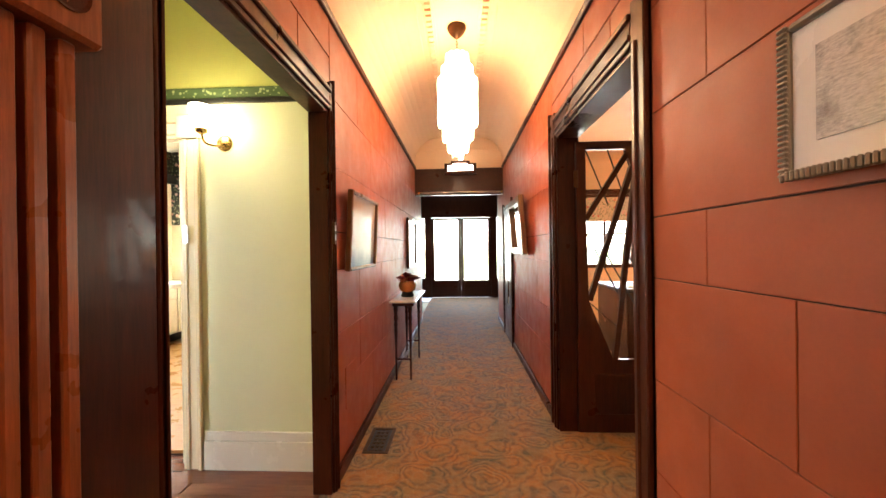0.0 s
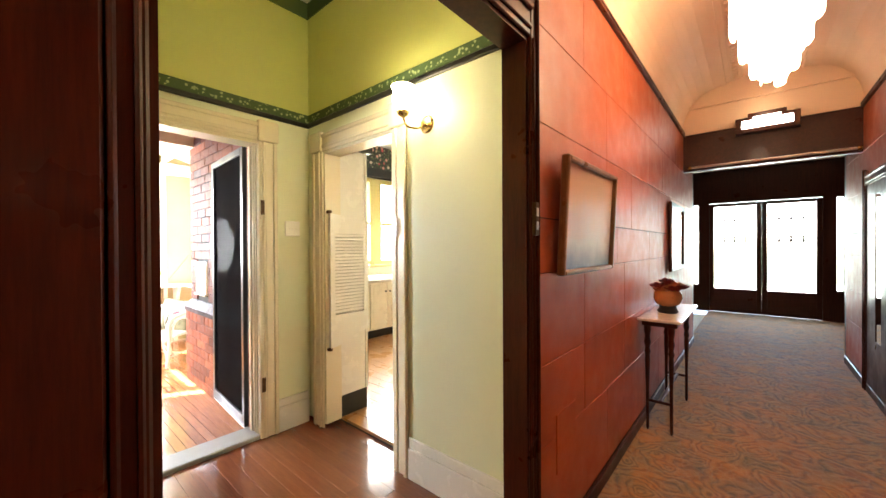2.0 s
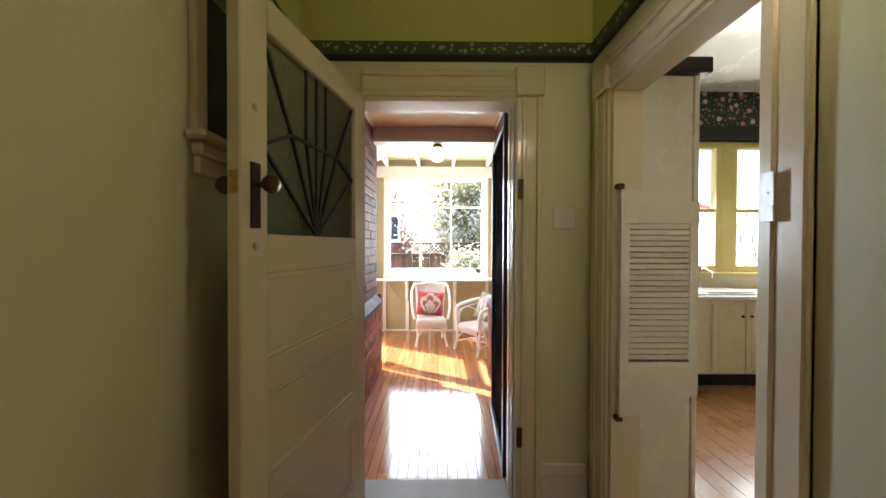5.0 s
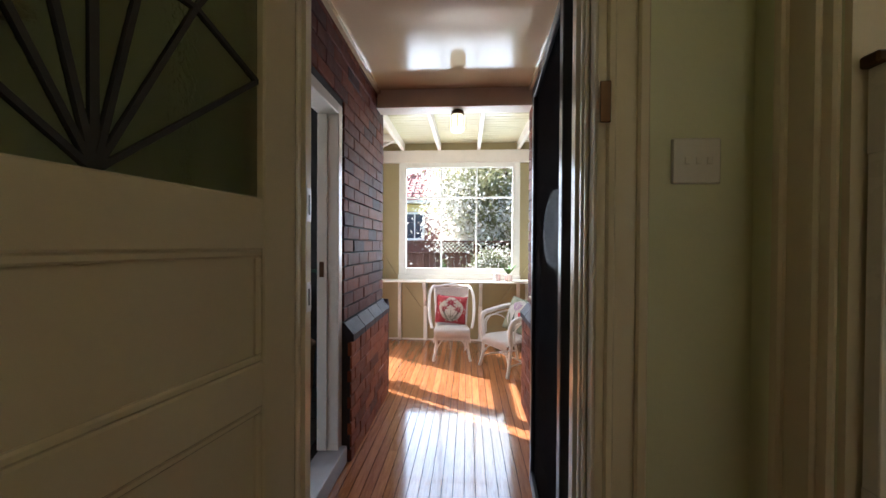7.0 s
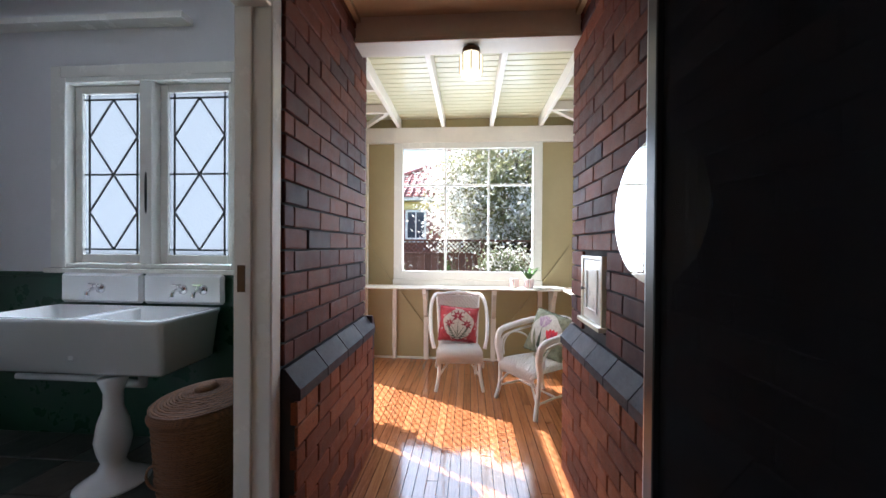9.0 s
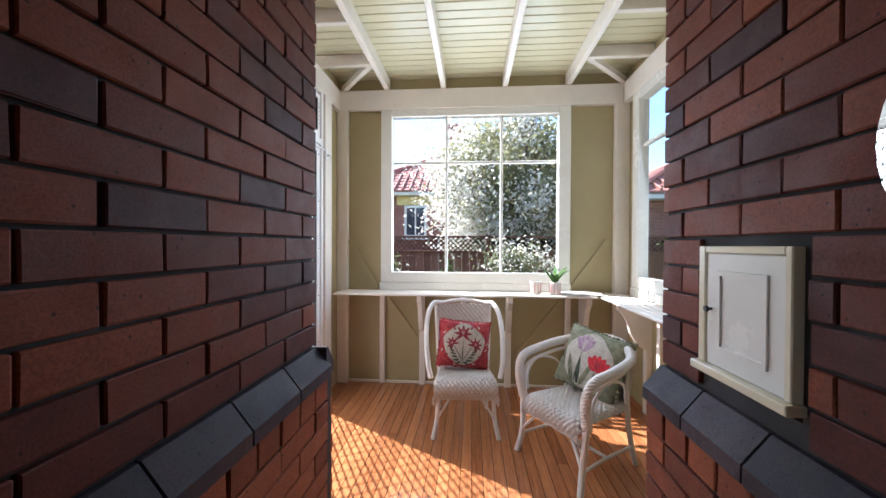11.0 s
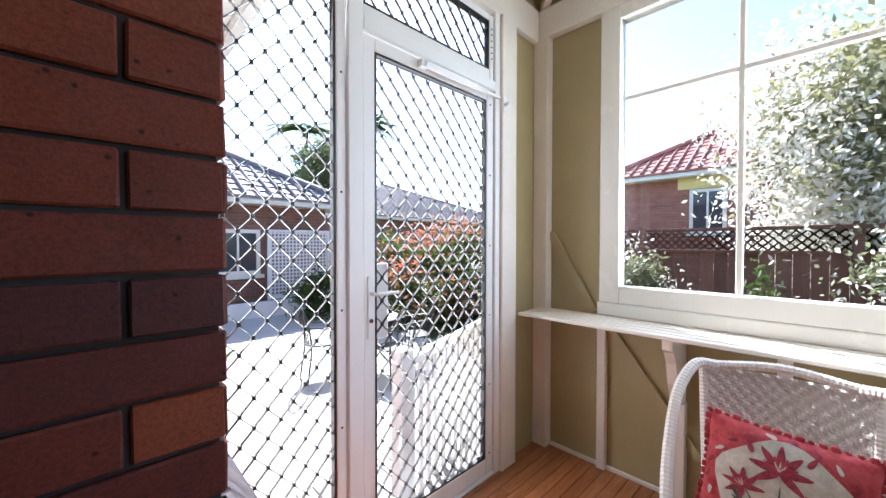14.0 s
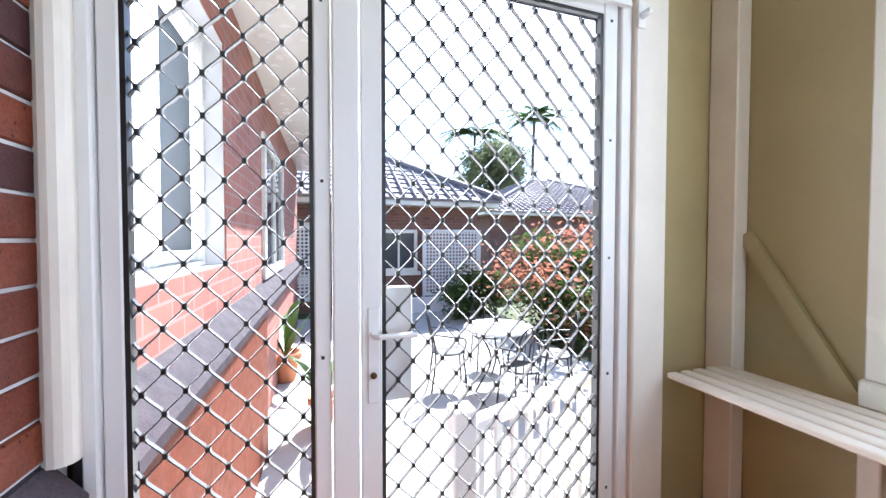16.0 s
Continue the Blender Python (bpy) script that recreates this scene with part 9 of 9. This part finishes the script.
# ---------------------------------------------------------------- pieces: hall wall panels
def wall_panels(name, face, out, y0, y1, keep, seed, label, fixed=None):
    """Rows of sheet panels with open joints; keep(y0, y1, z0, z1) tells whether one stands clear of an opening."""
    th = thing(name, label, "wall panels", "", "structure")
    rows = [0.08, 0.50, 0.828, 1.193, 1.412, 1.783, 2.16, RAIL]
    r = random.Random(seed)
    for z0, z1 in zip(rows, rows[1:]):
        cuts = [y0] + (fixed[rows.index(z0)] + [y1] if fixed else [])
        while cuts[-1] < y1 - 0.3:
            cuts.append(min(y1, cuts[-1] + r.choice((0.54, 0.72, 0.9, 1.1))))
        if y1 - cuts[-1] > 0.001:
            cuts.append(y1)
        for a, b in zip(cuts, cuts[1:]):
            for lo, hi in keep(a, b):
                if hi - lo < 0.03:
                    continue
                g = 0.0016
                gl, gt = (0.0026 if z0 == 1.412 else g), (0.0026 if z1 == 1.412 else g)
                d = sorted((face - out * 0.006, face + out * 0.0005 * r.random()))
                part("panel", boxes((d[0], d[1], lo + g, hi - g, z0 + gl, z1 - gt), bevel=0.0016), M["panel"], th)
    return th


wall_panels("wall_panels_west", HX0, 1, AY1 + 0.046, VEST - 0.13, lambda a, b: [(a, b)], 5, "terracotta painted wall panels with recessed joints")
wall_panels("wall_panels_west_rear", HX0, 1, -2.4, AY0 - 0.046, lambda a, b: [(a, b)], 6, "terracotta painted wall panels with recessed joints")
wall_panels("wall_panels_east", HX1, -1, RY1 + 0.125, VEST - 0.13, lambda a, b: [(a, b)], 7, "terracotta painted wall panels with recessed joints")
wall_panels("wall_panels_east_rear", HX1, -1, -2.4, RY0 - 0.125, lambda a, b: [(a, b)], 8, "terracotta painted wall panels with recessed joints",
            [[-1.4, -0.5, 0.6], [-1.8, -0.9, 0.0, 0.5, 1.06], [-1.2, -0.3, 0.2, 0.79], [-1.7, -0.6, 0.4, 1.062], [-1.0, -0.1, 0.3], [-1.5, -0.5, 0.6, 1.055], [-1.1, -0.2, 0.3, 0.82]])
for nm, face, out, a, b, top in (("west", HX0, 1, AY0 - 0.046, AY1 + 0.046, AZ + 0.117), ("east", HX1, -1, RY0 - 0.125, RY1 + 0.125, RZ + 0.125)):
    d = sorted((face - out * 0.006, face))
    over = thing("wall_panels_over_" + nm, "terracotta panels over the opening", "wall panels", "", "structure")
    mid = (a + b) / 2
    for p, q in ((a, a + 0.35), (a + 0.35, mid + 0.2), (mid + 0.2, b)):
        part("panel", boxes((d[0], d[1], p + 0.0035, q - 0.0035, top, 2.36), bevel=0.0016), M["panel"], over)
    for p, q in ((a, mid), (mid, b)):
        part("panel", boxes((d[0], d[1], p + 0.0035, q - 0.0035, 2.367, RAIL), bevel=0.0016), M["panel"], over)

# ---------------------------------------------------------------- pieces: bricks
BH, BLN, JT = 0.0945, 0.262, 0.0085      # course, module, joint


def brick_mesh(l, d, h, mat, seed):
    r = random.Random(seed)
    bm = bmesh.new()
    box_data(bm, -l / 2, l / 2, -d / 2, d / 2, -h / 2, h / 2, 0.0035)
    for v in bm.verts:
        v.co += Vector((r.uniform(-1, 1), r.uniform(-1, 1), r.uniform(-1, 1))) * 0.0013
    return mesh_from("brick", bm, mat)


BRICKS = {}


def lay(parent, axis, face, out, a0, a1, z0, z1, mat, holes=(), seed=1, module=BLN, limit=300, phase=0.0, near=None):
    """Courses in stretcher bond on a wall face, clipped to the run and to rectangular holes."""
    r = random.Random(seed)
    todo = []
    n = round((z1 - z0) / BH)
    ch = (z1 - z0) / n
    for k in range(n):
        z = z0 + (k + 0.5) * ch
        s = a0 - module + (k % 2) * module / 2 + phase
        while s < a1:
            p, q = max(s, a0), min(s + module, a1)
            s += module
            spans = [(p, q)]
            for h0, h1, hz0, hz1 in holes:
                if hz0 - 0.02 < z < hz1 + 0.02:
                    nxt = []
                    for u, w in spans:
                        if w <= h0 or u >= h1:
                            nxt.append((u, w))
                        else:
                            if u < h0:
                                nxt.append((u, h0))
                            if w > h1:
                                nxt.append((h1, w))
                    spans = nxt
            for u, w in spans:
                if w - u > 0.03:
                    todo.append((u, w, z, ch))
    key = near or (lambda c: 0)
    todo.sort(key=lambda c: key(c))
    rest = bmesh.new()
    dep = 0.03
    for i, (u, w, z, ch) in enumerate(todo):
        l, h = round((w - u - JT) / 0.02) * 0.02, round(ch - JT, 3)
        l = min(l, w - u - 0.006)
        c, proud = (u + w) / 2, face + out * (r.uniform(-0.002, 0.002) - dep / 2)
        if i < limit:
            var = r.randrange(4)
            kk = (round(l, 3), h, mat.name, axis, var)
            if kk not in BRICKS:
                me = brick_mesh(l, dep, h, mat, var + 7)
                if axis == "x":
                    me.transform(Matrix.Rotation(radians(90), 4, "Z"))
                BRICKS[kk] = me
            ob = new("brick", BRICKS[kk])
            ob.parent = parent
            ob.location = (proud, c, z) if axis == "x" else (c, proud, z)
            ob.rotation_euler = (0, 0, 0)
        else:
            if axis == "x":
                box_data(rest, proud - dep / 2, proud + dep / 2, c - l / 2, c + l / 2, z - h / 2, z + h / 2, 0.0035)
            else:
                box_data(rest, c - l / 2, c + l / 2, proud - dep / 2, proud + dep / 2, z - h / 2, z + h / 2, 0.0035)
    if len(rest.verts):
        tagged(part("bricks", rest, mat, parent), "further face bricks of the wall", "", "", "stuff")
    else:
        rest.free()


LEDGE = 0.70                            # top of the splay course
PROUD = 0.055


def brick_face(name, axis, face, out, a0, a1, holes, seed, label, limit=300, near=None, top=2.66):
    th = thing(name, label, "brick wall", "", "structure")
    lay(th, axis, face, out, a0, a1, LEDGE + 0.012, top, M["brick"], holes, seed, limit=limit, near=near)
    return th


def plinth(name, axis, face, out, a0, a1, holes, seed, label, a_end=None):
    """Lower wall standing proud, with a header course and a splay course on top."""
    th = thing(name, label, "brick wall", "", "structure")
    f2 = face + out * PROUD
    lay(th, axis, f2, out, a0, a1, FS + 0.0, LEDGE - 0.125 - 0.10, M["brick_lo"], holes, seed, limit=140)
    lay(th, axis, f2, out, a0, a1, LEDGE - 0.225, LEDGE - 0.125 + 0.004, M["brick_lo"], holes, seed + 1, module=BLN / 2, limit=60)
    free = [(a0, a1)]
    for h0, h1, hz0, hz1 in holes:
        free = [x for u, w in free for x in (((u, h0),) if u < h0 else ()) + (((h1, w),) if w > h1 else ())]
    base = bmesh.new()
    for u, w in free:
        d = sorted((face - out * 0.010, f2 - out * 0.012))
        if axis == "x":
            box_data(base, d[0], d[1], u + 0.004, w - 0.004, FS - 0.02, LEDGE - 0.11)
        else:
            box_data(base, u + 0.004, w - 0.004, d[0], d[1], FS - 0.02, LEDGE - 0.11)
        n = max(1, round((w - u) / BLN))
        m_ = (w - u) / n
        for i in range(n):
            p, q = u + i * m_ + 0.004, u + (i + 1) * m_ - 0.004
            prof = [(face - out * 0.012, LEDGE - 0.120), (f2 + out * 0.014, LEDGE - 0.120), (f2 + out * 0.014, LEDGE - 0.075), (f2 + out * 0.006, LEDGE - 0.066), (face + out * 0.004, LEDGE + 0.004), (face - out * 0.012, LEDGE + 0.004)]
            bm = prism(prof, p, q) if axis == "x" else prism([(b_, c_) for b_, c_ in prof], p, q, "x")
            part("splay_brick", bm, M["brick_sill"], th)
    part("bed", base, M["mortar"], th)
    return th


bath_hole = (QX0 - 0.005, QX1 + 0.005, FS - 1, QZ + 0.004)
brick_face("brick_passage_south", "y", BL, 1, BLX, LW - 0.31, [bath_hole], 11, "dark red-brown face brick wall of the passage", near=lambda c: abs((c[0] + c[1]) / 2 + 5.2))
plinth("plinth_passage_south", "y", BL, 1, BLX, LW - 0.31, [bath_hole], 12, "orange-red brick plinth with a grey splay course")
box_hole = (-5.04, -4.68, 0.755, 1.155)
brick_face("brick_passage_north", "y", BR, -1, BRX, LW - 0.31, [box_hole], 13, "dark red-brown face brick wall of the passage", near=lambda c: abs((c[0] + c[1]) / 2 + 5.0))
plinth("plinth_passage_north", "y", BR, -1, BRX, LW - 0.31, [], 14, "orange-red brick plinth with a grey splay course")
brick_face("brick_pier_south", "x", BLX, -1, 0.07, BL, [], 15, "sunlit face brick end of the passage wall")
plinth("plinth_pier_south", "x", BLX, -1, 0.07, BL + PROUD, [], 16, "sunlit brick plinth with a grey splay course")

# ---------------------------------------------------------------- the western rooms and garden keep a plan of their own
WEST = Vector((0.11, -0.02, 0.0))


def reach(ob):
    """Corners of a thing with its parts: lowest and highest x and lowest y."""
    pts = []
    for o in (ob, *ob.children_recursive):
        if o.type == "MESH":
            pts += [o.matrix_world @ Vector(c) for c in o.bound_box]
    if not pts:
        pts = [ob.matrix_world.translation]
    return max(p.x for p in pts), min(p.y for p in pts)


bpy.context.view_layer.update()
for ob in [o for o in bpy.data.objects if o.parent is None and o.type != "CAMERA"]:
    far_x, low_y = reach(ob)
    kitchen = low_y > 2.29 and far_x > -5.0
    if far_x < LW - 0.27 and not kitchen:
        ob.location = ob.location + WEST
